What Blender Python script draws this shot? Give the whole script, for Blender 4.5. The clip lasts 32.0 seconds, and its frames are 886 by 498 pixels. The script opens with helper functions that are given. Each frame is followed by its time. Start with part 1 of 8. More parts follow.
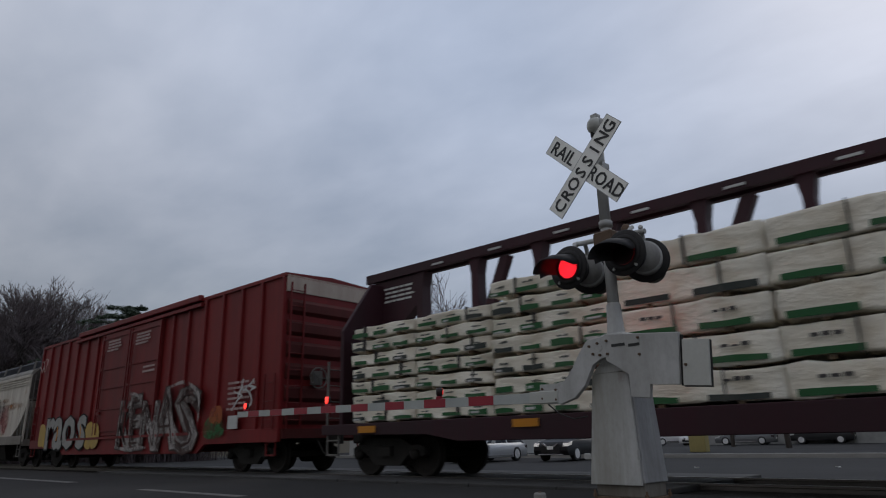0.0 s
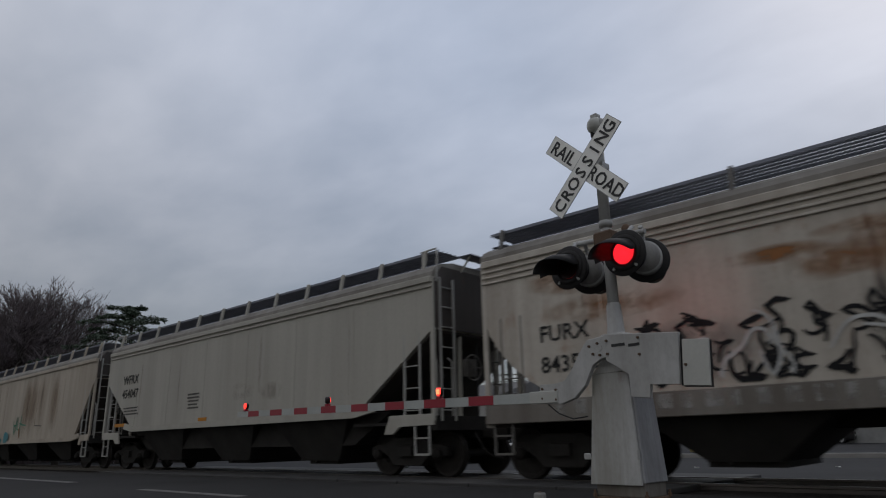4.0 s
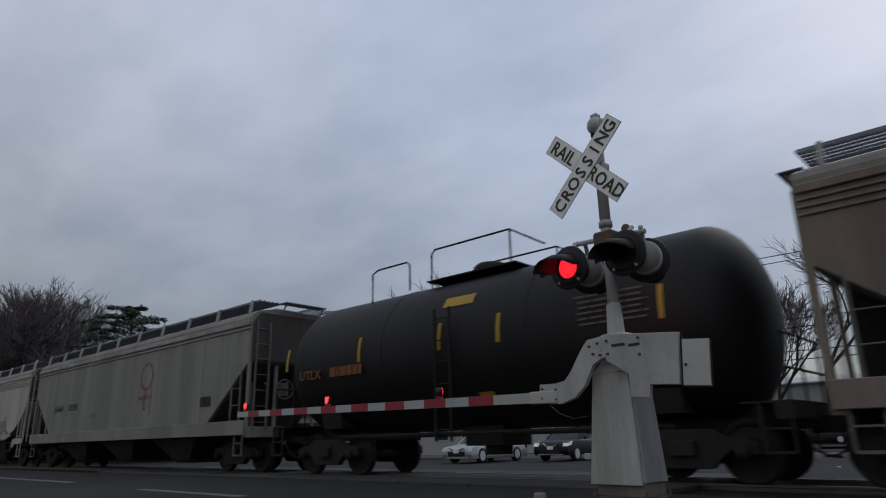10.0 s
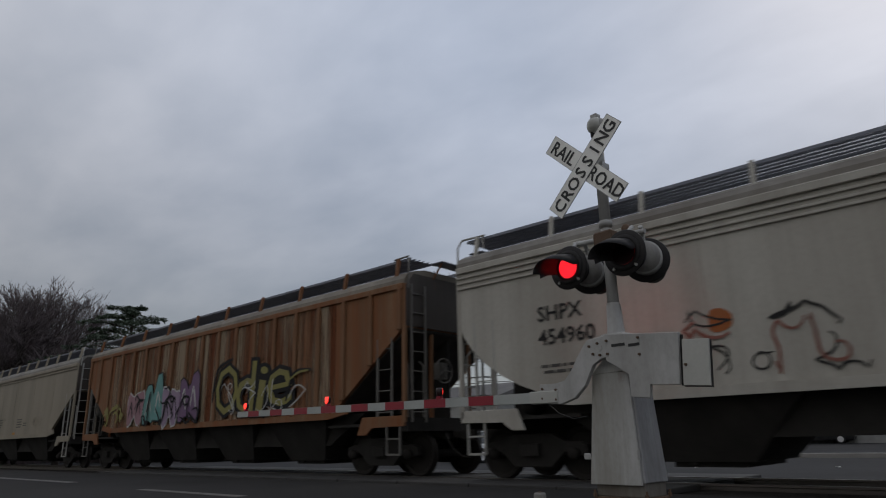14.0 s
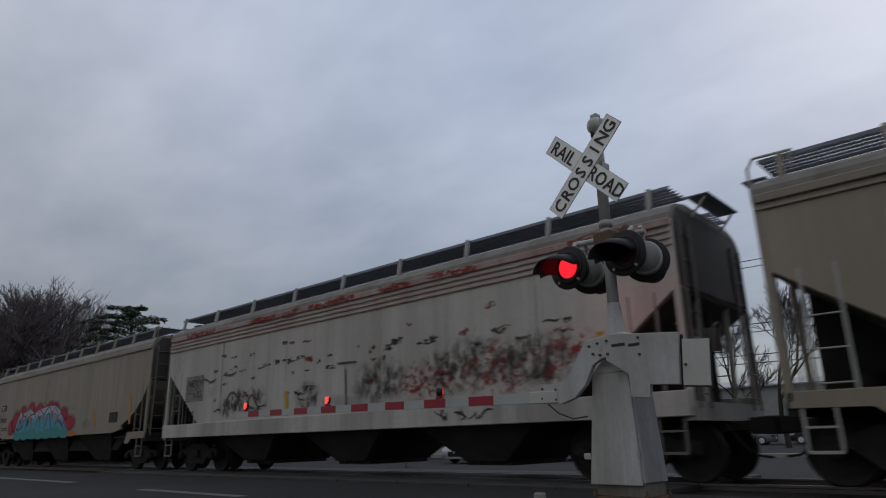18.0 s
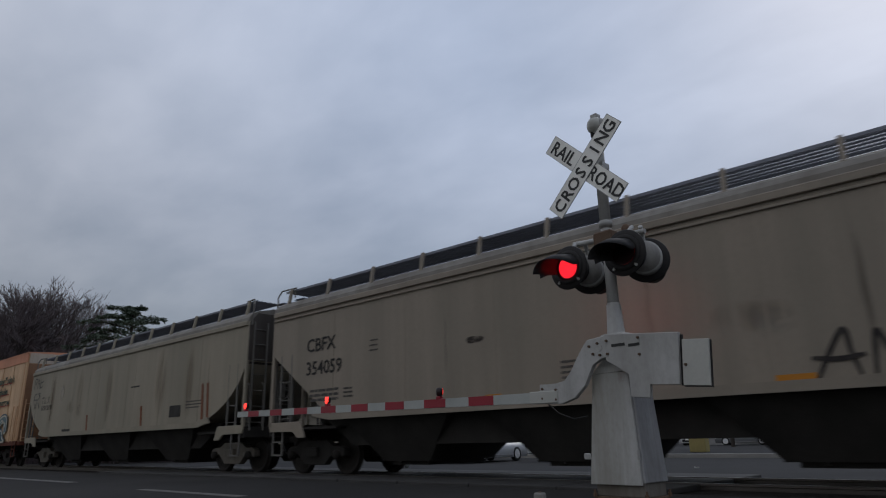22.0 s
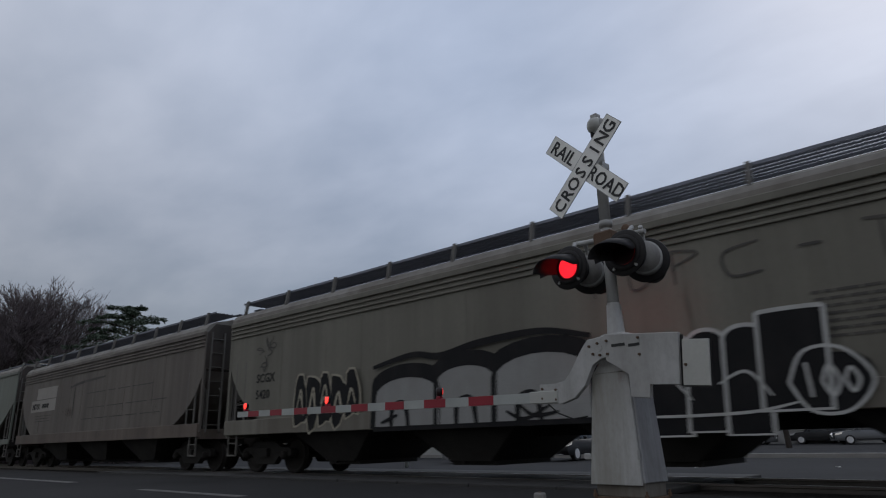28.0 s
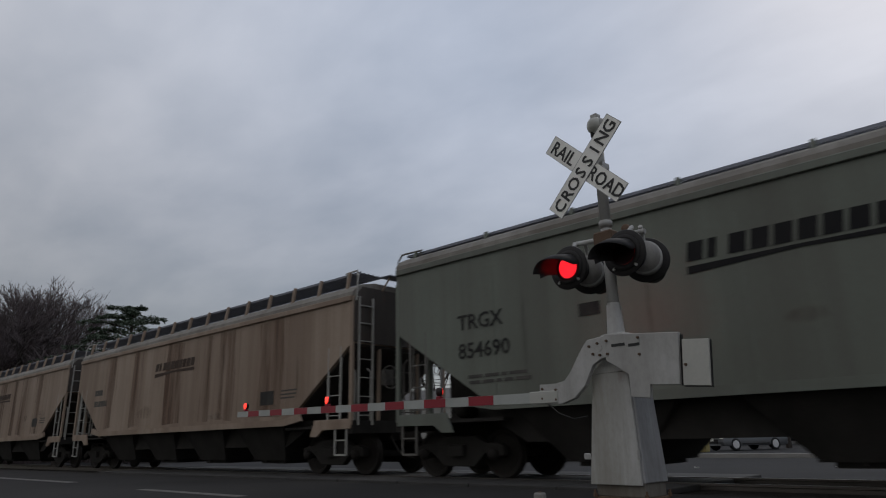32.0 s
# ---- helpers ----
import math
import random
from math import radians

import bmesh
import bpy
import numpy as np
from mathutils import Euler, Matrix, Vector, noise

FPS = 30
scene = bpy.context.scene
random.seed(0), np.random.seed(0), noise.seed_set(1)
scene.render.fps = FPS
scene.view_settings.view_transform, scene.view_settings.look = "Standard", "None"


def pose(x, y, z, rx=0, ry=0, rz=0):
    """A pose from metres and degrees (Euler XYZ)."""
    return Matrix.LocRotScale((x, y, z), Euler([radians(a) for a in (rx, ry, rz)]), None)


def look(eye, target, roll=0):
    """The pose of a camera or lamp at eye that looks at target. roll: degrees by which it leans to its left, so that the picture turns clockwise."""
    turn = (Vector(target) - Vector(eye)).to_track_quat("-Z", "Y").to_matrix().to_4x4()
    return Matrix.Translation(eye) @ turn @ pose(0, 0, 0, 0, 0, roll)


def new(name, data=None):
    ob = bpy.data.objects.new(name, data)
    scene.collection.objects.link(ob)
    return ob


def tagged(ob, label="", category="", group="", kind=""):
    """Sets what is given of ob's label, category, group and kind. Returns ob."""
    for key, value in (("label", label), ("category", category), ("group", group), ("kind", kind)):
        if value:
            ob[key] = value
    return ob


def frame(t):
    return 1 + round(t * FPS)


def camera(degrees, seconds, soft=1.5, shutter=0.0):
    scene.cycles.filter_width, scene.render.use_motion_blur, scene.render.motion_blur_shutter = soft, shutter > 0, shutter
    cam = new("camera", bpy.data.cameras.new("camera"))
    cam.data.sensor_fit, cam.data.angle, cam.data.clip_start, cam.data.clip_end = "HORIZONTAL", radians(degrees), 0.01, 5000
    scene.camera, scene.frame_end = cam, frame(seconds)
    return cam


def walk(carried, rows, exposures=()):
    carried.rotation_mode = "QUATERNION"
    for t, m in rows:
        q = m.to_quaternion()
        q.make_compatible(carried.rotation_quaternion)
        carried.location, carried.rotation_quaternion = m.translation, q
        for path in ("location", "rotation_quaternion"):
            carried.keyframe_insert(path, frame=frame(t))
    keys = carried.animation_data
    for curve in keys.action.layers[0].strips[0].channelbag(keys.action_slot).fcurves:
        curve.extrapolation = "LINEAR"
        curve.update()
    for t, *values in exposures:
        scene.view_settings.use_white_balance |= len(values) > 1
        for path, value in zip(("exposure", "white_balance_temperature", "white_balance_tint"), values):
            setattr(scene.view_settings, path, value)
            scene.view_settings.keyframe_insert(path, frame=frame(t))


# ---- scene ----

# Camera: stands still beside the road, looking along and up at the passing train.
# World: x along the track (the train runs towards +x), y away from the camera, z = 0 at the rail top.
EYE_H = 0.71
cam = camera(68.56, 32.0, soft=1.1, shutter=0.22)
EYE = (0.0, 0.0, EYE_H)
AIM = (-6.397, 7.145, EYE_H + 2.833)
# the clip's white balance drifts a little between bluer and warmer
BALANCE = ((0, 6600), (1, 6600), (2, 6950), (3, 6800), (6, 6850), (7, 6750), (8, 6550), (9, 6400), (10.5, 6700), (12, 7000), (14, 6950), (17, 6550), (19, 6750), (20, 6750), (23, 6400), (24.6, 6350), (28, 6500), (30, 6900), (32, 7000))
walk(cam, [(0.0, look(EYE, AIM, -1.32)), (32.0, look(EYE, AIM, -1.32))], [(t, 0.03, k, 10.0) for t, k in BALANCE])

SPEED = 10.696            # metres a second
TRACK_Y = 11.33           # centre line of the track
HALF_W = 1.58             # half the width of a car body

# ---- world and light: dull overcast daylight ----
SUN_EL, SUN_ROT = radians(39), radians(0)
world = bpy.data.worlds.new("overcast_sky")
scene.world = world
world.use_nodes = True
wn, wl = world.node_tree.nodes, world.node_tree.links
wn.clear()


def wnode(kind, **kw):
    n = wn.new(kind)
    for k, v in kw.items():
        n.inputs[k].default_value = v
    return n


w_out = wn.new("ShaderNodeOutputWorld")
w_bg = wn.new("ShaderNodeBackground")
w_bg2 = wn.new("ShaderNodeBackground")
w_add = wn.new("ShaderNodeAddShader")
w_sky = wn.new("ShaderNodeTexSky")
w_sky.sky_type, w_sky.sun_disc = "NISHITA", False
w_sky.sun_elevation, w_sky.sun_rotation = SUN_EL, SUN_ROT
w_bg2.inputs["Strength"].default_value = 0.02
wl.new(w_sky.outputs["Color"], w_bg2.inputs["Color"])
w_tc = wn.new("ShaderNodeTexCoord")
w_sep = wn.new("ShaderNodeSeparateXYZ")
wl.new(w_tc.outputs["Generated"], w_sep.inputs["Vector"])
# flatten the dome into a cloud deck: x/(z+0.25), y/(z+0.25)
w_h = wn.new("ShaderNodeMath"); w_h.operation = "ADD"; w_h.inputs[1].default_value = 0.22
wl.new(w_sep.outputs["Z"], w_h.inputs[0])
w_hm = wn.new("ShaderNodeMath"); w_hm.operation = "MAXIMUM"; w_hm.inputs[1].default_value = 0.1
wl.new(w_h.outputs[0], w_hm.inputs[0])
w_dx = wn.new("ShaderNodeMath"); w_dx.operation = "DIVIDE"
w_dy = wn.new("ShaderNodeMath"); w_dy.operation = "DIVIDE"
wl.new(w_sep.outputs["X"], w_dx.inputs[0]); wl.new(w_hm.outputs[0], w_dx.inputs[1])
wl.new(w_sep.outputs["Y"], w_dy.inputs[0]); wl.new(w_hm.outputs[0], w_dy.inputs[1])
w_cmb = wn.new("ShaderNodeCombineXYZ")
wl.new(w_dx.outputs[0], w_cmb.inputs["X"]); wl.new(w_dy.outputs[0], w_cmb.inputs["Y"])
w_map = wn.new("ShaderNodeMapping")
w_map.inputs["Rotation"].default_value = (0, 0, radians(-52))
w_map.inputs["Scale"].default_value = (0.8, 1.25, 1.0)
wl.new(w_cmb.outputs[0], w_map.inputs["Vector"])
w_n1 = wnode("ShaderNodeTexNoise", Scale=1.5, Detail=6.0, Roughness=0.46, Distortion=0.3)
w_n2 = wnode("ShaderNodeTexNoise", Scale=4.5, Detail=5.0, Roughness=0.5, Distortion=0.2)
wl.new(w_map.outputs[0], w_n1.inputs["Vector"]); wl.new(w_map.outputs[0], w_n2.inputs["Vector"])
w_nm = wn.new("ShaderNodeMix"); w_nm.data_type = "FLOAT"; w_nm.inputs[0].default_value = 0.3
wl.new(w_n1.outputs["Fac"], w_nm.inputs[2]); wl.new(w_n2.outputs["Fac"], w_nm.inputs[3])
w_r = wn.new("ShaderNodeValToRGB")
w_r.color_ramp.elements[0].position, w_r.color_ramp.elements[0].color = 0.33, (0.245, 0.282, 0.358, 1)
w_r.color_ramp.elements[1].position, w_r.color_ramp.elements[1].color = 0.68, (0.405, 0.441, 0.53, 1)
wl.new(w_nm.outputs[0], w_r.inputs["Fac"])
# the deck thins in brightness towards the horizon
w_hr = wn.new("ShaderNodeMapRange")
w_hr.interpolation_type = "SMOOTHSTEP"
w_hr.inputs["From Min"].default_value, w_hr.inputs["From Max"].default_value = 0.0, 0.6
w_hr.inputs["To Min"].default_value, w_hr.inputs["To Max"].default_value = 0.5, 1.5
wl.new(w_sep.outputs["Z"], w_hr.inputs["Value"])
w_mul = wn.new("ShaderNodeMix"); w_mul.data_type, w_mul.blend_type = "RGBA", "MULTIPLY"
w_mul.inputs[0].default_value = 1.0
wl.new(w_r.outputs["Color"], w_mul.inputs[6]); wl.new(w_hr.outputs[0], w_mul.inputs[7])
# the veiled sun stands beyond the train: the deck is brighter there and duller behind the camera
w_dot = wn.new("ShaderNodeVectorMath"); w_dot.operation = "DOT_PRODUCT"
w_dot.inputs[1].default_value = Vector((0.17, 0.75, 0.6)).normalized()
wl.new(w_tc.outputs["Generated"], w_dot.inputs[0])
w_sr = wn.new("ShaderNodeMapRange")
w_sr.inputs["From Min"].default_value, w_sr.inputs["From Max"].default_value = -0.4, 0.75
wl.new(w_dot.outputs["Value"], w_sr.inputs["Value"])
w_tint = wn.new("ShaderNodeMix"); w_tint.data_type = "RGBA"
w_tint.inputs[6].default_value, w_tint.inputs[7].default_value = (1.06, 0.94, 0.78, 1), (0.84, 0.865, 0.89, 1)
wl.new(w_sr.outputs[0], w_tint.inputs[0])
w_mul2 = wn.new("ShaderNodeMix"); w_mul2.data_type, w_mul2.blend_type = "RGBA", "MULTIPLY"
w_mul2.inputs[0].default_value = 1.0
wl.new(w_mul.outputs[2], w_mul2.inputs[6]); wl.new(w_tint.outputs[2], w_mul2.inputs[7])
wl.new(w_mul2.outputs[2], w_bg.inputs["Color"])
w_bg.inputs["Strength"].default_value = 0.95
wl.new(w_bg.outputs[0], w_add.inputs[0]); wl.new(w_bg2.outputs[0], w_add.inputs[1])
wl.new(w_add.outputs[0], w_out.inputs["Surface"])

sun_data = bpy.data.lights.new("sun", "SUN")
sun_data.energy, sun_data.angle, sun_data.color = 0.35, radians(30), (1.0, 0.97, 0.92)
sun = new("sun", sun_data)
sun.matrix_world = look((0, 34, 28), (0, 0, 0))


# ---- materials ----
def mat_nodes(name):
    m = bpy.data.materials.new(name)
    m.use_nodes = True
    n, l = m.node_tree.nodes, m.node_tree.links
    return m, n, l, n["Principled BSDF"]


def mixc(n, l, fac, a, b, mode="MIX"):
    x = n.new("ShaderNodeMix")
    x.data_type, x.blend_type = "RGBA", mode
    for i, v in ((0, fac), (6, a), (7, b)):
        if isinstance(v, (int, float)):
            x.inputs[i].default_value = v
        elif isinstance(v, tuple):
            x.inputs[i].default_value = (*v[:3], 1)
        else:
            l.new(v, x.inputs[i])
    return x.outputs[2]


def noise_tex(n, l, scale, stretch=(1, 1, 1), shift=(0, 0, 0), detail=4.0, rough=0.55):
    tc = n.new("ShaderNodeTexCoord")
    mp = n.new("ShaderNodeMapping")
    mp.inputs["Scale"].default_value, mp.inputs["Location"].default_value = stretch, shift
    l.new(tc.outputs["Object"], mp.inputs["Vector"])
    t = n.new("ShaderNodeTexNoise")
    t.inputs["Scale"].default_value, t.inputs["Detail"].default_value = scale, detail
    t.inputs["Roughness"].default_value = rough
    l.new(mp.outputs[0], t.inputs["Vector"])
    return t.outputs["Fac"]


def ramp(n, l, fac, lo, hi, a=0.0, b=1.0):
    r = n.new("ShaderNodeMapRange")
    for k, v in (("From Min", lo), ("From Max", hi), ("To Min", a), ("To Max", b)):
        r.inputs[k].default_value = v
    l.new(fac, r.inputs["Value"])
    return r.outputs[0]


def bump(n, l, bsdf, fac, strength=0.2, dist=0.01):
    b = n.new("ShaderNodeBump")
    b.inputs["Strength"].default_value, b.inputs["Distance"].default_value = strength, dist
    l.new(fac, b.inputs["Height"])
    l.new(b.outputs[0], bsdf.inputs["Normal"])


def plain(name, col, rough=0.6, metal=0.0, vary=0.25, scale=6.0, grain=0.15, bdist=0.004, spec=0.5):
    """A surface of one stuff with blotches at two scales and fine relief."""
    m, n, l, b = mat_nodes(name)
    big = noise_tex(n, l, scale * 0.25, detail=5)
    fine = noise_tex(n, l, scale * 6, detail=3)
    c = mixc(n, l, ramp(n, l, big, 0.35, 0.7), col, tuple(v * (1 - vary) for v in col))
    c = mixc(n, l, ramp(n, l, fine, 0.4, 0.7, 0, 0.6), c, tuple(v * (1 - vary * 0.7) for v in col))
    l.new(c, b.inputs["Base Color"])
    b.inputs["Roughness"].default_value, b.inputs["Metallic"].default_value = rough, metal
    b.inputs["Specular IOR Level"].default_value = spec
    bump(n, l, b, fine, grain, bdist)
    return m


def weathered(name, col, dirt=(0.11, 0.085, 0.065), streak=0.5, blotch=0.3, rust=0.0, rough=0.6, seed=0, rustcol=(0.16, 0.055, 0.022), rstretch=(1, 1, 0.55)):
    """Freight car paint: rain streaks down the side, blotches, specks of rust."""
    m, n, l, b = mat_nodes(name)
    col, dirt, rustcol = (tuple(v * 0.88 for v in c) for c in (col, dirt, rustcol))
    sh = (seed * 7.3, seed * 3.1, seed * 1.7)
    st = noise_tex(n, l, 1.0, (2.6, 2.6, 0.16), sh, 6, 0.62)
    st2 = noise_tex(n, l, 1.0, (9.0, 9.0, 0.3), sh, 4, 0.6)
    bl = noise_tex(n, l, 0.55, (1, 1, 1), sh, 6, 0.6)
    fine = noise_tex(n, l, 22.0, (1, 1, 0.6), sh, 4, 0.6)
    c = mixc(n, l, ramp(n, l, st, 0.42, 0.75, 0, streak), col, dirt)
    c = mixc(n, l, ramp(n, l, st2, 0.5, 0.8, 0, streak * 0.6), c, dirt)
    band = noise_tex(n, l, 1.0, (0.75, 0.75, 0.035), (sh[2] + 3, sh[0], sh[1]), 5, 0.6)
    c = mixc(n, l, ramp(n, l, band, 0.43, 0.62, 0, min(0.9, streak * 1.5)), c, tuple(0.6 * d + 0.32 * k for d, k in zip(dirt, col)))
    c = mixc(n, l, ramp(n, l, bl, 0.42, 0.75, 0, blotch), c, tuple(0.55 * d + 0.2 * k for d, k in zip(dirt, col)))
    c = mixc(n, l, ramp(n, l, fine, 0.45, 0.75, 0, 0.22), c, dirt)
    if rust:
        rs = noise_tex(n, l, 1.7, rstretch, (sh[1] + 5, sh[0], 3), 8, 0.68)
        c = mixc(n, l, ramp(n, l, rs, 0.62 - 0.22 * rust, 0.78 - 0.1 * rust, 0, min(1, 0.5 + rust)), c, rustcol)
    l.new(c, b.inputs["Base Color"])
    b.inputs["Roughness"].default_value = rough
    b.inputs["Specular IOR Level"].default_value = 0.28
    bump(n, l, b, fine, 0.12, 0.004)
    return m


def glowing(name, col, strength):
    m, n, l, b = mat_nodes(name)
    b.inputs["Base Color"].default_value = (*[min(1, v) * 0.5 for v in col], 1)
    b.inputs["Emission Color"].default_value = (*col, 1)
    b.inputs["Emission Strength"].default_value = strength
    return m


def glass(name, tint=(0.02, 0.025, 0.03)):
    m, n, l, b = mat_nodes(name)
    b.inputs["Base Color"].default_value = (*tint, 1)
    b.inputs["Roughness"].default_value = 0.06
    return m


def spray(name, col, rough=0.55, fade=0.35, seed=0):
    """Sprayed lettering and graffiti paint, a little faded."""
    m, n, l, b = mat_nodes(name)
    col = tuple(v * 0.85 for v in col)
    f1 = noise_tex(n, l, 2.5, (1, 1, 0.5), (seed, 2, 1), 6)
    f2 = noise_tex(n, l, 30, (1, 1, 1), (seed, 0, 0), 3)
    c = mixc(n, l, ramp(n, l, f1, 0.4, 0.75, 0, fade), col, (0.17, 0.155, 0.135))
    c = mixc(n, l, ramp(n, l, f2, 0.45, 0.75, 0, 0.25), c, tuple(v * 0.6 for v in col))
    l.new(c, b.inputs["Base Color"])
    b.inputs["Roughness"].default_value = rough
    b.inputs["Specular IOR Level"].default_value = 0.15
    return m


def stain(name, col, cover=0.7, seed=0, stretch=(5, 5, 0.7), lo=0.38, hi=0.62, soft=False):
    """Thin run-off or overspray that lets the paint beneath show through."""
    m, n, l, b = mat_nodes(name)
    f1 = noise_tex(n, l, 1.0, stretch, (seed * 1.3, 2, seed), 6, 0.65)
    f2 = noise_tex(n, l, 40, (1, 1, 1), (seed, 0, 0), 3)
    c = mixc(n, l, f2, col, tuple(v * 0.7 for v in col))
    l.new(c, b.inputs["Base Color"])
    alpha = ramp(n, l, f1, lo, hi, 0.0, cover)
    if soft:
        # thins out towards the rim of the sprayed patch
        tc, off, ln, mul = n.new("ShaderNodeTexCoord"), n.new("ShaderNodeVectorMath"), n.new("ShaderNodeVectorMath"), n.new("ShaderNodeMath")
        off.operation, ln.operation, mul.operation = "MULTIPLY_ADD", "LENGTH", "MULTIPLY"
        off.inputs[1].default_value, off.inputs[2].default_value = (2, 0, 2), (-1, 0, -1)
        l.new(tc.outputs["Generated"], off.inputs[0])
        l.new(off.outputs[0], ln.inputs[0])
        l.new(ramp(n, l, ln.outputs["Value"], 0.45, 1.0, 1.0, 0.0), mul.inputs[0])
        l.new(alpha, mul.inputs[1])
        alpha = mul.outputs[0]
    l.new(alpha, b.inputs["Alpha"])
    b.inputs["Roughness"].default_value = 0.7
    b.inputs["Specular IOR Level"].default_value = 0.15
    return m


# cabinet sides, toned below the front plate to paint in their weaker light
ALU_DULL = weathered("streaked_grey_housing", (0.5, 0.505, 0.515), (0.15, 0.14, 0.13), 0.8, 0.8, 0.06, 0.45, 90)
# on hopper bays and slope sheets this black also stands in for shade
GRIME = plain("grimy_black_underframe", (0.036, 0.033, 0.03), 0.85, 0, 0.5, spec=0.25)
STEELW = plain("wheel_steel", (0.034, 0.03, 0.027), 0.75, 0.1, 0.4, spec=0.2)
RAILTOP = plain("rail_steel", (0.16, 0.14, 0.13), 0.35, 0.8, 0.3)
GRATE = plain("galvanised_grating", (0.22, 0.235, 0.28), 0.55, 0.35, 0.3)
LADDER_W = plain("pale_painted_steel", (0.42, 0.41, 0.38), 0.6, 0, 0.35)
LADDER_D = plain("dirty_painted_steel", (0.16, 0.15, 0.135), 0.65, 0, 0.35)
ALU = weathered("galvanised_signal_steel", (0.58, 0.58, 0.565), (0.2, 0.185, 0.16), 0.4, 0.5, 0.05, 0.45, 91)

ALU_PALE = plain("pale_counterweight_paint", (0.5, 0.5, 0.46), 0.6, 0, 0.2, 4)
RUSTY = plain("rusty_base_steel", (0.16, 0.1, 0.065), 0.8, 0.1, 0.5)
BLACKP = plain("black_signal_paint", (0.03, 0.028, 0.028), 0.6, 0, 0.4, spec=0.25)
HOUSING = weathered("dull_lamp_housing", (0.36, 0.35, 0.33), (0.07, 0.06, 0.05), 0.5, 0.6, 0.1, 0.6, 92)
# a step paler than ALU_DULL: the brighter lit front is put into colour
DOORP_LIT = weathered("streaked_lit_cabinet_front", (0.56, 0.56, 0.55), (0.22, 0.2, 0.14), 0.85, 0.6, 0.1, 0.5, 93)
SIGNW = plain("white_sign_sheeting", (0.93, 0.92, 0.87), 0.5, 0, 0.06, 8)
SIGNK = plain("black_sign_ink", (0.012, 0.012, 0.012), 0.5, 0, 0.1)
REDW = plain("red_reflective_tape", (0.3, 0.01, 0.026), 0.45, 0, 0.2)
WHTW = plain("white_reflective_tape", (0.44, 0.46, 0.44), 0.45, 0, 0.25)
LENS_OFF = plain("dark_red_lens", (0.016, 0.004, 0.005), 0.35, 0, 0.2)
LED_ON = glowing("lit_red_leds", (1.0, 0.02, 0.035), 5.0)
LED_BASE = glowing("lit_red_lens", (0.4, 0.0, 0.004), 0.22)
LED_BACK = glowing("lit_red_lens_over_track", (1.0, 0.03, 0.03), 52.0)
BULB_ON = glowing("lit_red_arm_lamp", (1.0, 0.04, 0.03), 2.2)
BULB_HOT = glowing("lit_arm_lamp_centre", (1.0, 0.2, 0.08), 2.2)
ASPHALT = plain("worn_asphalt", (0.042, 0.04, 0.038), 0.9, 0, 0.35, 1.2, 0.6, 0.012, spec=0.12)
LOT = plain("grey_asphalt_lot", (0.042, 0.042, 0.043), 0.9, 0, 0.35, 0.8, 0.5, 0.012, spec=0.12)
CONC = plain("weathered_concrete", (0.3, 0.29, 0.27), 0.85, 0, 0.25, 3)
PAINTW = plain("worn_road_paint", (0.15, 0.14, 0.125), 0.75, 0, 0.45, 4)
BALLAST = plain("dark_ballast", (0.06, 0.055, 0.05), 0.95, 0, 0.5, 14, 1.0, 0.04, spec=0.1)
BARK = plain("grey_brown_bark", (0.055, 0.045, 0.038), 0.9, 0, 0.4)
# twig tone lifted so the colour carries the haze over distant woods
TWIG = plain("hazed_bare_twigs", (0.115, 0.092, 0.095), 0.9, 0, 0.3)
NEEDLE = plain("dark_evergreen_needles", (0.075, 0.105, 0.07), 0.85, 0, 0.4)


# ---- mesh tools ----
def bx(bm, x0, x1, y0, y1, z0, z1):
    v = [bm.verts.new(p) for p in ((x0, y0, z0), (x1, y0, z0), (x1, y1, z0), (x0, y1, z0), (x0, y0, z1), (x1, y0, z1), (x1, y1, z1), (x0, y1, z1))]
    for f in ((3, 2, 1, 0), (4, 5, 6, 7), (0, 1, 5, 4), (1, 2, 6, 5), (2, 3, 7, 6), (3, 0, 4, 7)):
        bm.faces.new([v[i] for i in f])
    return v


def prism_y(bm, pts, y0, y1):
    """An outline in x, z pushed through from y0 to y1."""
    a = [bm.verts.new((x, y0, z)) for x, z in pts]
    b = [bm.verts.new((x, y1, z)) for x, z in pts]
    bm.faces.new(a), bm.faces.new(b[::-1])
    k = len(pts)
    for i in range(k):
        bm.faces.new((a[i], b[i], b[(i + 1) % k], a[(i + 1) % k]))


def prism_x(bm, pts, x0, x1):
    """An outline in y, z pushed through from x0 to x1."""
    a = [bm.verts.new((x0, y, z)) for y, z in pts]
    b = [bm.verts.new((x1, y, z)) for y, z in pts]
    bm.faces.new(a), bm.faces.new(b[::-1])
    k = len(pts)
    for i in range(k):
        bm.faces.new((a[i], b[i], b[(i + 1) % k], a[(i + 1) % k]))


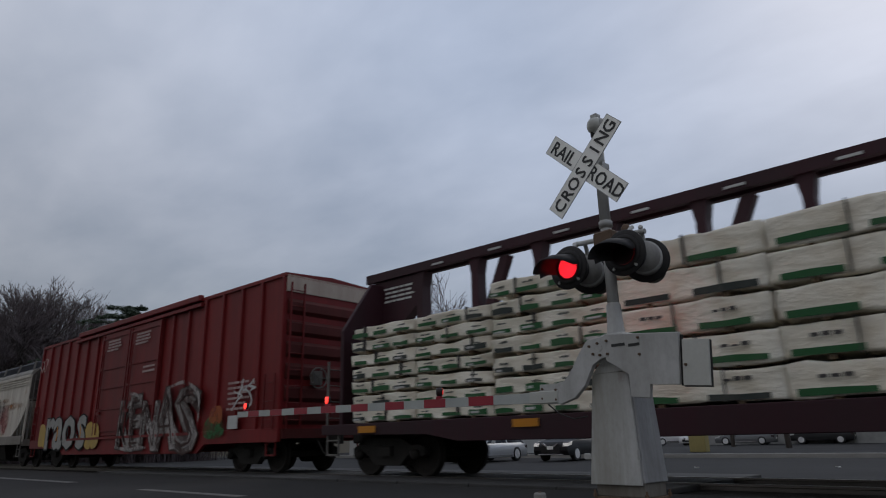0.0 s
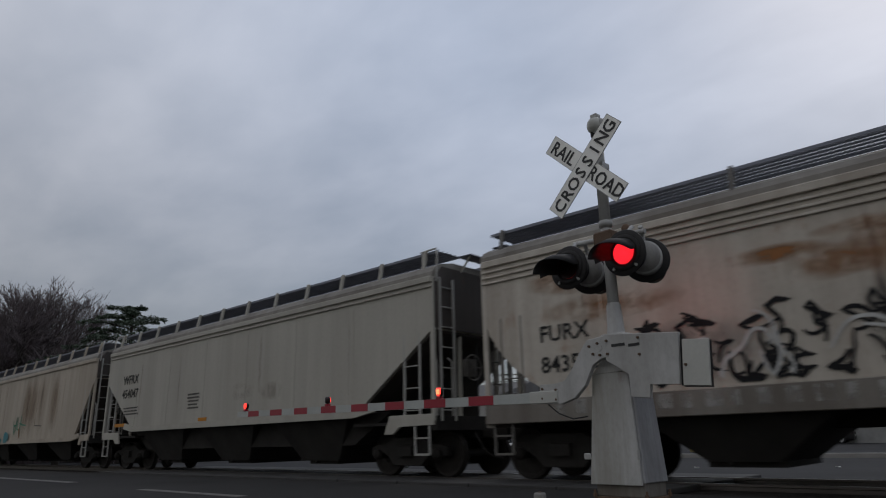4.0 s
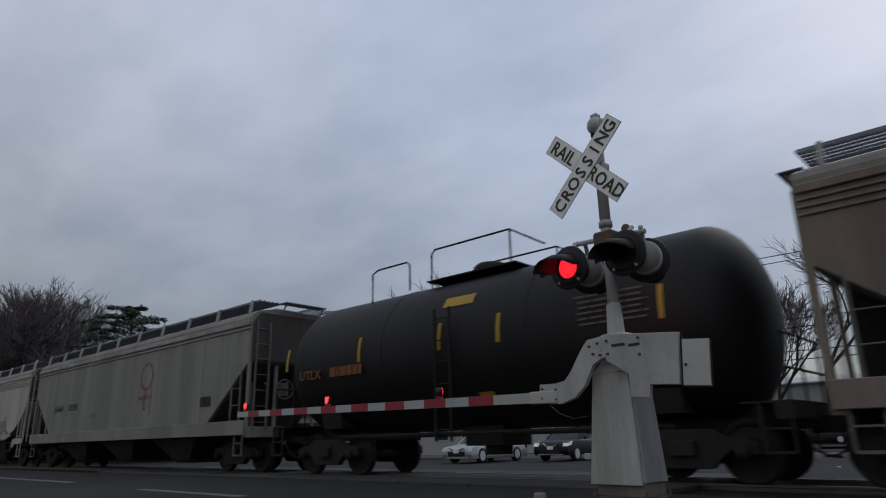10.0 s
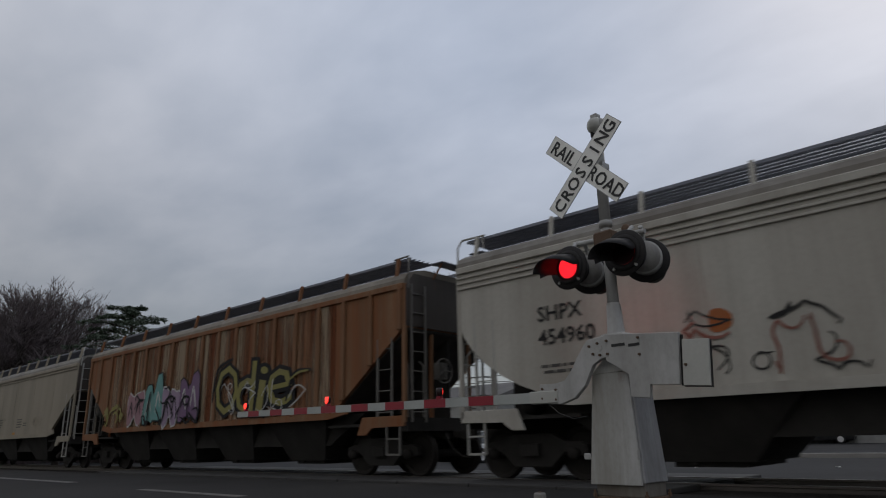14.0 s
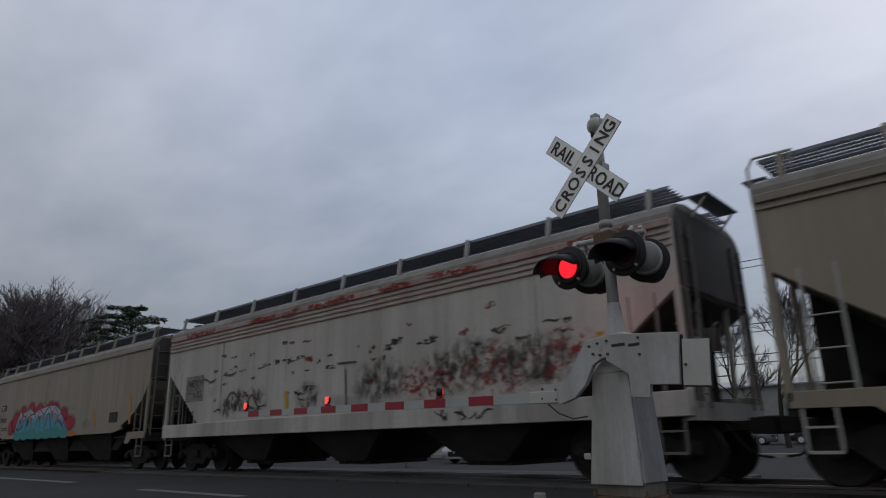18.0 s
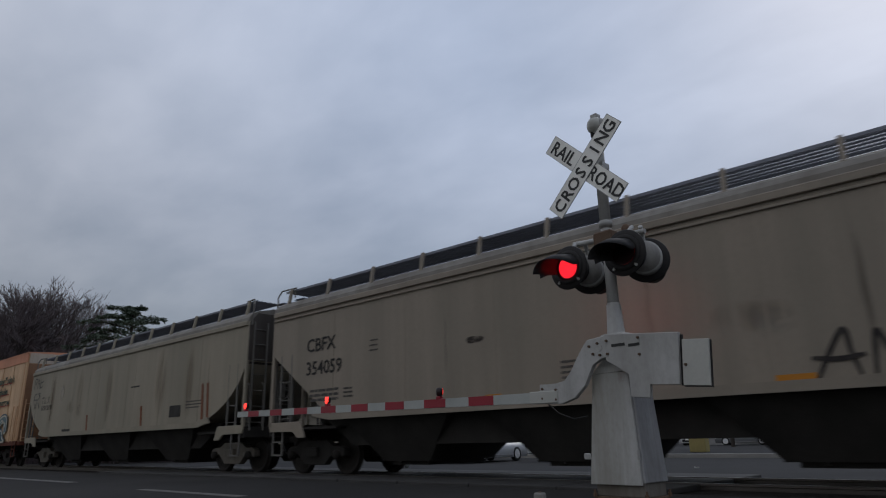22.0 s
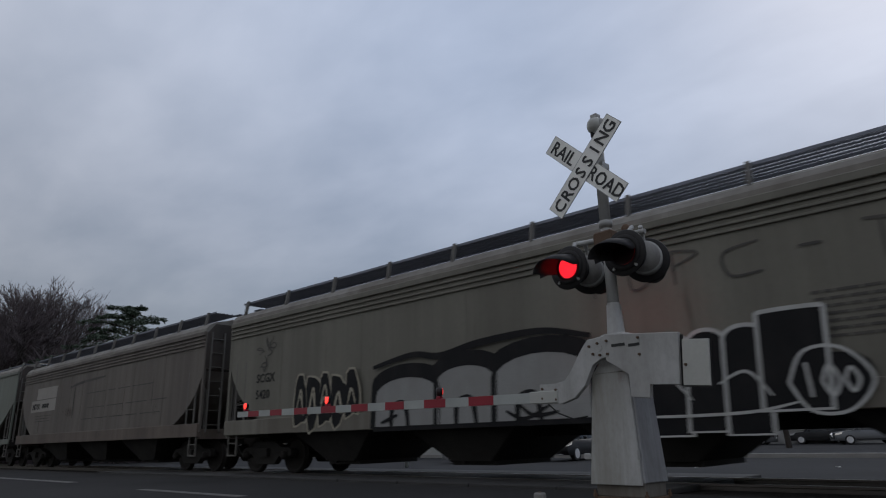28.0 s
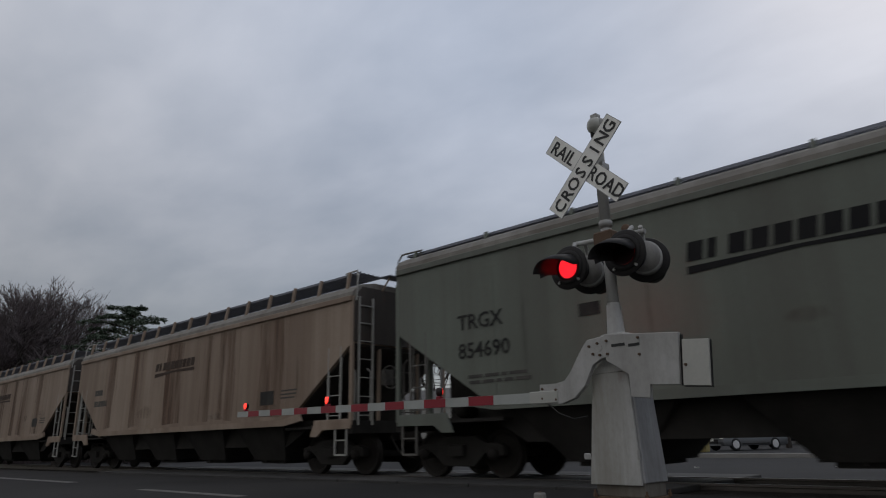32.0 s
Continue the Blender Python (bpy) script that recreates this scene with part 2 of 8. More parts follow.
def tube(bm, pts, r, seg=8, r1=None, caps=True):
    """A round bar along a chain of points, tapering from r to r1."""
    pts = [Vector(p) for p in pts]
    r1 = r if r1 is None else r1
    rings = []
    for i, p in enumerate(pts):
        d = (pts[min(i + 1, len(pts) - 1)] - pts[max(i - 1, 0)]).normalized()
        s = d.cross(Vector((0, 0, 1)))
        if s.length < 0.05:
            s = d.cross(Vector((0, 1, 0)))
        s.normalize()
        u = s.cross(d)
        rad = r + (r1 - r) * i / max(1, len(pts) - 1)
        rings.append([bm.verts.new(p + rad * (math.cos(2 * math.pi * k / seg) * s + math.sin(2 * math.pi * k / seg) * u)) for k in range(seg)])
    for a, b in zip(rings, rings[1:]):
        for k in range(seg):
            bm.faces.new((a[k], a[(k + 1) % seg], b[(k + 1) % seg], b[k]))
    if caps:
        bm.faces.new(rings[0][::-1]), bm.faces.new(rings[-1])


def lathe(bm, prof, axis="y", seg=24, at=(0, 0, 0)):
    """A turned form: prof is a chain of (radius, place along the axis)."""
    rings = []
    for r, s in prof:
        ring = []
        for k in range(seg):
            a = 2 * math.pi * k / seg
            c, d = r * math.cos(a), r * math.sin(a)
            p = {"y": (c, s, d), "x": (s, c, d), "z": (c, d, s)}[axis]
            ring.append(bm.verts.new(Vector(p) + Vector(at)))
        rings.append(ring)
    for a, b in zip(rings, rings[1:]):
        for k in range(seg):
            bm.faces.new((a[k], a[(k + 1) % seg], b[(k + 1) % seg], b[k]))
    if prof[0][0] > 1e-5:
        bm.faces.new(rings[0][::-1])
    if prof[-1][0] > 1e-5:
        bm.faces.new(rings[-1])
    bmesh.ops.remove_doubles(bm, verts=bm.verts, dist=1e-5)


def bev(bm, w=0.01, seg=1):
    bmesh.ops.bevel(bm, geom=list(bm.edges), offset=w, segments=seg, affect="EDGES", profile=0.5)


def mesh_from(name, bm, mats=(), smooth=False):
    bmesh.ops.recalc_face_normals(bm, faces=bm.faces)
    me = bpy.data.meshes.new(name)
    bm.to_mesh(me)
    bm.free()
    for m in mats if isinstance(mats, (list, tuple)) else (mats,):
        me.materials.append(m)
    if smooth:
        for p in me.polygons:
            p.use_smooth = True
    return me


def put(name, me, mat=None, parent=None, label="", m=None):
    """A mesh as an object, with its own material on a shared mesh."""
    ob = new(name, me)
    if not me.materials:
        me.materials.append(None)
    if mat is not None:
        ob.material_slots[0].link = "OBJECT"
        ob.material_slots[0].material = mat
    if parent is not None:
        ob.parent = parent
    if m is not None:
        ob.matrix_basis = m
    if label:
        ob["label"] = label
    return ob


def part(name, bm, mat, parent, label="", m=None, smooth=False):
    return put(name, mesh_from(name, bm, mat, smooth), None, parent, label, m)


CACHE = {}


def kept(key, build, smooth=False):
    """The mesh of that key, built once and shared."""
    if key not in CACHE:
        bm = bmesh.new()
        build(bm)
        CACHE[key] = mesh_from(str(key[0]), bm, (), smooth)
    return CACHE[key]


def thing(name, at, label, category, group="", kind="", rz=0.0):
    e = new(name)
    e.matrix_basis = pose(*at, 0, 0, rz)
    return tagged(e, label, category, group, kind)


MOVERS = []               # (thing, x at time nought, y, z)


def lettering(text, size, mat, parent, x, y, z, name="lettering", bold=0.0, stretch=1.0, space=1.0, lean=0.0, tilt=0.0, align="LEFT", label="", ux=None):
    """Words on a side that faces the camera, in the built-in font."""
    cu = bpy.data.curves.new(name, "FONT")
    cu.body, cu.size, cu.offset, cu.space_character, cu.shear = text, size, bold, space, lean
    cu.align_x, cu.resolution_u = align, 2
    cu.extrude = 0.002
    tmp = bpy.data.objects.new(name, cu)
    scene.collection.objects.link(tmp)
    dg = bpy.context.evaluated_depsgraph_get()
    me = bpy.data.meshes.new_from_object(tmp.evaluated_get(dg))
    bpy.data.objects.remove(tmp)
    me.materials.clear()
    me.materials.append(mat)
    return put(name, me, None, parent, label, pose(x, y, z, 90, 0, 0) @ pose(0, 0, 0, 0, 0, tilt) @ Matrix.Diagonal((stretch, 1, 1, 1)))


def ribbon(bm, pts, w, y=0.0, taper=True):
    """A flat painted stroke in the x, z plane."""
    n = len(pts)
    prev = None
    for i, (x, z) in enumerate(pts):
        x0, z0 = pts[max(0, i - 1)]
        x1, z1 = pts[min(n - 1, i + 1)]
        d = math.hypot(x1 - x0, z1 - z0) or 1
        nx, nz = -(z1 - z0) / d, (x1 - x0) / d
        k = w * (0.55 + 0.45 * math.sin(math.pi * (i + 0.5) / n)) if taper else w
        a, b = bm.verts.new((x + nx * k, y, z + nz * k)), bm.verts.new((x - nx * k, y, z - nz * k))
        if prev:
            bm.faces.new((prev[0], a, b, prev[1]))
        prev = (a, b)


def swoop(rng, x, z, w, h, turns=3):
    """A looping hand stroke inside a box."""
    ctrl = [(x + w * (i / turns) + rng.uniform(-0.12, 0.12) * w, z + h * (rng.uniform(0.6, 1.0) if i % 2 else rng.uniform(0.0, 0.4))) for i in range(turns + 1)]
    out = []
    for i in range(len(ctrl) - 1):
        p0, p1, p2, p3 = ctrl[max(0, i - 1)], ctrl[i], ctrl[i + 1], ctrl[min(len(ctrl) - 1, i + 2)]
        for k in range(7):
            t = k / 7
            out.append(tuple(0.5 * (2 * b + (c - a) * t + (2 * a - 5 * b + 4 * c - d) * t * t + (3 * b - a - 3 * c + d) * t ** 3) for a, b, c, d in zip(p0, p1, p2, p3)))
    out.append(ctrl[-1])
    return out


def handstroke(rng, x, z, w, h, steps):
    """One loose sprayed line, wandering inside a box."""
    px, pz = x + rng.uniform(0, 0.3) * w, z + rng.uniform(0.1, 0.9) * h
    a, turn, out = rng.uniform(-1.4, 1.4), rng.uniform(-0.3, 0.3), []
    step = (w + h) / steps * rng.uniform(0.7, 1.2)
    for _ in range(steps):
        out.append((px, pz))
        turn = turn * 0.86 + rng.uniform(-0.22, 0.22)
        a += turn
        if pz > z + h and math.sin(a) > 0 or pz < z and math.sin(a) < 0:
            a, turn = -a, -turn * 0.5
        if px > x + w * 1.1 and math.cos(a) > 0 or px < x - 0.1 * w and math.cos(a) < 0:
            a, turn = math.pi - a, turn * 0.5
        px, pz = px + step * math.cos(a), min(z + h * 1.05, max(z - 0.02, pz + step * math.sin(a)))
    return out


def scrawl(parent, mat, x, z, w, h, strokes, width, seed, name="graffiti", y=-HALF_W - 0.014, label="sprayed graffiti"):
    rng = random.Random(seed)
    for i in range(strokes):
        bm = bmesh.new()
        sx = x + w * i / strokes
        ribbon(bm, handstroke(rng, sx, z, w / strokes * rng.uniform(1.2, 2.2), h * rng.uniform(0.6, 1.0), rng.choice((16, 22, 28))), width * rng.uniform(0.7, 1.2), y - 0.0004 * i)
        part(name, bm, mat, parent, label)


def blob(bm, cx, cz, w, h, y, rng, k=14, lump=0.16):
    pts = []
    ph = rng.uniform(0, 6)
    for i in range(k):
        a = 2 * math.pi * i / k
        q = 1 + lump * math.sin(3 * a + ph) + rng.uniform(-lump, lump) * 0.5
        e = 0.75
        c, s = math.cos(a), math.sin(a)
        pts.append((cx + w / 2 * q * math.copysign(abs(c) ** e, c), cz + h / 2 * q * math.copysign(abs(s) ** e, s)))
    bm.faces.new([bm.verts.new((px, y, pz)) for px, pz in pts])


def bubble(parent, x, z, w, h, count, fill, line, seed, y=-HALF_W - 0.014, edge=0.07, marks=True, extra=None):
    """Throw-up graffiti: a row of fat filled forms with a dark outline and inner marks."""
    rng = random.Random(seed)
    step = w / count
    for i in range(count):
        bo, bf, bi = bmesh.new(), bmesh.new(), bmesh.new()
        cx, cz = x + step * (i + 0.5), z + h / 2 + rng.uniform(-0.06, 0.06) * h
        fw, fh = step * rng.uniform(1.0, 1.18), h * rng.uniform(0.82, 1.0)
        st = rng.getstate()
        blob(bo, cx, cz, fw + 2 * edge, fh + 2 * edge, y - 0.0006 * i, rng)
        rng.setstate(st)
        blob(bf, cx, cz, fw, fh, y - 0.006 - 0.0006 * i, rng)
        if marks:
            for _ in range(2):
                ribbon(bi, swoop(rng, cx - fw * 0.25, cz - fh * 0.3, fw * 0.5, fh * 0.6, 2), edge * 0.45, y - 0.013)
        part("graffiti", bo, line, parent, "outline of a sprayed graffiti letter")
        part("graffiti", bf, fill, parent, "filled graffiti letter")
        if marks:
            part("graffiti", bi, extra or line, parent, "inner strokes of a graffiti letter")
        else:
            bi.free()


def bend(ctrl, k=6):
    """A smooth line through a few control points."""
    out = []
    for i in range(len(ctrl) - 1):
        p0, p1, p2, p3 = ctrl[max(0, i - 1)], ctrl[i], ctrl[i + 1], ctrl[min(len(ctrl) - 1, i + 2)]
        for q in range(k):
            t = q / k
            out.append(tuple(0.5 * (2 * b + (c - a) * t + (2 * a - 5 * b + 4 * c - d) * t * t + (3 * b - a - 3 * c + d) * t ** 3) for a, b, c, d in zip(p0, p1, p2, p3)))
    return out + [ctrl[-1]]


def strokes(parent, lines, mat, width, y=-HALF_W - 0.014, label="sprayed graffiti stroke", at=(0, 0), size=(1, 1), taper=True):
    """Hand strokes given by their control points, each a painted mark of its own."""
    for i, ctrl in enumerate(lines):
        bm = bmesh.new()
        ribbon(bm, bend([(at[0] + size[0] * u, at[1] + size[1] * v) for u, v in ctrl]), width, y - 0.0005 * i, taper)
        part("graffiti", bm, mat, parent, label)


def shape(parent, pts, mat, y, label="filled graffiti form", name="graffiti"):
    bm = bmesh.new()
    bm.faces.new([bm.verts.new((x, y, z)) for x, z in pts])
    bmesh.ops.triangulate(bm, faces=bm.faces)
    return part(name, bm, mat, parent, label)


def outlined(parent, pts, fill, line, y, edge=0.05):
    """A filled form with a sprayed line round it."""
    shape(parent, pts, fill, y)
    bm = bmesh.new()
    ribbon(bm, list(pts) + [pts[0], pts[1]], edge, y - 0.004, False)
    part("graffiti", bm, line, parent, "outline of a graffiti form")


def arch(x0, x1, z0, z1, lean=0.0, flat=0.5):
    """A block letter's outline: straight foot, rounded head."""
    r, n = (x1 - x0) / 2, 9
    head = [(x0 + r - r * math.cos(math.pi * k / n) + lean, z1 - r * flat + r * flat * math.sin(math.pi * k / n)) for k in range(n + 1)]
    return [(x0, z0)] + head + [(x1, z0)]


def fat_letter(parent, ch, x0, x1, z0, z1, layers, tilt=0.0):
    """One sprayed letter fitted into a box, in layers of (material, boldness, y)."""
    frame_ = None
    for mat, bold, y in layers:
        ob = lettering(ch, 1.0, mat, parent, 0, y, 0, "graffiti", bold, label="sprayed graffiti letter")
        if frame_ is None:
            xs, ys = [v.co.x for v in ob.data.vertices], [v.co.y for v in ob.data.vertices]
            frame_ = (min(xs), max(xs), min(ys), max(ys))
        a, b, c, d = frame_
        ob.matrix_basis = pose(x0, y, z0, 90, 0, 0) @ pose(0, 0, 0, 0, 0, tilt) @ Matrix.Diagonal(((x1 - x0) / (b - a), (z1 - z0) / (d - c), 1, 1)) @ pose(-a, -c, 0)


def patch(parent, x, z, w, h, mat, seed, y=-HALF_W - 0.008, name="paint_patch", label=""):
    """A roller-painted or worn patch with an uneven edge."""
    rng = random.Random(seed)
    bm = bmesh.new()
    blob(bm, x + w / 2, z + h / 2, w, h, y, rng, 26, 0.07)
    return part(name, bm, mat, parent, label)


def bars(parent, x, z, w, rows, mat, seed=0, h=0.05, gap=0.05, y=-HALF_W - 0.008, name="small_lettering"):
    """Small print that cannot be read, as plain bars."""
    rng = random.Random(seed)
    bm = bmesh.new()
    for r in range(rows):
        zz, xx = z - r * (h + gap), x + rng.uniform(0, 0.08) * w
        while xx < x + w * rng.uniform(0.82, 1.0):
            k = rng.uniform(0.08, 0.26) * w
            bx(bm, xx, min(xx + k, x + w), y, y + 0.004, zz, zz + h)
            xx += k + 0.03 * w
    return part(name, bm, mat, parent)


# ---- setting ----
def flat(name, x0, x1, y0, y1, z, mat, label, category="ground", thick=0.2):
    bm = bmesh.new()
    bx(bm, x0, x1, y0, y1, z - thick, z)
    ob = part(name, bm, mat, None)
    return tagged(ob, label, category, kind="structure")


flat("ground", -900, 900, -300, 1500, -0.42, plain("dull_grass_and_earth", (0.07, 0.068, 0.045), 0.95, 0, 0.4, 0.6, 0.6, 0.03), "dull earth and grass reaching to the horizon")
flat("road", -400, 400, -60, 8.7, -0.02, ASPHALT, "worn dark asphalt road before the tracks", "road", 0.39)
flat("track_bed", -400, 400, 8.7, 13.9, -0.10, BALLAST, "dark ballast bed under the tracks", "track", 0.31)
flat("pavement", -400, 400, 13.9, 32.0, -0.32, LOT, "grey asphalt street behind the tracks", "road", 0.09)
flat("parking_lot", -400, 400, 32.25, 120.0, -0.18, LOT, "grey asphalt parking lot", "road", 0.23)
for i in range(2):
    bm = bmesh.new()
    bx(bm, -120, 120, 0, 0.25, -0.41, -0.13)
    bev(bm, 0.02)
    tagged(part("kerb", bm, CONC, None, "", pose(0, (32.0, 16.4)[i] if i == 0 else 14.2, 0 if i == 0 else -0.12)), "low pale concrete kerb", "kerb", "kerbs", "structure")

# stop lines and edge marks on the road
for x0, x1, y0, y1 in ((-12.6, -9.2, 5.55, 5.75), (-24.0, -17.0, 5.9, 6.15)):
    bm = bmesh.new()
    bx(bm, x0, x1, y0, y1, -0.019, -0.014)
    tagged(part("road_marking", bm, PAINTW, None), "worn white painted road line", "road marking", "road markings", "structure")

# rails, crossing planks
for y in (TRACK_Y - 0.755, TRACK_Y + 0.755):
    bm = bmesh.new()
    prism_x(bm, [(-0.075, -0.17), (0.075, -0.17), (0.075, -0.155), (0.012, -0.13), (0.012, -0.045), (0.036, -0.035), (0.036, -0.004), (0.03, 0), (-0.03, 0), (-0.036, -0.004), (-0.036, -0.035), (-0.012, -0.045), (-0.012, -0.13), (-0.075, -0.155)], -400, 400)
    tagged(part("rail", bm, RAILTOP, None, "", pose(0, y, 0)), "steel rail of the single track", "rail", "rails", "structure")
tie = kept(("tie",), lambda bm: (bx(bm, -0.115, 0.115, -1.3, 1.3, -0.25, -0.16), bev(bm, 0.012)))
TIE = plain("tarred_timber", (0.045, 0.037, 0.03), 0.9, 0, 0.4)
sleepers = thing("sleepers", (0, TRACK_Y, 0), "dark timber sleepers laid in the ballast", "sleepers", kind="structure")
for i in range(-70, 40):
    put("sleeper", tie, TIE, sleepers, "", pose(i * 0.54, 0, 0))
PLANK = plain("rubber_crossing_panel", (0.05, 0.048, 0.046), 0.85, 0, 0.3)
crossing = thing("crossing_panels", (0, TRACK_Y, 0), "dark rubber panels of the level crossing", "crossing panel", kind="structure")
for i in range(11):
    for y0, y1 in ((-0.66, 0.66), (-2.1, -0.83), (0.83, 2.1)):
        bm = bmesh.new()
        bx(bm, 0.01, 1.79, y0, y1, -0.099, -0.012)
        bev(bm, 0.012)
        part("panel", bm, PLANK, crossing, "", pose(-24 + i * 1.8, 0, 0))


# ---- the train ----
R_WHEEL = 0.457


def wheelset_mesh(bm):
    for s in (-1, 1):
        prof = [(0.0, 0.80), (0.10, 0.82), (0.11, 0.79), (0.19, 0.775), (0.36, 0.765), (0.40, 0.80), (R_WHEEL - 0.01, 0.81), (R_WHEEL, 0.80), (R_WHEEL, 0.735), (R_WHEEL + 0.028, 0.715), (R_WHEEL + 0.028, 0.69), (0.40, 0.685), (0.36, 0.72), (0.12, 0.72), (0.09, 0.68)]
        lathe(bm, [(r, s * y) for r, y in prof], "y", 24)
    tube(bm, [(0, -0.98, 0), (0, 0.98, 0)], 0.08, 10)


def side_frame_mesh(bm):
    prism_y(bm, [(-1.13, 0.42), (-1.13, 0.60), (-0.95, 0.66), (-0.7, 0.64), (-0.42, 0.80), (0.42, 0.80), (0.7, 0.64), (0.95, 0.66), (1.13, 0.60), (1.13, 0.42), (0.88, 0.40), (0.74, 0.52), (0.66, 0.48), (0.4, 0.22), (-0.4, 0.22), (-0.66, 0.48), (-0.74, 0.52), (-0.88, 0.40)], -0.09, 0.09)
    bev(bm, 0.015)


def bolster_mesh(bm):
    prism_x(bm, [(-1.2, 0.42), (1.2, 0.42), (1.2, 0.62), (0.5, 0.72), (-0.5, 0.72), (-1.2, 0.62)], -0.2, 0.2)
    tube(bm, [(0, 0, 0.7), (0, 0, 0.8)], 0.2, 14)
    for x in (-0.62, 0.62):
        bx(bm, x - 0.05, x + 0.05, -1.1, 1.1, 0.44, 0.54)


def spring_mesh(bm):
    for k in range(6):
        z = 0.26 + k * 0.028
        lathe(bm, [(0.045, z), (0.062, z + 0.012), (0.045, z + 0.024)], "z", 10)


def cap_mesh(bm):
    lathe(bm, [(0.0, -0.075), (0.04, -0.075), (0.075, -0.06), (0.11, -0.03), (0.11, 0.09)], "y", 14)


WHEELSETS = []            # (wheelset, x of its car at time nought, place on the car, z)


def add_truck(car, x, x0, frame_mat=GRIME):
    t = put("truck", kept(("bolster",), bolster_mesh), frame_mat, car, "dark cast steel truck", pose(x, 0, 0))
    for y in (-1.0, 1.0):
        put("side_frame", kept(("side_frame",), side_frame_mesh), frame_mat, t, "", pose(0, y, 0))
        for k in (-0.16, 0.0, 0.16):
            put("spring", kept(("spring",), spring_mesh, True), STEELW, t, "", pose(k, y * 1.02, 0))
        for k in (-0.89, 0.89):
            put("bearing_cap", kept(("cap",), cap_mesh, True), STEELW, t, "", pose(k, y * 1.14, R_WHEEL, 0, 0, 0 if y < 0 else 180))
    for k in (-0.89, 0.89):
        w = put("wheelset", kept(("wheelset",), wheelset_mesh), STEELW, t, "worn steel wheels on their axle", pose(k, 0, R_WHEEL))
        WHEELSETS.append((w, x0 + x + k, k))
    return t


def coupler_mesh(bm):
    bx(bm, -0.5, 0.28, -0.08, 0.08, 0.76, 0.92)
    prism_y(bm, [(0.22, 0.72), (0.5, 0.70), (0.5, 0.98), (0.22, 0.96)], -0.14, 0.1)
    bx(bm, 0.46, 0.62, -0.14, -0.02, 0.70, 0.98)
    bev(bm, 0.015)


def hose_mesh(bm):
    tube(bm, [(0, -0.35, 0.85), (0.12, -0.36, 0.7), (0.25, -0.33, 0.5), (0.42, -0.25, 0.38), (0.6, -0.2, 0.36)], 0.022, 6)


def ladder_mesh(w, z0, z1):
    def build(bm):
        for x in (-w / 2, w / 2):
            bx(bm, x - 0.022, x + 0.022, -0.02, 0.02, z0, z1)
        n = max(2, round((z1 - z0) / 0.42))
        for k in range(n):
            z = z0 + (k + 0.5) * (z1 - z0) / n
            tube(bm, [(-w / 2, 0, z), (w / 2, 0, z)], 0.013, 6)
    return build


def stirrup_mesh(bm):
    for x in (-0.2, 0.2):
        bx(bm, x - 0.018, x + 0.018, -0.02, 0.02, 0.46, 1.12)
    bx(bm, -0.2, 0.2, -0.03, 0.03, 0.44, 0.48)
    bx(bm, -0.2, 0.2, -0.02, 0.02, 0.76, 0.79)


def brake_wheel_mesh(bm):
    for k in range(16):
        a, b = 2 * math.pi * k / 16, 2 * math.pi * (k + 1) / 16
        tube(bm, [(0, 0.27 * math.cos(a), 0.27 * math.sin(a)), (0, 0.27 * math.cos(b), 0.27 * math.sin(b))], 0.016, 5, caps=False)
    for k in range(5):
        a = 2 * math.pi * k / 5
        tube(bm, [(0, 0, 0), (0, 0.27 * math.cos(a), 0.27 * math.sin(a))], 0.012, 5)
    bx(bm, -0.18, -0.02, -0.14, 0.14, -0.18, 0.18)


def running_gear(car, L, x0, truck_off=1.25, sill=True, mat=GRIME):
    """Trucks, couplers, hoses and the centre sill that every car has."""
    if sill:
        put("center_sill", kept(("center_sill", L), lambda bm: bx(bm, -L / 2, L / 2, -0.32, 0.32, 0.76, 1.06)), GRIME, car)
    for s in (-1, 1):
        add_truck(car, s * (L / 2 - truck_off), x0, mat)
        put("coupler", kept(("coupler",), coupler_mesh), STEELW, car, "", pose(s * (L / 2 + 0.08), 0, 0, 0, 0, 0 if s > 0 else 180))
        put("air_hose", kept(("air_hose",), hose_mesh), GRIME, car, "", pose(s * (L / 2 + 0.02), 0, 0, 0, 0, 0 if s > 0 else 180))


def new_car(rear, front, name, label, category, group=""):
    x0 = (rear + front) / 2
    car = thing(name, (x0, TRACK_Y, 0), label, category, group)
    MOVERS.append((car, x0, TRACK_Y, 0.0))
    return car, front - rear, x0


RUNOFF_D = stain("dark_run_off", (0.08, 0.068, 0.056), 0.32, 1, soft=True)
RUNOFF_B = stain("brown_run_off", (0.16, 0.11, 0.075), 0.3, 2, soft=True)
RUNOFF_R = stain("rust_run_off", (0.2, 0.08, 0.035), 0.45, 3)
RUNOFF_W = stain("pale_scuffing", (0.5, 0.47, 0.42), 0.2, 4, (3, 3, 3), soft=True)
# dark tone for grimy ends; on the sloping sheets it includes their shade
END_DIRT_SHADE = weathered("grimy_shaded_car_end", (0.1, 0.085, 0.075), (0.04, 0.035, 0.03), 0.6, 0.5, 0.1, 0.7, 97)
DUSTY_ROOF = weathered("dusty_roof_paint", (0.3, 0.285, 0.255), seed=99)


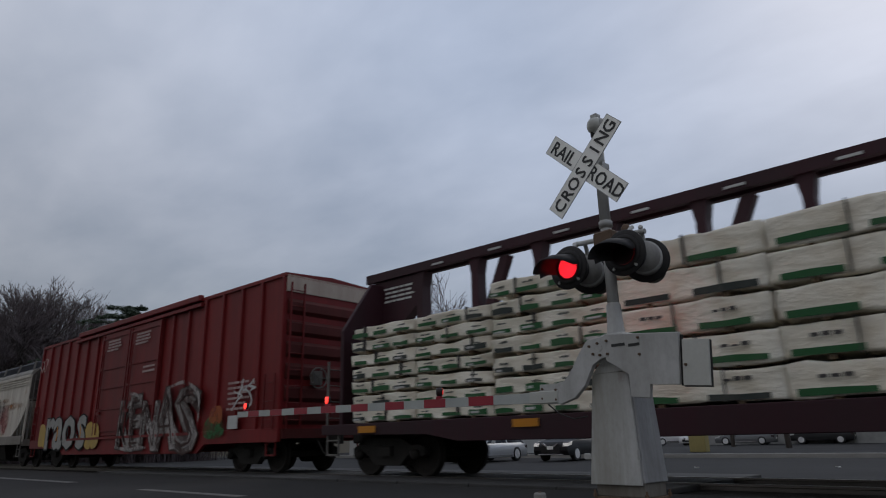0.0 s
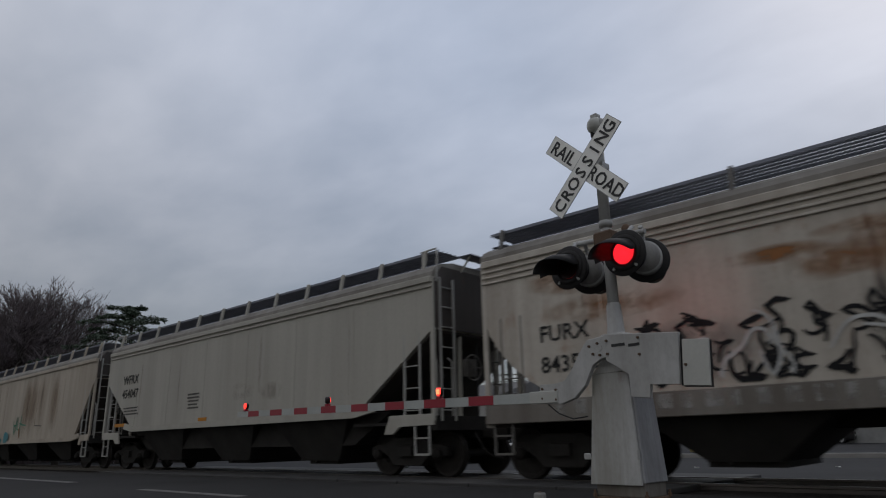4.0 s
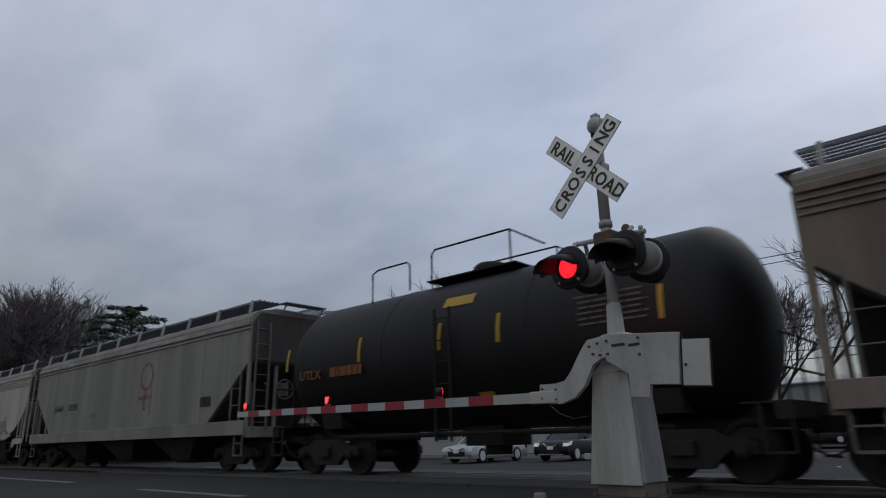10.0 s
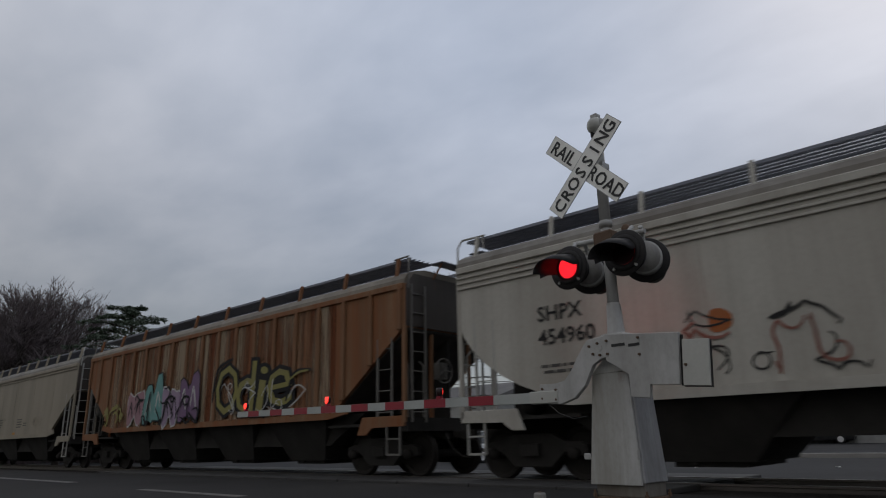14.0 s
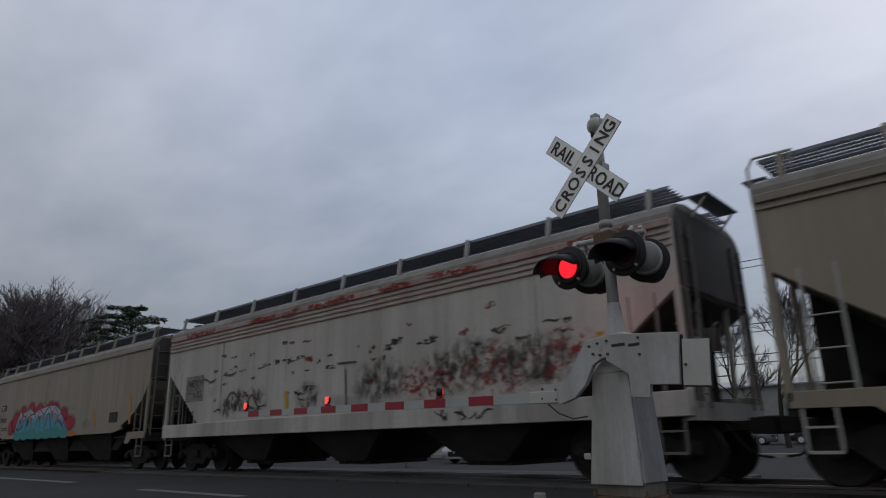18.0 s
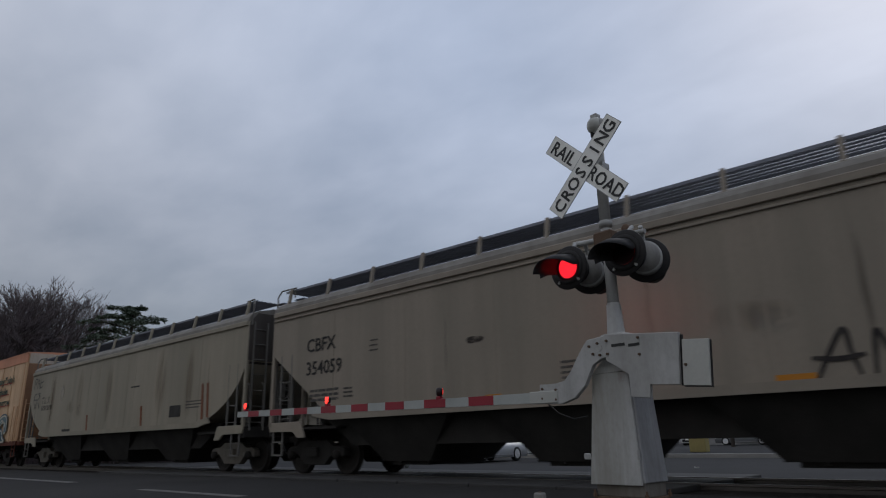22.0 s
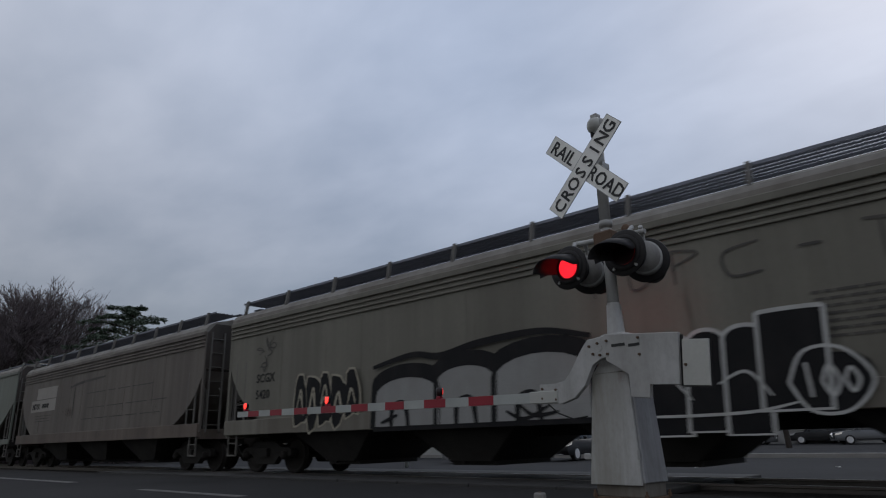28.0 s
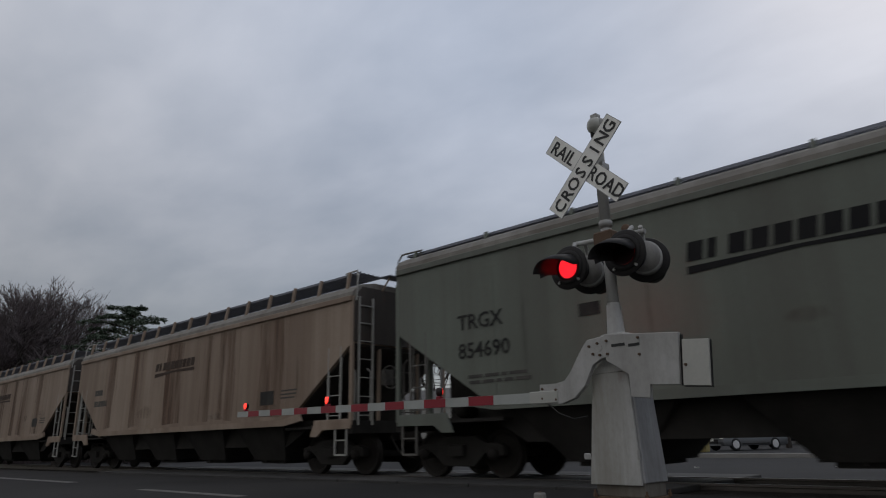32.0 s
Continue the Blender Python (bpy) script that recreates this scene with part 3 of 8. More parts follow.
def hopper_outline(L, cut, zk, arc, eave, low):
    """The side of a covered hopper: full height at the roof, cut away over the trucks."""
    pts = [(-L / 2, eave), (-L / 2, zk)]
    n = 7 if arc else 1
    for i in range(1, n + 1):
        t = i / n
        if arc:
            a = t * math.pi / 2
            pts.append((-L / 2 + cut * (1 - math.cos(a)) * 0.75 + cut * 0.25 * t, zk - (zk - low) * (0.55 * math.sin(a) + 0.45 * t)))
        else:
            pts.append((-L / 2 + cut * t, zk - (zk - low) * t))
    return pts + [(-x, z) for x, z in pts[::-1]]


def hopper(rear, front, paint, label, bays=3, deep=True, cut=2.35, zk=2.95, arc=False, ribs=3, posts=0, sill_mat=None, ladder=LADDER_D, roofmat=None, board=GRATE, post_n=9, boardz=4.66, bay_mat=None, topline=None, eave=4.06, low=1.12, truck=GRIME):
    car, L, x0 = new_car(rear, front, "covered_hopper_car", label, "freight car", "covered hopper cars")
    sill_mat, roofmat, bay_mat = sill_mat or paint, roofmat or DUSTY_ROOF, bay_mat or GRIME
    put("body", kept(("body", L, cut, zk, arc, eave, low), lambda bm: prism_y(bm, hopper_outline(L, cut, zk, arc, eave, low), -HALF_W, HALF_W)), paint, car)
    put("roof", kept(("roof", L), lambda bm: prism_x(bm, [(-HALF_W - 0.01, 4.05), (-1.575, 4.16), (-1.49, 4.27), (-1.3, 4.37), (-0.9, 4.45), (0.9, 4.45), (1.3, 4.37), (1.49, 4.27), (1.575, 4.16), (HALF_W + 0.01, 4.05)], -L / 2 - 0.02, L / 2 + 0.02)), roofmat, car, "", pose(0, 0, eave - 4.06))
    put("hatch", kept(("hatch", L), lambda bm: (bx(bm, -L / 2 + 0.6, L / 2 - 0.6, -0.42, 0.42, 4.4, 4.64), bev(bm, 0.03))), roofmat, car, "long trough hatch cover", pose(0, 0, eave - 4.06))
    for s in (-1, 1):
        y = s * (HALF_W + 0.02)
        put("eave_rail", kept(("eave_rail", L), lambda bm: (bx(bm, -L / 2, L / 2, -0.035, 0.02, 3.93, 4.06), bev(bm, 0.012))), topline or paint, car, "", pose(0, y, eave - 4.06, 0, 0, 0 if s < 0 else 180))
        for k in range(ribs):
            put("top_rib", kept(("top_rib", L), lambda bm: (bx(bm, -L / 2, L / 2, -0.018, 0.018, -0.02, 0.02), bev(bm, 0.008))), topline or paint, car, "", pose(0, y, eave - 0.22 - 0.11 * k))
        for k in range(0 if posts else 6):
            put("weld_seam", kept(("weld_seam",), lambda bm: bx(bm, -0.014, 0.014, -0.006, 0.006, 1.4, 3.9)), paint, car, "", pose(-L / 2 + cut + 0.15 + (L - 2 * cut - 0.3) * k / 5, s * HALF_W, 0))
        for k in range(posts):
            xx = -L / 2 + 0.12 + (L - 0.24) * k / (posts - 1)
            edge = max(0.0, (abs(xx) - (L / 2 - cut)) / cut)
            zb = low + 0.02 + (zk - low) * edge
            put("side_post", kept(("side_post", round(zb, 2)), lambda bm: (bx(bm, -0.07, 0.07, -0.05, 0.02, zb, 4.03), bev(bm, 0.02))), paint, car, "", pose(xx, s * (HALF_W + 0.012), 0, 0, 0, 0 if s < 0 else 180))
        if deep:
            put("side_sill", kept(("side_sill", L), lambda bm: (bx(bm, -L / 2, L / 2, -0.06, 0.06, 0.98, 1.36), bev(bm, 0.012))), sill_mat, car, "", pose(0, s * (HALF_W + 0.005), 0))
        else:
            put("side_sill", kept(("side_sill_thin", L, cut), lambda bm: (prism_y(bm, [(-L / 2 + cut - 0.5, 1.3), (-L / 2 + cut - 0.6, 1.12), (-L / 2 + cut + 0.1, 1.02), (L / 2 - cut - 0.1, 1.02), (L / 2 - cut + 0.6, 1.12), (L / 2 - cut + 0.5, 1.3), (L / 2 - cut - 0.2, 1.16), (-L / 2 + cut + 0.2, 1.16)], -0.04, 0.04), bev(bm, 0.01))), sill_mat, car, "", pose(0, s * (HALF_W + 0.005), low - 1.12))
            for e in (-1, 1):
                put("corner_bracket", kept(("corner_bracket", cut), lambda bm: (prism_y(bm, [(0, 1.02), (0, 1.24), (-cut * 0.55, 1.24), (-cut * 0.62, 0.86), (-cut * 0.5, 0.86), (-cut * 0.42, 1.02)], -0.03, 0.03), bev(bm, 0.01))), sill_mat, car, "", pose(e * L / 2, s * (HALF_W - 0.02), 0, 0, 0, 0 if e > 0 else 180))
        # roof walkway with its brackets
        put("running_board", kept(("running_board", L, boardz), lambda bm: board_mesh(bm, L, boardz)), board, car, "grey steel grating walkway", pose(0, s * 1.0, 0, 0, 0, 0 if s < 0 else 180))
        for k in range(post_n):
            put("walkway_bracket", kept(("walkway_bracket", boardz), lambda bm: (prism_x(bm, [(-0.5, 4.12), (-0.42, 4.12), (-0.31, boardz + 0.05), (-0.39, boardz + 0.05)], -0.036, 0.036), bev(bm, 0.01))), (LADDER_D if arc else LADDER_W) if deep else paint, car, "", pose(-L / 2 + 0.38 + (L - 0.76) * k / (post_n - 1), s * 1.0, 0, 0, 0, 0 if s < 0 else 180))
    for e in (-1, 1):
        turn = 0 if e > 0 else 180
        put("end_platform", kept(("end_platform", cut), lambda bm: (bx(bm, -cut - 0.2, 0, -1.5, 1.5, 1.05, 1.11), bx(bm, -0.12, 0.05, -1.55, 1.55, 0.92, 1.2))), sill_mat if deep else GRIME, car, "", pose(e * L / 2, 0, 0, 0, 0, turn))
        put("end_walkway", kept(("end_walkway",), lambda bm: end_walk_mesh(bm)), board, car, "", pose(e * (L / 2 + 0.02), 0, boardz - 0.05, 0, 0, turn))
        for y in (-0.65, 0.65):
            put("end_brace", kept(("end_brace", cut, zk), lambda bm: tube(bm, [(-0.1, 0, 1.1), (-0.08, 0, zk + 0.1)], 0.05, 6)), paint, car, "", pose(e * L / 2, y, 0, 0, 0, turn))
            put("walkway_strut", kept(("walkway_strut", boardz), lambda bm: tube(bm, [(0.3, 0, boardz - 0.05), (0.0, 0, boardz - 0.4)], 0.022, 6)), paint, car, "", pose(e * L / 2, y, 0, 0, 0, turn))
        put("brace_sheet", kept(("brace_sheet", cut, zk), lambda bm: prism_y(bm, [(-cut - 0.1, 1.1), (-0.14, 1.1), (-0.14, zk - 0.12)], -0.03, 0.03)), GRIME, car, "", pose(e * L / 2, 0, 0, 0, 0, turn))
        put("end_sheet", kept(("end_sheet", zk, eave), lambda bm: prism_x(bm, [(-HALF_W + 0.03, zk + 0.02), (-HALF_W + 0.03, eave - 0.05), (-1.3, eave + 0.25), (1.3, eave + 0.25), (HALF_W - 0.03, eave - 0.05), (HALF_W - 0.03, zk + 0.02)], 0.0, 0.03)), END_DIRT_SHADE, car, "grimy end sheet", pose(e * (L / 2 + 0.005), 0, 0, 0, 0, turn))
        # the slope's shade is put into its grimy colour
        put("slope_end", kept(("slope_end", cut, zk, low), lambda bm: prism_y(bm, [(0.0, zk), (-cut, low), (-cut - 0.05, low - 0.05), (-0.02, zk - 0.05)], -1.5, 1.5)), END_DIRT_SHADE, car, "sloping end sheet, dark with grime and painted shade", pose(e * L / 2, 0, -0.015, 0, 0, turn))
        if not deep:
            put("roof_handhold", kept(("roof_handhold", boardz), lambda bm: (tube(bm, [(0.05, -1.5, 3.95), (0.06, -1.47, boardz - 0.12), (-0.02, -1.42, boardz + 0.04), (-0.15, -1.36, boardz + 0.06), (-0.55, -1.33, boardz + 0.06)], 0.022, 6), tube(bm, [(-0.5, -1.33, boardz + 0.06), (-0.5, -1.33, boardz - 0.2)], 0.018, 5))), ladder, car, "bent pipe handhold", pose(e * L / 2, 0, 0) if e > 0 else pose(e * L / 2, 0, 0) @ Matrix.Diagonal((-1, 1, 1, 1)))
        for y in (-1.42, -0.95):
            put("end_rail", kept(("end_rail",), lambda bm: tube(bm, [(0.0, 0, 1.1), (0.0, 0, 2.3), (-0.12, 0, 2.4)], 0.02, 6)), ladder, car, "", pose(e * (L / 2 - 0.05), y, 0, 0, 0, turn))
        for s in (-1, 1):
            put("corner_post", kept(("corner_post",), lambda bm: (bx(bm, -0.05, 0.05, -0.04, 0.04, 1.1, 4.05), bev(bm, 0.008))), paint, car, "", pose(e * (L / 2 - 0.02), s * (HALF_W - 0.03), 0))
            put("side_ladder", kept(("ladder", 0.45, 1.1, 3.0), ladder_mesh(0.45, 1.1, 2.9)), ladder, car, "", pose(e * (L / 2 - 0.62), s * (HALF_W - 0.02), 0))
            put("end_ladder", kept(("ladder", 0.42, 1.1, 4.05), ladder_mesh(0.42, 1.1, 4.05)), ladder, car, "", pose(e * (L / 2 + 0.06), s * 1.2, 0, 0, 0, 90))
            put("sill_step", kept(("stirrup",), stirrup_mesh), ladder, car, "", pose(e * (L / 2 - 0.35), s * (HALF_W - 0.02), 0))
    put("brake_wheel", kept(("brake_wheel",), brake_wheel_mesh), LADDER_D, car, "", pose(L / 2 + 0.16, -0.5, 2.2))
    put("brake_reservoir", kept(("reservoir",), lambda bm: lathe(bm, [(0, -0.5), (0.15, -0.45), (0.19, -0.35), (0.19, 0.35), (0.15, 0.45), (0, 0.5)], "y", 14), True), GRIME, car, "", pose(-L / 2 + 0.75, 0, 1.36))
    # bay_mat's near-black holds both grime and the shade beneath the body
    put("slope_sheet", kept(("slope_sheet", L, cut, low), lambda bm: prism_y(bm, [(-L / 2 + cut * 0.7, low + 0.02), (-L / 2 + cut + 0.5, 0.66 if low > 1.2 else 1.0), (L / 2 - cut - 0.5, 0.66 if low > 1.2 else 1.0), (L / 2 - cut * 0.7, low + 0.02)], -1.2, 1.2)), bay_mat, car, "slope sheets under the body, dark with grime and painted shade")
    # discharge hoppers
    span = L - 2 * cut
    for k in range(bays):
        cx = -span / 2 + span * (k + 0.5) / bays
        hw = span / bays / 2
        b = put("hopper_bay", kept(("hopper_bay", round(hw, 2), low), lambda bm: bay_mesh(bm, hw, low)), bay_mat, car, "sloping discharge hopper, dark with grime and painted shade", pose(cx, 0, 0))
        put("outlet_gate", kept(("outlet_gate",), lambda bm: (bx(bm, -0.55, 0.55, -0.95, 0.95, 0.24, 0.32), bx(bm, -0.3, 0.3, -0.95, -0.85, 0.24, 0.34), tube(bm, [(-0.2, -1.05, 0.3), (-0.2, 1.05, 0.3)], 0.03, 6))), GRIME, b)
    running_gear(car, L, x0, mat=truck)
    # dark run-off below the hatch ends and the panel seams, and scuffs along the sill
    rng = random.Random(int(-rear * 10))
    for k in range(4):
        xx = -L / 2 + cut * 0.5 + (L - cut) * (k + rng.uniform(0.2, 0.8)) / 4
        w0, z1, z0 = rng.choice((0.02, 0.03, 0.05)), rng.uniform(3.4, 3.9), rng.uniform(1.45, 2.0)
        bm = bmesh.new()
        ribbon(bm, [(xx + 0.03 * math.sin(3 * q + k), z1 + (z0 - z1) * q / 6) for q in range(7)], w0, -HALF_W - 0.0035)
        part("run_off_stain", bm, (RUNOFF_D, RUNOFF_B, RUNOFF_D, RUNOFF_R)[rng.randrange(4)], car, "dark run-off stain")
    for k in range(2):
        xx = rng.uniform(-L / 2 + cut, L / 2 - cut)
        bm = bmesh.new()
        blob(bm, xx, rng.uniform(1.5, 2.4), rng.uniform(0.4, 1.4), rng.uniform(0.2, 0.6), -HALF_W - 0.003 - 0.0002 * k, rng, 18, 0.2)
        part("scuff", bm, (RUNOFF_B, RUNOFF_W)[k % 2], car, "faded scuff")
    return car, L


def board_mesh(bm, L, z):
    for y in (-0.3, 0.42):
        bx(bm, -L / 2 + 0.05, L / 2 - 0.05, y, y + 0.02, z - 0.015, z + 0.04)
    for y in (-0.16, -0.02, 0.12, 0.27):
        bx(bm, -L / 2 + 0.05, L / 2 - 0.05, y, y + 0.012, z, z + 0.03)
    n = int((L - 0.1) / 0.06)
    for k in range(n):
        x = -L / 2 + 0.05 + k * 0.06
        v = [bm.verts.new(p) for p in ((x, -0.29, z + 0.002), (x + 0.036, -0.29, z + 0.02), (x + 0.036, 0.43, z + 0.02), (x, 0.43, z + 0.002))]
        bm.faces.new(v)


def end_walk_mesh(bm):
    bx(bm, -0.02, 0.36, -0.72, 0.72, 0, 0.035)
    bev(bm, 0.01)


def bay_mesh(bm, hw, low):
    hw *= 0.8
    top = [bm.verts.new(p) for p in ((-hw, -1.5, low), (hw, -1.5, low), (hw, 1.5, low), (-hw, 1.5, low))]
    bl = 0.7 if low > 1.2 else 0.5
    bot = [bm.verts.new(p) for p in ((-bl, -1.05, 0.32), (bl, -1.05, 0.32), (bl, 1.05, 0.32), (-bl, 1.05, 0.32))]
    bm.faces.new(top), bm.faces.new(bot)
    for k in range(4):
        bm.faces.new((top[k], top[(k + 1) % 4], bot[(k + 1) % 4], bot[k]))
    for s in (-1, 1):
        tube(bm, [(s * bl, -1.1, 0.34), (s * bl, 1.1, 0.34)], 0.025, 6)


SIDE = -HALF_W - 0.01
INK = spray("black_stencil_paint", (0.03, 0.03, 0.03), 0.6, 0.25)
INK_FADE = spray("faded_stencil_paint", (0.09, 0.085, 0.08), 0.6, 0.6)
WHT = spray("white_spray_paint", (0.62, 0.62, 0.6), 0.55, 0.3)
BLK = spray("black_spray_paint", (0.014, 0.014, 0.016), 0.6, 0.06)
ORANGE = spray("orange_reflective_stripe", (0.62, 0.25, 0.03), 0.5, 0.1)
YELLOW = spray("yellow_reflective_stripe", (0.55, 0.34, 0.05), 0.5, 0.2)


def reflector(car, x, z, w, h, mat=None, lean=0.0):
    bm = bmesh.new()
    prism_y(bm, [(x, z), (x + w, z), (x + w + lean, z + h), (x + lean, z + h)], SIDE - 0.004, SIDE + 0.004)
    part("reflector", bm, mat or ORANGE, car, "orange reflective stripe")


def marks(car, L, top, bottom, size=0.42, dx=1.6, z=2.55, mat=None, gap=None):
    """Reporting marks near the rear end of the side that is seen."""
    m = mat or INK
    x = -L / 2 + dx
    if top:
        lettering(top, size, m, car, x, SIDE, z, bold=0.006)
    if bottom:
        lettering(bottom, size, m, car, x, SIDE, z - (gap or size * 1.35), bold=0.006)


# the cars in their order, the leading one first -------------------------------------------
def lumber_car(rear, front):
    maroon = weathered("maroon_flatcar_paint", (0.045, 0.011, 0.018), (0.03, 0.02, 0.022), streak=0.4, blotch=0.3, seed=1)
    car, L, x0 = new_car(rear, front, "centerbeam_flatcar", "maroon centerbeam flatcar loaded with wrapped lumber", "freight car")
    bm = bmesh.new(); bx(bm, -L / 2, L / 2, -1.5, 1.5, 1.02, 1.1)
    part("deck", bm, maroon, car)
    for s in (-1, 1):
        bm = bmesh.new(); prism_y(bm, [(-L / 2, 1.12), (-L / 2, 0.9), (-L / 2 + 3.4, 0.86), (-L / 2 + 4.2, 0.7), (L / 2 - 4.2, 0.7), (L / 2 - 3.4, 0.86), (L / 2, 0.9), (L / 2, 1.12)], -0.05, 0.05); bev(bm, 0.012)
        part("side_sill", bm, maroon, car, "", pose(0, s * 1.5, 0))
    bm = bmesh.new()
    prism_x(bm, [(-0.22, 4.72), (-0.22, 4.94), (0.22, 4.94), (0.22, 4.72), (0.1, 4.72), (0.1, 4.88), (-0.1, 4.88), (-0.1, 4.72)], -L / 2, L / 2)
    part("top_chord", bm, maroon, car)
    # pale plates paint the sky brightness that shows through the chord's slots
    SKY_SLOT = plain("pale_sky_slot", (0.5, 0.5, 0.5))
    for k in range(11):
        x = -L / 2 + 1.9 + (L - 3.8) * k / 10
        bm = bmesh.new(); prism_y(bm, [(x - 0.09, 1.1), (x + 0.09, 1.1), (x + 0.09, 4.35), (x + 0.16, 4.73), (x - 0.16, 4.73), (x - 0.09, 4.35)], -0.16, 0.16)
        part("center_post", bm, maroon, car)
        if k % 3 == 1:
            bm = bmesh.new(); prism_y(bm, [(x + 0.1, 3.3), (x + 0.35, 3.3), (x + 0.95, 4.62), (x + 0.7, 4.62)], -0.1, 0.1)
            part("brace", bm, maroon, car)
        bm = bmesh.new(); bx(bm, x + 0.5, x + 0.85, -0.248, -0.23, 4.77, 4.815)
        part("slot_plate", bm, SKY_SLOT, car, "pale plate painted as sky seen through a chord slot")
    for e in (-1, 1):
        bm = bmesh.new(); prism_x(bm, [(-1.4, 1.1), (-1.4, 3.3), (-0.5, 4.6), (0.5, 4.6), (1.4, 3.3), (1.4, 1.1)], -0.06, 0.06); bev(bm, 0.015)
        part("bulkhead", bm, maroon, car, "maroon steel end bulkhead", pose(e * (L / 2 - 0.5), 0, 0))
        bm = bmesh.new(); prism_y(bm, [(0, 1.1), (0.0, 4.7), (-1.7, 4.7), (-1.6, 4.0), (-0.9, 3.5), (-0.5, 1.1)], -0.14, 0.14)
        part("end_plate", bm, maroon, car, "", pose(e * (L / 2 - 0.3), 0, 0, 0, 0, 0 if e > 0 else 180))
        for s in (-1, 1):
            put("end_ladder", kept(("ladder", 0.42, 1.1, 2.6), ladder_mesh(0.42, 1.1, 2.6)), LADDER_D, car, "", pose(e * (L / 2 - 0.1), s * 1.25, 0, 0, 0, 90))
            put("sill_step", kept(("stirrup",), stirrup_mesh), LADDER_D, car, "", pose(e * (L / 2 - 0.35), s * 1.48, 0))
    bars(car, -L / 2 + 0.6, 4.45, 1.1, 4, WHT, 3, 0.05, 0.06, -0.145 - 0.01)
    for x in (-9.2, -5.0, 1.2, 5.5):
        reflector(car, x, 0.92, 0.55, 0.14)
    running_gear(car, L, x0, 1.75)
    # wrapped lumber on both sides of the beam
    WRAP, wn_, wl_, wb_ = mat_nodes("white_lumber_wrap")
    big, mid, fine = noise_tex(wn_, wl_, 1.4, detail=6), noise_tex(wn_, wl_, 5.0, (1, 1, 1.6), detail=7, rough=0.62), noise_tex(wn_, wl_, 30, detail=3)
    col = mixc(wn_, wl_, ramp(wn_, wl_, big, 0.4, 0.7), (0.9, 0.87, 0.77), (0.68, 0.6, 0.47))
    col = mixc(wn_, wl_, ramp(wn_, wl_, mid, 0.55, 0.75, 0, 0.3), col, (0.6, 0.53, 0.42))
    wl_.new(mixc(wn_, wl_, ramp(wn_, wl_, fine, 0.5, 0.8, 0, 0.3), col, (0.6, 0.55, 0.46)), wb_.inputs["Base Color"])
    wb_.inputs["Roughness"].default_value = 0.4
    bump(wn_, wl_, wb_, mid, 0.8, 0.05)
    GREEN = spray("green_wrap_print", (0.035, 0.13, 0.05), 0.5, 0.35)
    DKG = spray("dark_wrap_print", (0.05, 0.06, 0.055), 0.5, 0.4)
    DUNN = plain("raw_lumber", (0.2, 0.14, 0.085), 0.8, 0, 0.4)

    def bundle(x, z, w, h, yc, seed, thin):
        rng = random.Random(seed)
        b = new("lumber_bundle")
        b.matrix_basis = pose(x0 + x, TRACK_Y + yc, z)
        tagged(b, "lumber bundle in crumpled white wrap with green print", "lumber bundle", "lumber bundles")
        MOVERS.append((b, x0 + x, TRACK_Y + yc, z))
        bm = bmesh.new()
        v = bx(bm, 0.012, w - 0.012, -0.58, 0.58, 0.055, h - 0.02)
        for q in v:
            q.co += Vector((rng.uniform(-0.015, 0.015), rng.uniform(-0.03, 0.03), rng.uniform(-0.03, 0.015)))
        if yc < 0:
            bmesh.ops.subdivide_edges(bm, edges=list(bm.edges), cuts=8, use_grid_fill=True)
            for q in bm.verts:
                q.co += 0.045 * noise.noise_vector(q.co * 2.3 + Vector((seed, 0, 0))) + 0.024 * noise.noise_vector(q.co * 7.1 + Vector((0, seed, 0)))
        part("wrap", bm, WRAP, b, "", None, True)
        if yc > 0:
            return
        face = -0.64
        n = max(1, round(w / (0.6 if thin else 1.22)))
        for k in range(n):
            a, s = w * (k + rng.uniform(0.06, 0.16)) / n, w / n * rng.uniform(0.6, 0.82)
            bm = bmesh.new()
            z1 = 0.06 + h * (rng.uniform(0.22, 0.36) if thin else 0.2)
            prism_y(bm, [(a, 0.06 + rng.uniform(0, 0.02)), (a + s, 0.06 + rng.uniform(0, 0.02)), (a + s, z1 + rng.uniform(-0.02, 0.01)), (a + s * 0.5, z1 + rng.uniform(-0.02, 0.02)), (a, z1)], face, face + 0.008)
            part("green_print", bm, GREEN if rng.random() < 0.8 else DKG, b, "green printed band on the wrap")
            if rng.random() > (0.8 if thin else 0.45):
                continue
            bm = bmesh.new()
            zz = h * rng.uniform(0.55, 0.66)
            for q in range(3):
                bx(bm, a + s * (0.3 + 0.16 * q), a + s * (0.42 + 0.16 * q), face - 0.001, face + 0.007, zz, zz + h * rng.uniform(0.05, 0.12))
            part("grey_print", bm, DKG if thin else INK_FADE, b, "small dark print")
            if thin and rng.random() < 0.6:
                bm = bmesh.new(); bx(bm, a + s * 0.1, a + s * rng.uniform(0.3, 0.7), face - 0.002, face + 0.006, z1 * 0.55, z1 * 0.8)
                part("white_print", bm, WHT, b, "white letters on the green band")
        for k in range(2):
            bm = bmesh.new(); bx(bm, w * (0.22 + 0.5 * k), w * (0.22 + 0.5 * k) + 0.09, -0.58, 0.58, 0, 0.06)
            part("dunnage", bm, DUNN, b)
        bm = bmesh.new(); sx = w * rng.uniform(0.2, 0.8); bx(bm, sx, sx + 0.02, face - 0.003, 0.6, 0.05, h + 0.004)
        part("strap", bm, INK_FADE, b)

    k = 0
    for side in (-0.85, 0.85):
        x = -L / 2 + 0.95
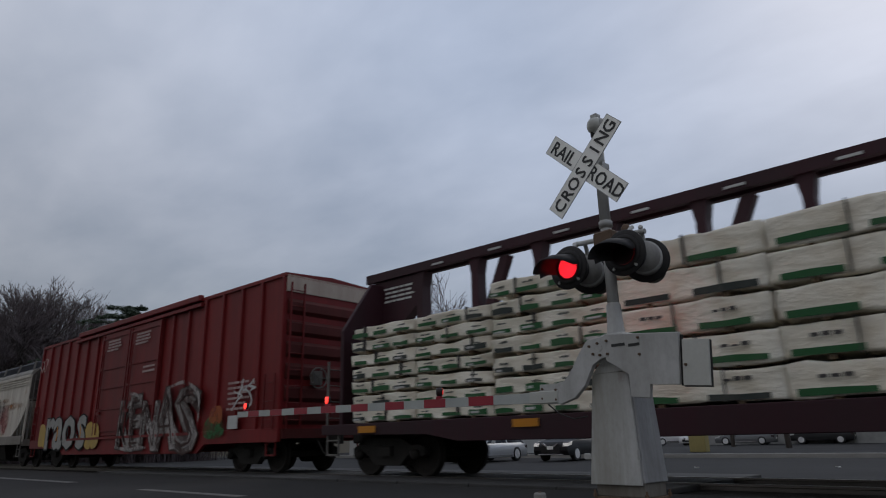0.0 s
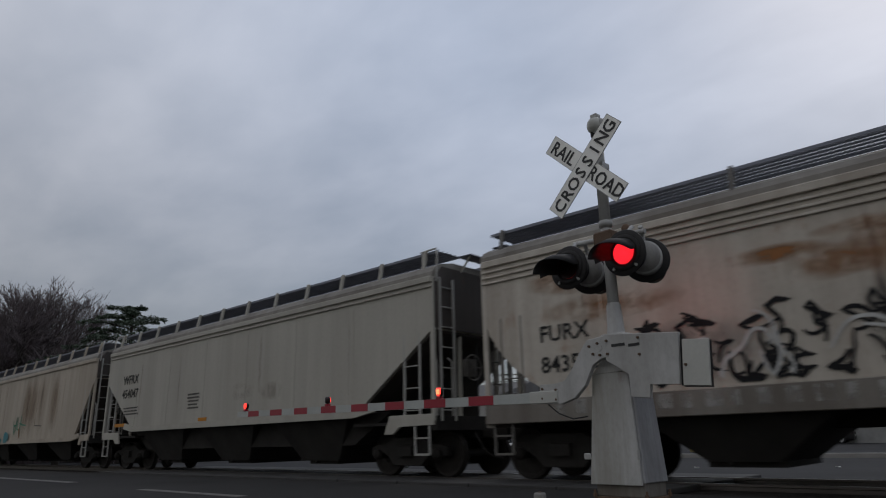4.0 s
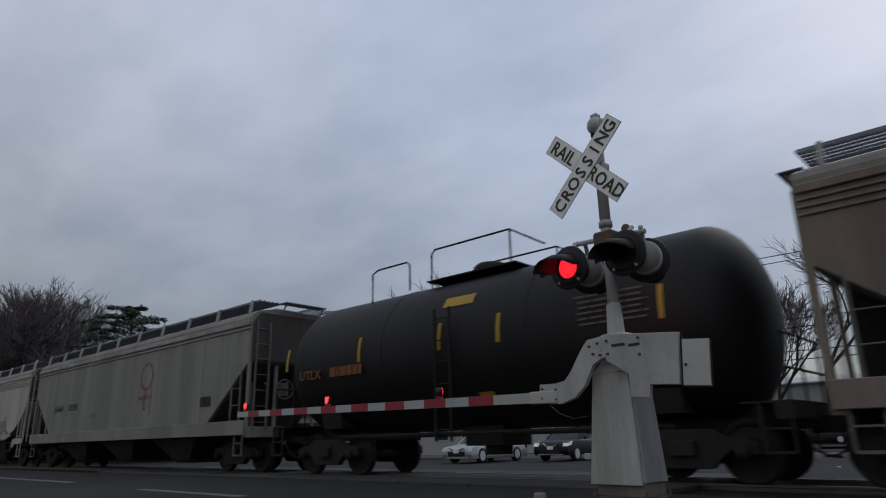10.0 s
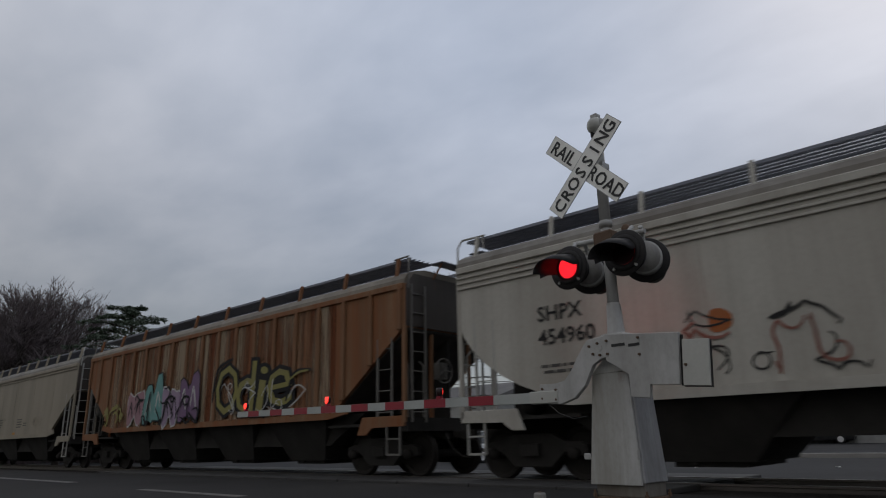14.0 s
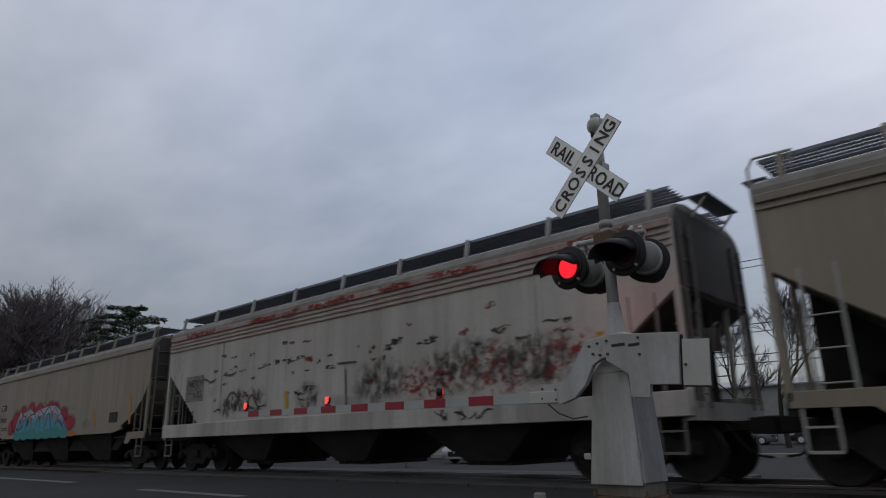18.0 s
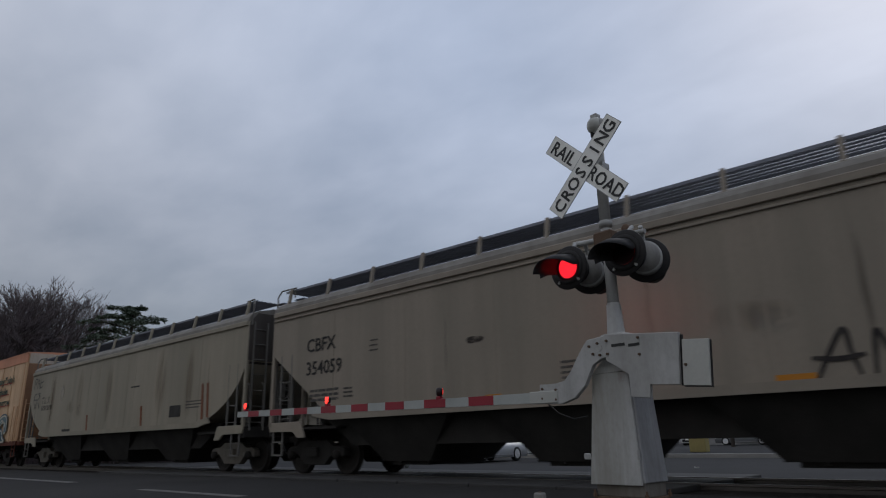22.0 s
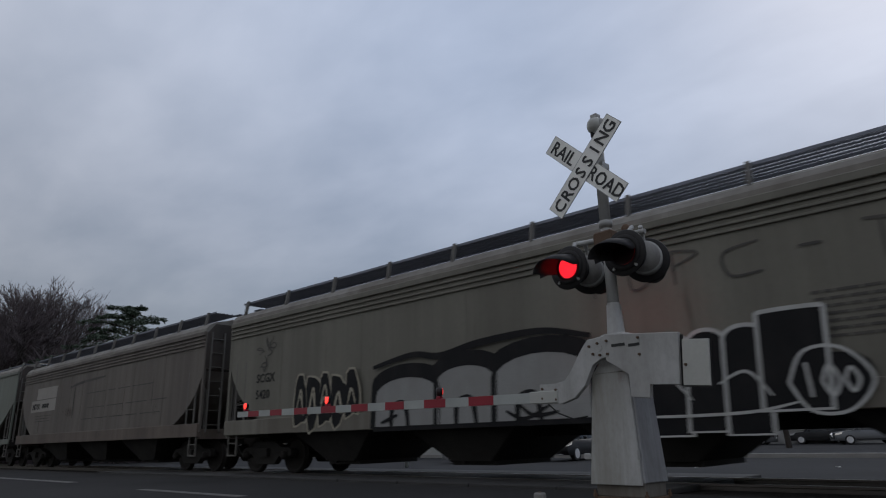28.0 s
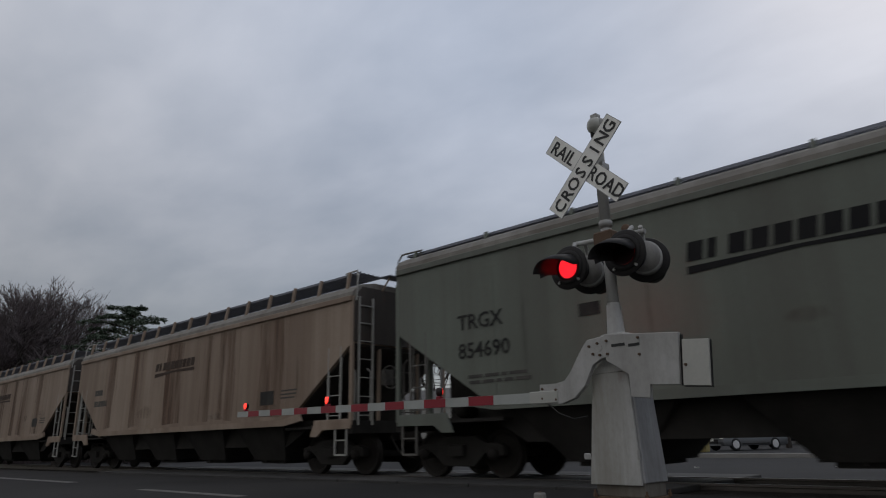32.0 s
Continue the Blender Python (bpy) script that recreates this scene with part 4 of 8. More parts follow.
        for w, h, tiers, top in ((2.05, 0.31, 7, 3.3), (2.05, 0.31, 7, 3.3), (2.65, 0.365, 7, 3.7), (2.44, 0.53, 5, 3.78), (2.44, 0.53, 5, 3.78), (2.44, 0.53, 5, 3.78), (2.44, 0.53, 5, 3.78), (2.2, 0.53, 5, 3.78)):
            for r in range(tiers):
                bundle(x + 0.02 * math.sin(k * 2.1), 1.11 + r * h, w - 0.03, h, side, k, h < 0.4); k += 1
            x += w
    return car


def boxcar(rear, front):
    red = weathered("oxide_red_boxcar_paint", (0.225, 0.015, 0.016), (0.09, 0.011, 0.011), 0.45, 0.3, 0.0, 0.55, 2)
    red2 = weathered("oxide_red_door_paint", (0.2, 0.014, 0.015), (0.085, 0.01, 0.01), 0.45, 0.3, 0.0, 0.55, 12)
    # darker copy of red that paints in the shadow on the car ends
    red_shaded = weathered("shaded_oxide_end_paint", (0.13, 0.016, 0.014), (0.05, 0.012, 0.01), 0.5, 0.4, 0.0, 0.7, 4)
    pale = weathered("pale_end_panel", (0.55, 0.47, 0.4), (0.3, 0.2, 0.15), 0.3, 0.2, 0, 0.6, 3)
    car, L, x0 = new_car(rear, front, "boxcar", "oxide red boxcar with ribbed sides and graffiti", "freight car")
    top = 5.16
    bm = bmesh.new(); bx(bm, -L / 2, L / 2, -1.5, 1.5, 0.95, top - 0.02)
    part("body", bm, red, car)
    bm = bmesh.new(); prism_x(bm, [(-1.56, top - 0.1), (-1.56, top), (0, top + 0.09), (1.56, top), (1.56, top - 0.1)], -L / 2 - 0.03, L / 2 + 0.03)
    part("roof", bm, red, car)
    for s in (-1, 1):
        bm = bmesh.new(); prism_y(bm, [(-L / 2, 1.12), (-L / 2, 0.78), (-L / 2 + 3.6, 0.78), (-L / 2 + 4.0, 0.52), (L / 2 - 4.0, 0.52), (L / 2 - 3.6, 0.78), (L / 2, 0.78), (L / 2, 1.12)], -0.05, 0.05); bev(bm, 0.01)
        part("side_sill", bm, red, car, "", pose(0, s * 1.53, 0))
        n = 19
        for k in range(n):
            x = -L / 2 + 0.06 + (L - 0.12) * k / (n - 1)
            if abs(x) < 2.5:
                continue
            put("side_post", kept(("box_post",), lambda bm: (bx(bm, -0.06, 0.06, -0.05, 0.05, 1.1, top - 0.1), bev(bm, 0.02))), red, car, "", pose(x, s * 1.53, 0))
        for k in range(2):
            xd = -2.42 + 2.44 * k
            d = bmesh.new(); bx(d, xd, xd + 2.38, -0.05, 0.03, 1.16, 4.85)
            ob = part("door", d, red2, car, "ribbed sliding door", pose(0, s * 1.55, 0) if s < 0 else pose(0, s * 1.55, 0, 0, 0, 180))
            for z in (1.3, 2.05, 2.8, 3.5, 4.65):
                d = bmesh.new(); bx(d, xd + 0.1, xd + 2.28, -0.085, -0.048, z, z + 0.07)
                part("door_rib", d, red2, ob)
            for xx in (xd + 0.02, xd + 2.28):
                d = bmesh.new(); bx(d, xx, xx + 0.08, -0.095, -0.048, 1.18, 4.83)
                part("door_stile", d, red2, ob)
            rod = bmesh.new(); tube(rod, [(xd + 0.4, -0.13, 1.2), (xd + 0.4, -0.13, 4.2)], 0.02, 6); bx(rod, xd + 0.3, xd + 0.55, -0.15, -0.09, 1.9, 2.0)
            part("lock_bar", rod, red2, ob)
        bm = bmesh.new(); bx(bm, -5.2, 5.0, -0.09, 0.02, 4.88, 4.98)
        part("door_track", bm, red, car, "", pose(0, s * 1.56, 0))
        bm = bmesh.new(); bx(bm, -4.8, 5.0, -0.06, 0.02, 1.04, 1.12)
        part("door_track", bm, red, car, "", pose(0, s * 1.6, 0))
    for e in (-1, 1):
        turn = 0 if e > 0 else 180
        for k in range(6):
            bm = bmesh.new(); prism_y(bm, [(0, 1.2 + 0.57 * k), (0.09, 1.3 + 0.57 * k), (0.09, 1.52 + 0.57 * k), (0, 1.62 + 0.57 * k)], -1.44, 1.44)
            part("end_corrugation", bm, red_shaded, car, "", pose(e * L / 2, 0, 0, 0, 0, turn))
        bm = bmesh.new(); bx(bm, 0, 0.03, -1.5, 1.5, 4.66, 5.12)
        part("end_panel", bm, pale, car, "pale panel on the boxcar end", pose(e * L / 2, 0, 0, 0, 0, turn))
        bm = bmesh.new(); bx(bm, -0.1, 0.1, -1.5, 1.5, 0.86, 1.1)
        part("end_sill", bm, red_shaded, car, "", pose(e * L / 2, 0, 0, 0, 0, turn))
        put("end_ladder", kept(("ladder", 0.42, 1.1, 4.9), ladder_mesh(0.42, 1.1, 4.9)), red2, car, "", pose(e * (L / 2 + 0.12), -1.2 * e, 0, 0, 0, 90))
        for s in (-1, 1):
            put("side_ladder", kept(("ladder", 0.45, 1.1, 2.5), ladder_mesh(0.45, 1.1, 2.5)), red2, car, "", pose(e * (L / 2 - 0.4), s * 1.62, 0))
            put("sill_step", kept(("stirrup",), stirrup_mesh), red2, car, "", pose(e * (L / 2 - 0.35), s * 1.52, 0))
    put("brake_wheel", kept(("brake_wheel",), brake_wheel_mesh), LADDER_D, car, "", pose(L / 2 + 0.2, -0.5, 2.4))
    running_gear(car, L, x0, 2.0)
    for s in (-1, 1):
        bm = bmesh.new(); bx(bm, -4.9, 4.9, -0.1, 0.06, 5.06, 5.25); bev(bm, 0.02)
        part("door_header", bm, red, car, "", pose(0, s * 1.58, 0, 0, 0, 0 if s < 0 else 180))
    y = -1.645
    # stencilled notices and graffiti
    WASH = spray("pink_white_stencil", (0.5, 0.36, 0.34), 0.6, 0.3)
    bars(car, -1.9, 4.5, 1.2, 4, WASH, 5, 0.065, 0.045, y)
    bars(car, 0.5, 4.5, 1.15, 4, WASH, 6, 0.065, 0.045, y)
    bars(car, 1.3, 3.3, 0.9, 2, WASH, 7, 0.07, 0.08, y)
    bars(car, 6.9, 2.35, 1.1, 6, WASH, 8, 0.06, 0.08, y)
    scrawl(car, WASH, -L / 2 + 0.15, 4.0, 0.85, 0.8, 5, 0.022, 15, y=y)
    SILG, YEL = spray("silver_graffiti", (0.36, 0.355, 0.335), 0.5, 0.5), spray("yellow_graffiti", (0.55, 0.37, 0.1), 0.6, 0.45)
    for i, (ch, xc) in enumerate((("r", -6.85), ("a", -5.85), ("o", -4.7), ("s", -3.42))):
        lettering(ch, 2.4, BLK, car, xc, y - 0.001 * i, 0.8, "graffiti", 0.12, 1.0, align="CENTER", label="dark outline of a graffiti letter")
        lettering(ch, 2.4, SILG, car, xc, y - 0.009 - 0.001 * i, 0.8, "graffiti", 0.06, 1.0, align="CENTER", label="silver graffiti letter")
        bm = bmesh.new(); ribbon(bm, [(xc - 0.12, 1.6), (xc - 0.02, 1.3), (xc - 0.1, 1.05)], 0.05, y - 0.015)
        part("graffiti", bm, ORANGE if ch in "sa" else BLK, car, "shadow stroke of a graffiti letter")
    for i, (px_, pz_, pw, ph) in enumerate(((-8.1, 0.85, 0.8, 0.9), (-7.6, 0.8, 0.7, 0.6), (-3.1, 0.72, 0.75, 0.95), (-2.45, 0.72, 0.7, 0.9))):
        patch(car, px_, pz_, pw, ph, YEL, 4 + i, y + 0.004 - 0.001 * i)
    GW, DS = stain("grey_white_graffiti", (0.46, 0.42, 0.4), 0.8, 3, (2.6, 2.6, 1.6), 0.4, 0.6), spray("dark_graffiti_shadow", (0.05, 0.02, 0.018), 0.6, 0.3)
    for i, (ch, x0_, x1_, z0_, z1_, tl) in enumerate((("K", -0.15, 0.8, 0.8, 2.2, -4), ("E", 0.85, 1.55, 0.75, 2.3, 3), ("N", 1.65, 2.7, 0.75, 2.1, -3), ("A", 2.75, 4.0, 0.72, 2.4, 2), ("S", 3.95, 5.2, 0.7, 2.42, -5))):
        fat_letter(car, ch, x0_, x1_, z0_, z1_, ((GW, 0.0, y - 0.010 - 0.002 * i), (DS, 0.065, y + 0.002 - 0.001 * i), (GW, 0.045, y - 0.004 - 0.001 * i), (DS, -0.03, y - 0.024)), tl)
    strokes(car, [[(-0.3, 2.3), (0.6, 2.5), (1.4, 2.35)], [(3.4, 2.5), (4.4, 2.6), (5.3, 2.2), (5.4, 1.4)], [(-0.2, 0.75), (1.0, 0.66), (2.2, 0.74)], [(2.0, 1.2), (2.6, 1.5), (3.0, 1.1)]], GW, 0.06, y - 0.027)
    strokes(car, [[(0.2, 1.9), (0.3, 1.2)], [(1.0, 2.0), (1.1, 0.95)], [(3.2, 1.7), (3.4, 1.0)], [(4.4, 1.8), (4.6, 1.5), (4.9, 1.1)]], DS, 0.05, y - 0.03)
    patch(car, 6.0, 1.3, 0.7, 0.5, stain("orange_graffiti_dab", (0.4, 0.12, 0.05), 0.8, 14, (2.5, 2.5, 3), 0.36, 0.55), 19, y + 0.003)
    scrawl(car, WHT, 7.2, 1.6, 1.0, 0.9, 5, 0.03, 77, y=y)
    patch(car, 5.7, 0.9, 1.1, 0.6, stain("green_graffiti", (0.05, 0.15, 0.06), 0.85, 22, (2.5, 2.5, 3), 0.36, 0.55), 9, y + 0.004)
    bm = bmesh.new(); bx(bm, 7.0, 7.5, y, y + 0.01, 1.15, 1.5)
    part("placard", bm, WHT, car, "white placard with small print")
    return car


def tank_car(rear, front):
    black = weathered("black_tank_paint", (0.008, 0.008, 0.009), (0.022, 0.02, 0.019), 0.35, 0.4, 0, 0.6, 5)
    car, L, x0 = new_car(rear, front, "tank_car", "black tank car with orange stencils and a top platform", "freight car")
    bm = bmesh.new()
    r, zc = 1.64, 2.56
    prof = [(0, -L / 2)] + [(r * math.sin(a), -L / 2 + 0.85 * (1 - math.cos(a))) for a in (0.25, 0.5, 0.75, 1.0, 1.25, 1.45, 1.5708)]
    prof += [(q, -s) for q, s in prof[::-1]]
    lathe(bm, prof, "x", 48, (0, 0, zc))
    part("tank", bm, black, car, "", None, True)
    for x in (-L / 6, L / 6):
        bm = bmesh.new(); lathe(bm, [(r + 0.004, x - 0.03), (r + 0.012, x), (r + 0.004, x + 0.03)], "x", 48, (0, 0, zc))
        part("weld_band", bm, black, car, "", None, True)
    for e in (-1, 1):
        turn = 0 if e > 0 else 180
        bm = bmesh.new(); bx(bm, -2.9, 0.6, -0.32, 0.32, 0.76, 1.12); bx(bm, 0.35, 0.6, -1.45, 1.45, 0.9, 1.14)
        part("stub_sill", bm, GRIME, car, "", pose(e * (L / 2 - 0.2), 0, 0, 0, 0, turn))
        bm = bmesh.new(); prism_x(bm, [(-1.3, 1.9), (-1.1, 1.05), (1.1, 1.05), (1.3, 1.9), (0.9, 1.5), (0, 1.12), (-0.9, 1.5)], -0.35, 0.35)
        part("saddle", bm, GRIME, car, "", pose(e * (L / 2 - 1.6), 0, 0))
        bm = bmesh.new()
        for y in (-1.4, -0.5, 0.5, 1.4):
            tube(bm, [(0.55, y, 1.1), (0.55, y, 2.1)], 0.02, 6)
        tube(bm, [(0.55, -1.4, 2.1), (0.55, 1.4, 2.1)], 0.02, 6)
        tube(bm, [(0.55, -1.4, 1.6), (0.55, 1.4, 1.6)], 0.02, 6)
        bx(bm, -0.1, 0.6, -1.45, 1.45, 1.12, 1.15)
        part("end_handrail", bm, GRIME, car, "", pose(e * (L / 2 - 0.2), 0, 0, 0, 0, turn))
        for s in (-1, 1):
            put("sill_step", kept(("stirrup",), stirrup_mesh), GRIME, car, "", pose(e * (L / 2 + 0.15), s * 1.45, 0))
    # platform, dome and railings
    bm = bmesh.new(); bx(bm, -1.3, 1.2, -0.75, 0.75, 4.21, 4.24)
    part("platform", bm, GRIME, car)
    bm = bmesh.new(); lathe(bm, [(0.4, 4.05), (0.4, 4.45), (0.32, 4.52), (0, 4.54)], "z", 18)
    part("dome", bm, GRIME, car, "", None, True)
    for y in (-1.0, 1.0):
        bm = bmesh.new()
        tube(bm, [(-1.0, y * 0.9, 4.2), (-1.0, y * 0.9, 4.78), (-0.9, y * 0.9, 4.88), (1.2, y * 0.9, 4.88), (2.0, y * 0.85, 4.4)], 0.022, 6)
        tube(bm, [(1.2, y * 0.9, 4.2), (1.2, y * 0.9, 4.88)], 0.022, 6)
        part("railing", bm, GRIME, car, "black pipe railing")
    bm = bmesh.new(); tube(bm, [(-3.1, -0.8, 4.0), (-3.1, -0.8, 4.72), (-2.9, -0.8, 4.8), (-1.9, -0.8, 4.8), (-1.8, -0.8, 4.72), (-1.8, -0.8, 4.1)], 0.022, 6)
    part("railing", bm, GRIME, car, "black pipe railing")
    put("side_ladder", kept(("ladder", 0.4, 0.7, 3.3), ladder_mesh(0.4, 0.7, 3.3)), black, car, "", pose(0, -1.72, 0))
    bm = bmesh.new(); bx(bm, -0.5, 0.5, -0.5, 0.5, 0.6, 1.05); lathe(bm, [(0.3, 0.42), (0.3, 0.62), (0.2, 0.62)], "z", 14); bev(bm, 0.01)
    part("bottom_outlet", bm, GRIME, car)
    for yy in (-0.9, 0.9):
        bm = bmesh.new(); tube(bm, [(-L / 2 + 1.5, yy, 0.85), (L / 2 - 1.5, yy, 0.85)], 0.05, 6)
        part("brake_pipe", bm, GRIME, car)
    running_gear(car, L, x0, 1.35, sill=False)
    TORG = spray("orange_tank_stencil", (0.26, 0.1, 0.03), 0.5, 0.2)

    def wrapped(x0_, w, a0, a1, mat, name="reflector", label="orange stripe on the tank"):
        bm = bmesh.new()
        prev = None
        for i in range(7):
            a = a0 + (a1 - a0) * i / 6
            row = [bm.verts.new((x, -(r + 0.012) * math.cos(a), zc + (r + 0.012) * math.sin(a))) for x in (x0_, x0_ + w)]
            if prev:
                bm.faces.new((prev[0], prev[1], row[1], row[0]))
            prev = row
        part(name, bm, mat, car, label)

    for x in (-5.4, -2.65, -0.2, 1.3, 4.5):
        wrapped(x, 0.085, -0.06, 0.28, YELLOW)
    wrapped(-0.2, 0.8, 0.5, 0.66, YELLOW, "placard", "yellow notice plate on the tank")
    wrapped(0.6, 0.35, -0.75, -0.62, YELLOW, "placard", "yellow notice plate on the tank")
    lettering("UTLX", 0.3, TORG, car, -4.8, -r - 0.02, 2.2, bold=0.006, stretch=1.1)
    bars(car, -3.7, 2.2, 1.2, 1, TORG, 6, 0.22, 0.1, -r - 0.02)
    bars(car, 3.0, 3.0, 1.35, 6, spray("dull_pale_stencil", (0.14, 0.13, 0.11)), 3, 0.035, 0.06, -r - 0.02)
    return car


def reefer(rear, front):
    tan = weathered("peach_reefer_paint", (0.86, 0.6, 0.37), (0.5, 0.26, 0.13), 0.5, 0.35, 0.15, 0.55, 8, (0.33, 0.13, 0.05))
    band = weathered("salmon_roof_band", (0.74, 0.32, 0.19), (0.5, 0.24, 0.14), 0.4, 0.25, 0, 0.6, 9)
    doorm = weathered("cream_door_paint", (0.86, 0.66, 0.43), (0.42, 0.22, 0.11), 0.45, 0.25, 0.2, 0.6, 10, (0.33, 0.13, 0.05))
    darkred = weathered("red_brown_sill", (0.16, 0.045, 0.028), (0.07, 0.03, 0.02), 0.4, 0.3, 0, 0.7, 11)
    # darker than tan, for weathering and for the dimmer light on the ends
    darkend = weathered("brown_shaded_reefer_end", (0.4, 0.22, 0.12), (0.16, 0.08, 0.05), 0.6, 0.5, 0.2, 0.7, 14)
    pale = weathered("white_reefer_end", (0.62, 0.56, 0.48), (0.4, 0.27, 0.17), 0.35, 0.25, 0, 0.6, 13)
    car, L, x0 = new_car(rear, front, "refrigerator_car", "peach refrigerator car with slogan and blue graffiti", "freight car")
    top = 5.16
    bm = bmesh.new(); bx(bm, -L / 2, L / 2, -1.55, 1.55, 1.12, top); bev(bm, 0.03)
    part("body", bm, tan, car)
    bm = bmesh.new(); prism_x(bm, [(-1.6, top - 0.05), (-1.6, top + 0.02), (0, top + 0.1), (1.6, top + 0.02), (1.6, top - 0.05)], -L / 2 - 0.02, L / 2 + 0.02)
    part("roof", bm, band, car)
    for s in (-1, 1):
        bm = bmesh.new(); bx(bm, -L / 2, L / 2, -0.015, 0.015, 4.72, top - 0.05)
        part("roof_band", bm, band, car, "salmon band under the roof", pose(0, s * 1.565, 0))
        bm = bmesh.new(); prism_y(bm, [(-L / 2, 1.14), (-L / 2, 0.95), (-6.3, 0.95), (-5.6, 0.72), (5.6, 0.72), (6.3, 0.95), (L / 2, 0.95), (L / 2, 1.14)], -0.04, 0.04); bev(bm, 0.008)
        part("side_sill", bm, darkred, car, "", pose(0, s * 1.53, 0))
        for k in range(15):
            x = -L / 2 + 0.3 + (L - 0.6) * k / 14
            if -2.2 < x < 1.8:
                continue
            put("panel_seam", kept(("panel_seam",), lambda bm: bx(bm, -0.02, 0.02, -0.012, 0.012, 1.16, 4.7)), tan, car, "", pose(x, s * 1.56, 0))
    d = bmesh.new(); bx(d, -2.05, 1.85, -0.12, 0.02, 1.2, 4.72)
    door = part("door", d, doorm, car, "cream plug door with lock bars", pose(0, -1.57, 0))
    for x in (-2.05, -1.15, 0.75, 1.77):
        d = bmesh.new(); bx(d, x, x + 0.08, -0.16, -0.118, 1.18, 4.74)
        part("door_post", d, doorm, door)
    for z in (1.24, 1.95, 2.45, 3.3, 4.6):
        d = bmesh.new(); bx(d, -2.05, 1.85, -0.15, -0.118, z, z + 0.06)
        part("door_rail", d, doorm, door)
    for x in (-0.5, 0.4):
        bm = bmesh.new(); tube(bm, [(x, -0.2, 1.25), (x, -0.2, 4.65)], 0.025, 6); bx(bm, x - 0.08, x + 0.16, -0.24, -0.16, 1.9, 2.2)
        part("lock_bar", bm, doorm, door)
    bm = bmesh.new(); bx(bm, -2.4, 6.2, -0.1, 0.0, 4.76, 4.85)
    part("door_track", bm, darkred, car, "", pose(0, -1.57, 0))
    bm = bmesh.new(); bx(bm, -2.3, 4.4, -0.1, 0.0, 1.2, 1.27)
    part("door_track", bm, darkred, car, "", pose(0, -1.57, 0))
    for e in (-1, 1):
        turn = 0 if e > 0 else 180
        bm = bmesh.new(); bx(bm, 0, 0.03, -1.5, 1.5, 4.66, 5.14)
        part("end_panel", bm, pale, car, "pale panel on the car end", pose(e * L / 2, 0, 0, 0, 0, turn))
        bm = bmesh.new(); bx(bm, 0, 0.03, -1.5, 1.5, 1.15, 4.64)
        part("end_panel", bm, darkend, car, "brown weathered car end, darkened for its weaker light", pose(e * L / 2, 0, 0, 0, 0, turn))
        bm = bmesh.new(); bx(bm, -0.1, 0.35, -1.5, 1.5, 0.95, 1.12)
        part("end_sill", bm, darkred, car, "", pose(e * L / 2, 0, 0, 0, 0, turn))
        put("end_ladder", kept(("ladder", 0.42, 1.1, 3.0), ladder_mesh(0.42, 1.1, 3.0)), tan, car, "", pose(e * (L / 2 + 0.1), -1.2, 0, 0, 0, 90))
        for s in (-1, 1):
            put("side_ladder", kept(("ladder", 0.5, 1.1, 2.7), ladder_mesh(0.5, 1.1, 2.7)), tan, car, "", pose(e * (L / 2 - 0.55), s * 1.63, 0))
            put("sill_step", kept(("stirrup",), stirrup_mesh), darkred, car, "", pose(e * (L / 2 - 0.35), s * 1.52, 0))
    for y in (-1.2, 1.2):
        bm = bmesh.new()
        tube(bm, [(-6.0, y, 0.9), (-3.8, y, 0.55), (3.8, y, 0.55), (6.0, y, 0.9)], 0.025, 6)
        for k in range(9):
            tube(bm, [(-3.8 + 0.95 * k, y, 0.55), (-3.8 + 0.95 * k, y, 0.95)], 0.02, 5)
        part("truss_rod", bm, GRIME, car)
    bm = bmesh.new(); tube(bm, [(-2.0, -1.0, 0.7), (-0.5, -1.0, 0.7)], 0.22, 12)
    part("air_tank", bm, GRIME, car)
    running_gear(car, L, x0, 2.6)
    y = -1.592
    TXT = spray("dark_green_slogan", (0.05, 0.085, 0.06), 0.6, 0.25)
    for i, (t, dx) in enumerate((("Protecting Today's", 0.0), ("Perishables", 1.0), ("For Tomorrow", 0.55))):
        lettering(t, 0.47, TXT, car, 6.5 + dx * 0.7, y, 3.88 - 0.53 * i, "slogan", 0.012, 1.0, 1.0, 0.22, label="dark green painted slogan")
    RED = spray("red_logo_paint", (0.4, 0.05, 0.03), 0.6, 0.25)
    bars(car, 6.8, 3.84, 3.2, 1, RED, 13, 0.045, 0.1, y - 0.004)
    bars(car, 7.4, 3.31, 2.3, 1, RED, 14, 0.045, 0.1, y - 0.004)
    bars(car, 7.0, 2.78, 2.8, 1, RED, 15, 0.045, 0.1, y - 0.004)
    bm = bmesh.new(); prism_y(bm, [(-L / 2 + 1.75, 3.35), (-L / 2 + 2.2, 3.28), (-L / 2 + 2.75, 3.38), (-L / 2 + 2.8, 3.75), (-L / 2 + 3.1, 3.8), (-L / 2 + 3.15, 4.3), (-L / 2 + 2.2, 4.38), (-L / 2 + 1.75, 4.15), (-L / 2 + 1.6, 3.7)], y, y + 0.01)
    part("emblem", bm, RED, car, "plain red painted emblem")
    bars(car, -L / 2 + 1.2, 2.98, 2.3, 1, RED, 3, 0.22, 0.1, y)
    bars(car, -L / 2 + 1.5, 2.6, 1.2, 2, RED, 4, 0.14, 0.1, y)
    bars(car, -0.9, 3.9, 1.9, 1, RED, 9, 0.14, 0.1, -1.57 - 0.17)
    LB = spray("pale_blue_graffiti", (0.25, 0.42, 0.5), 0.5, 0.25)
    NV = spray("slate_blue_graffiti", (0.035, 0.085, 0.13), 0.5, 0.15)
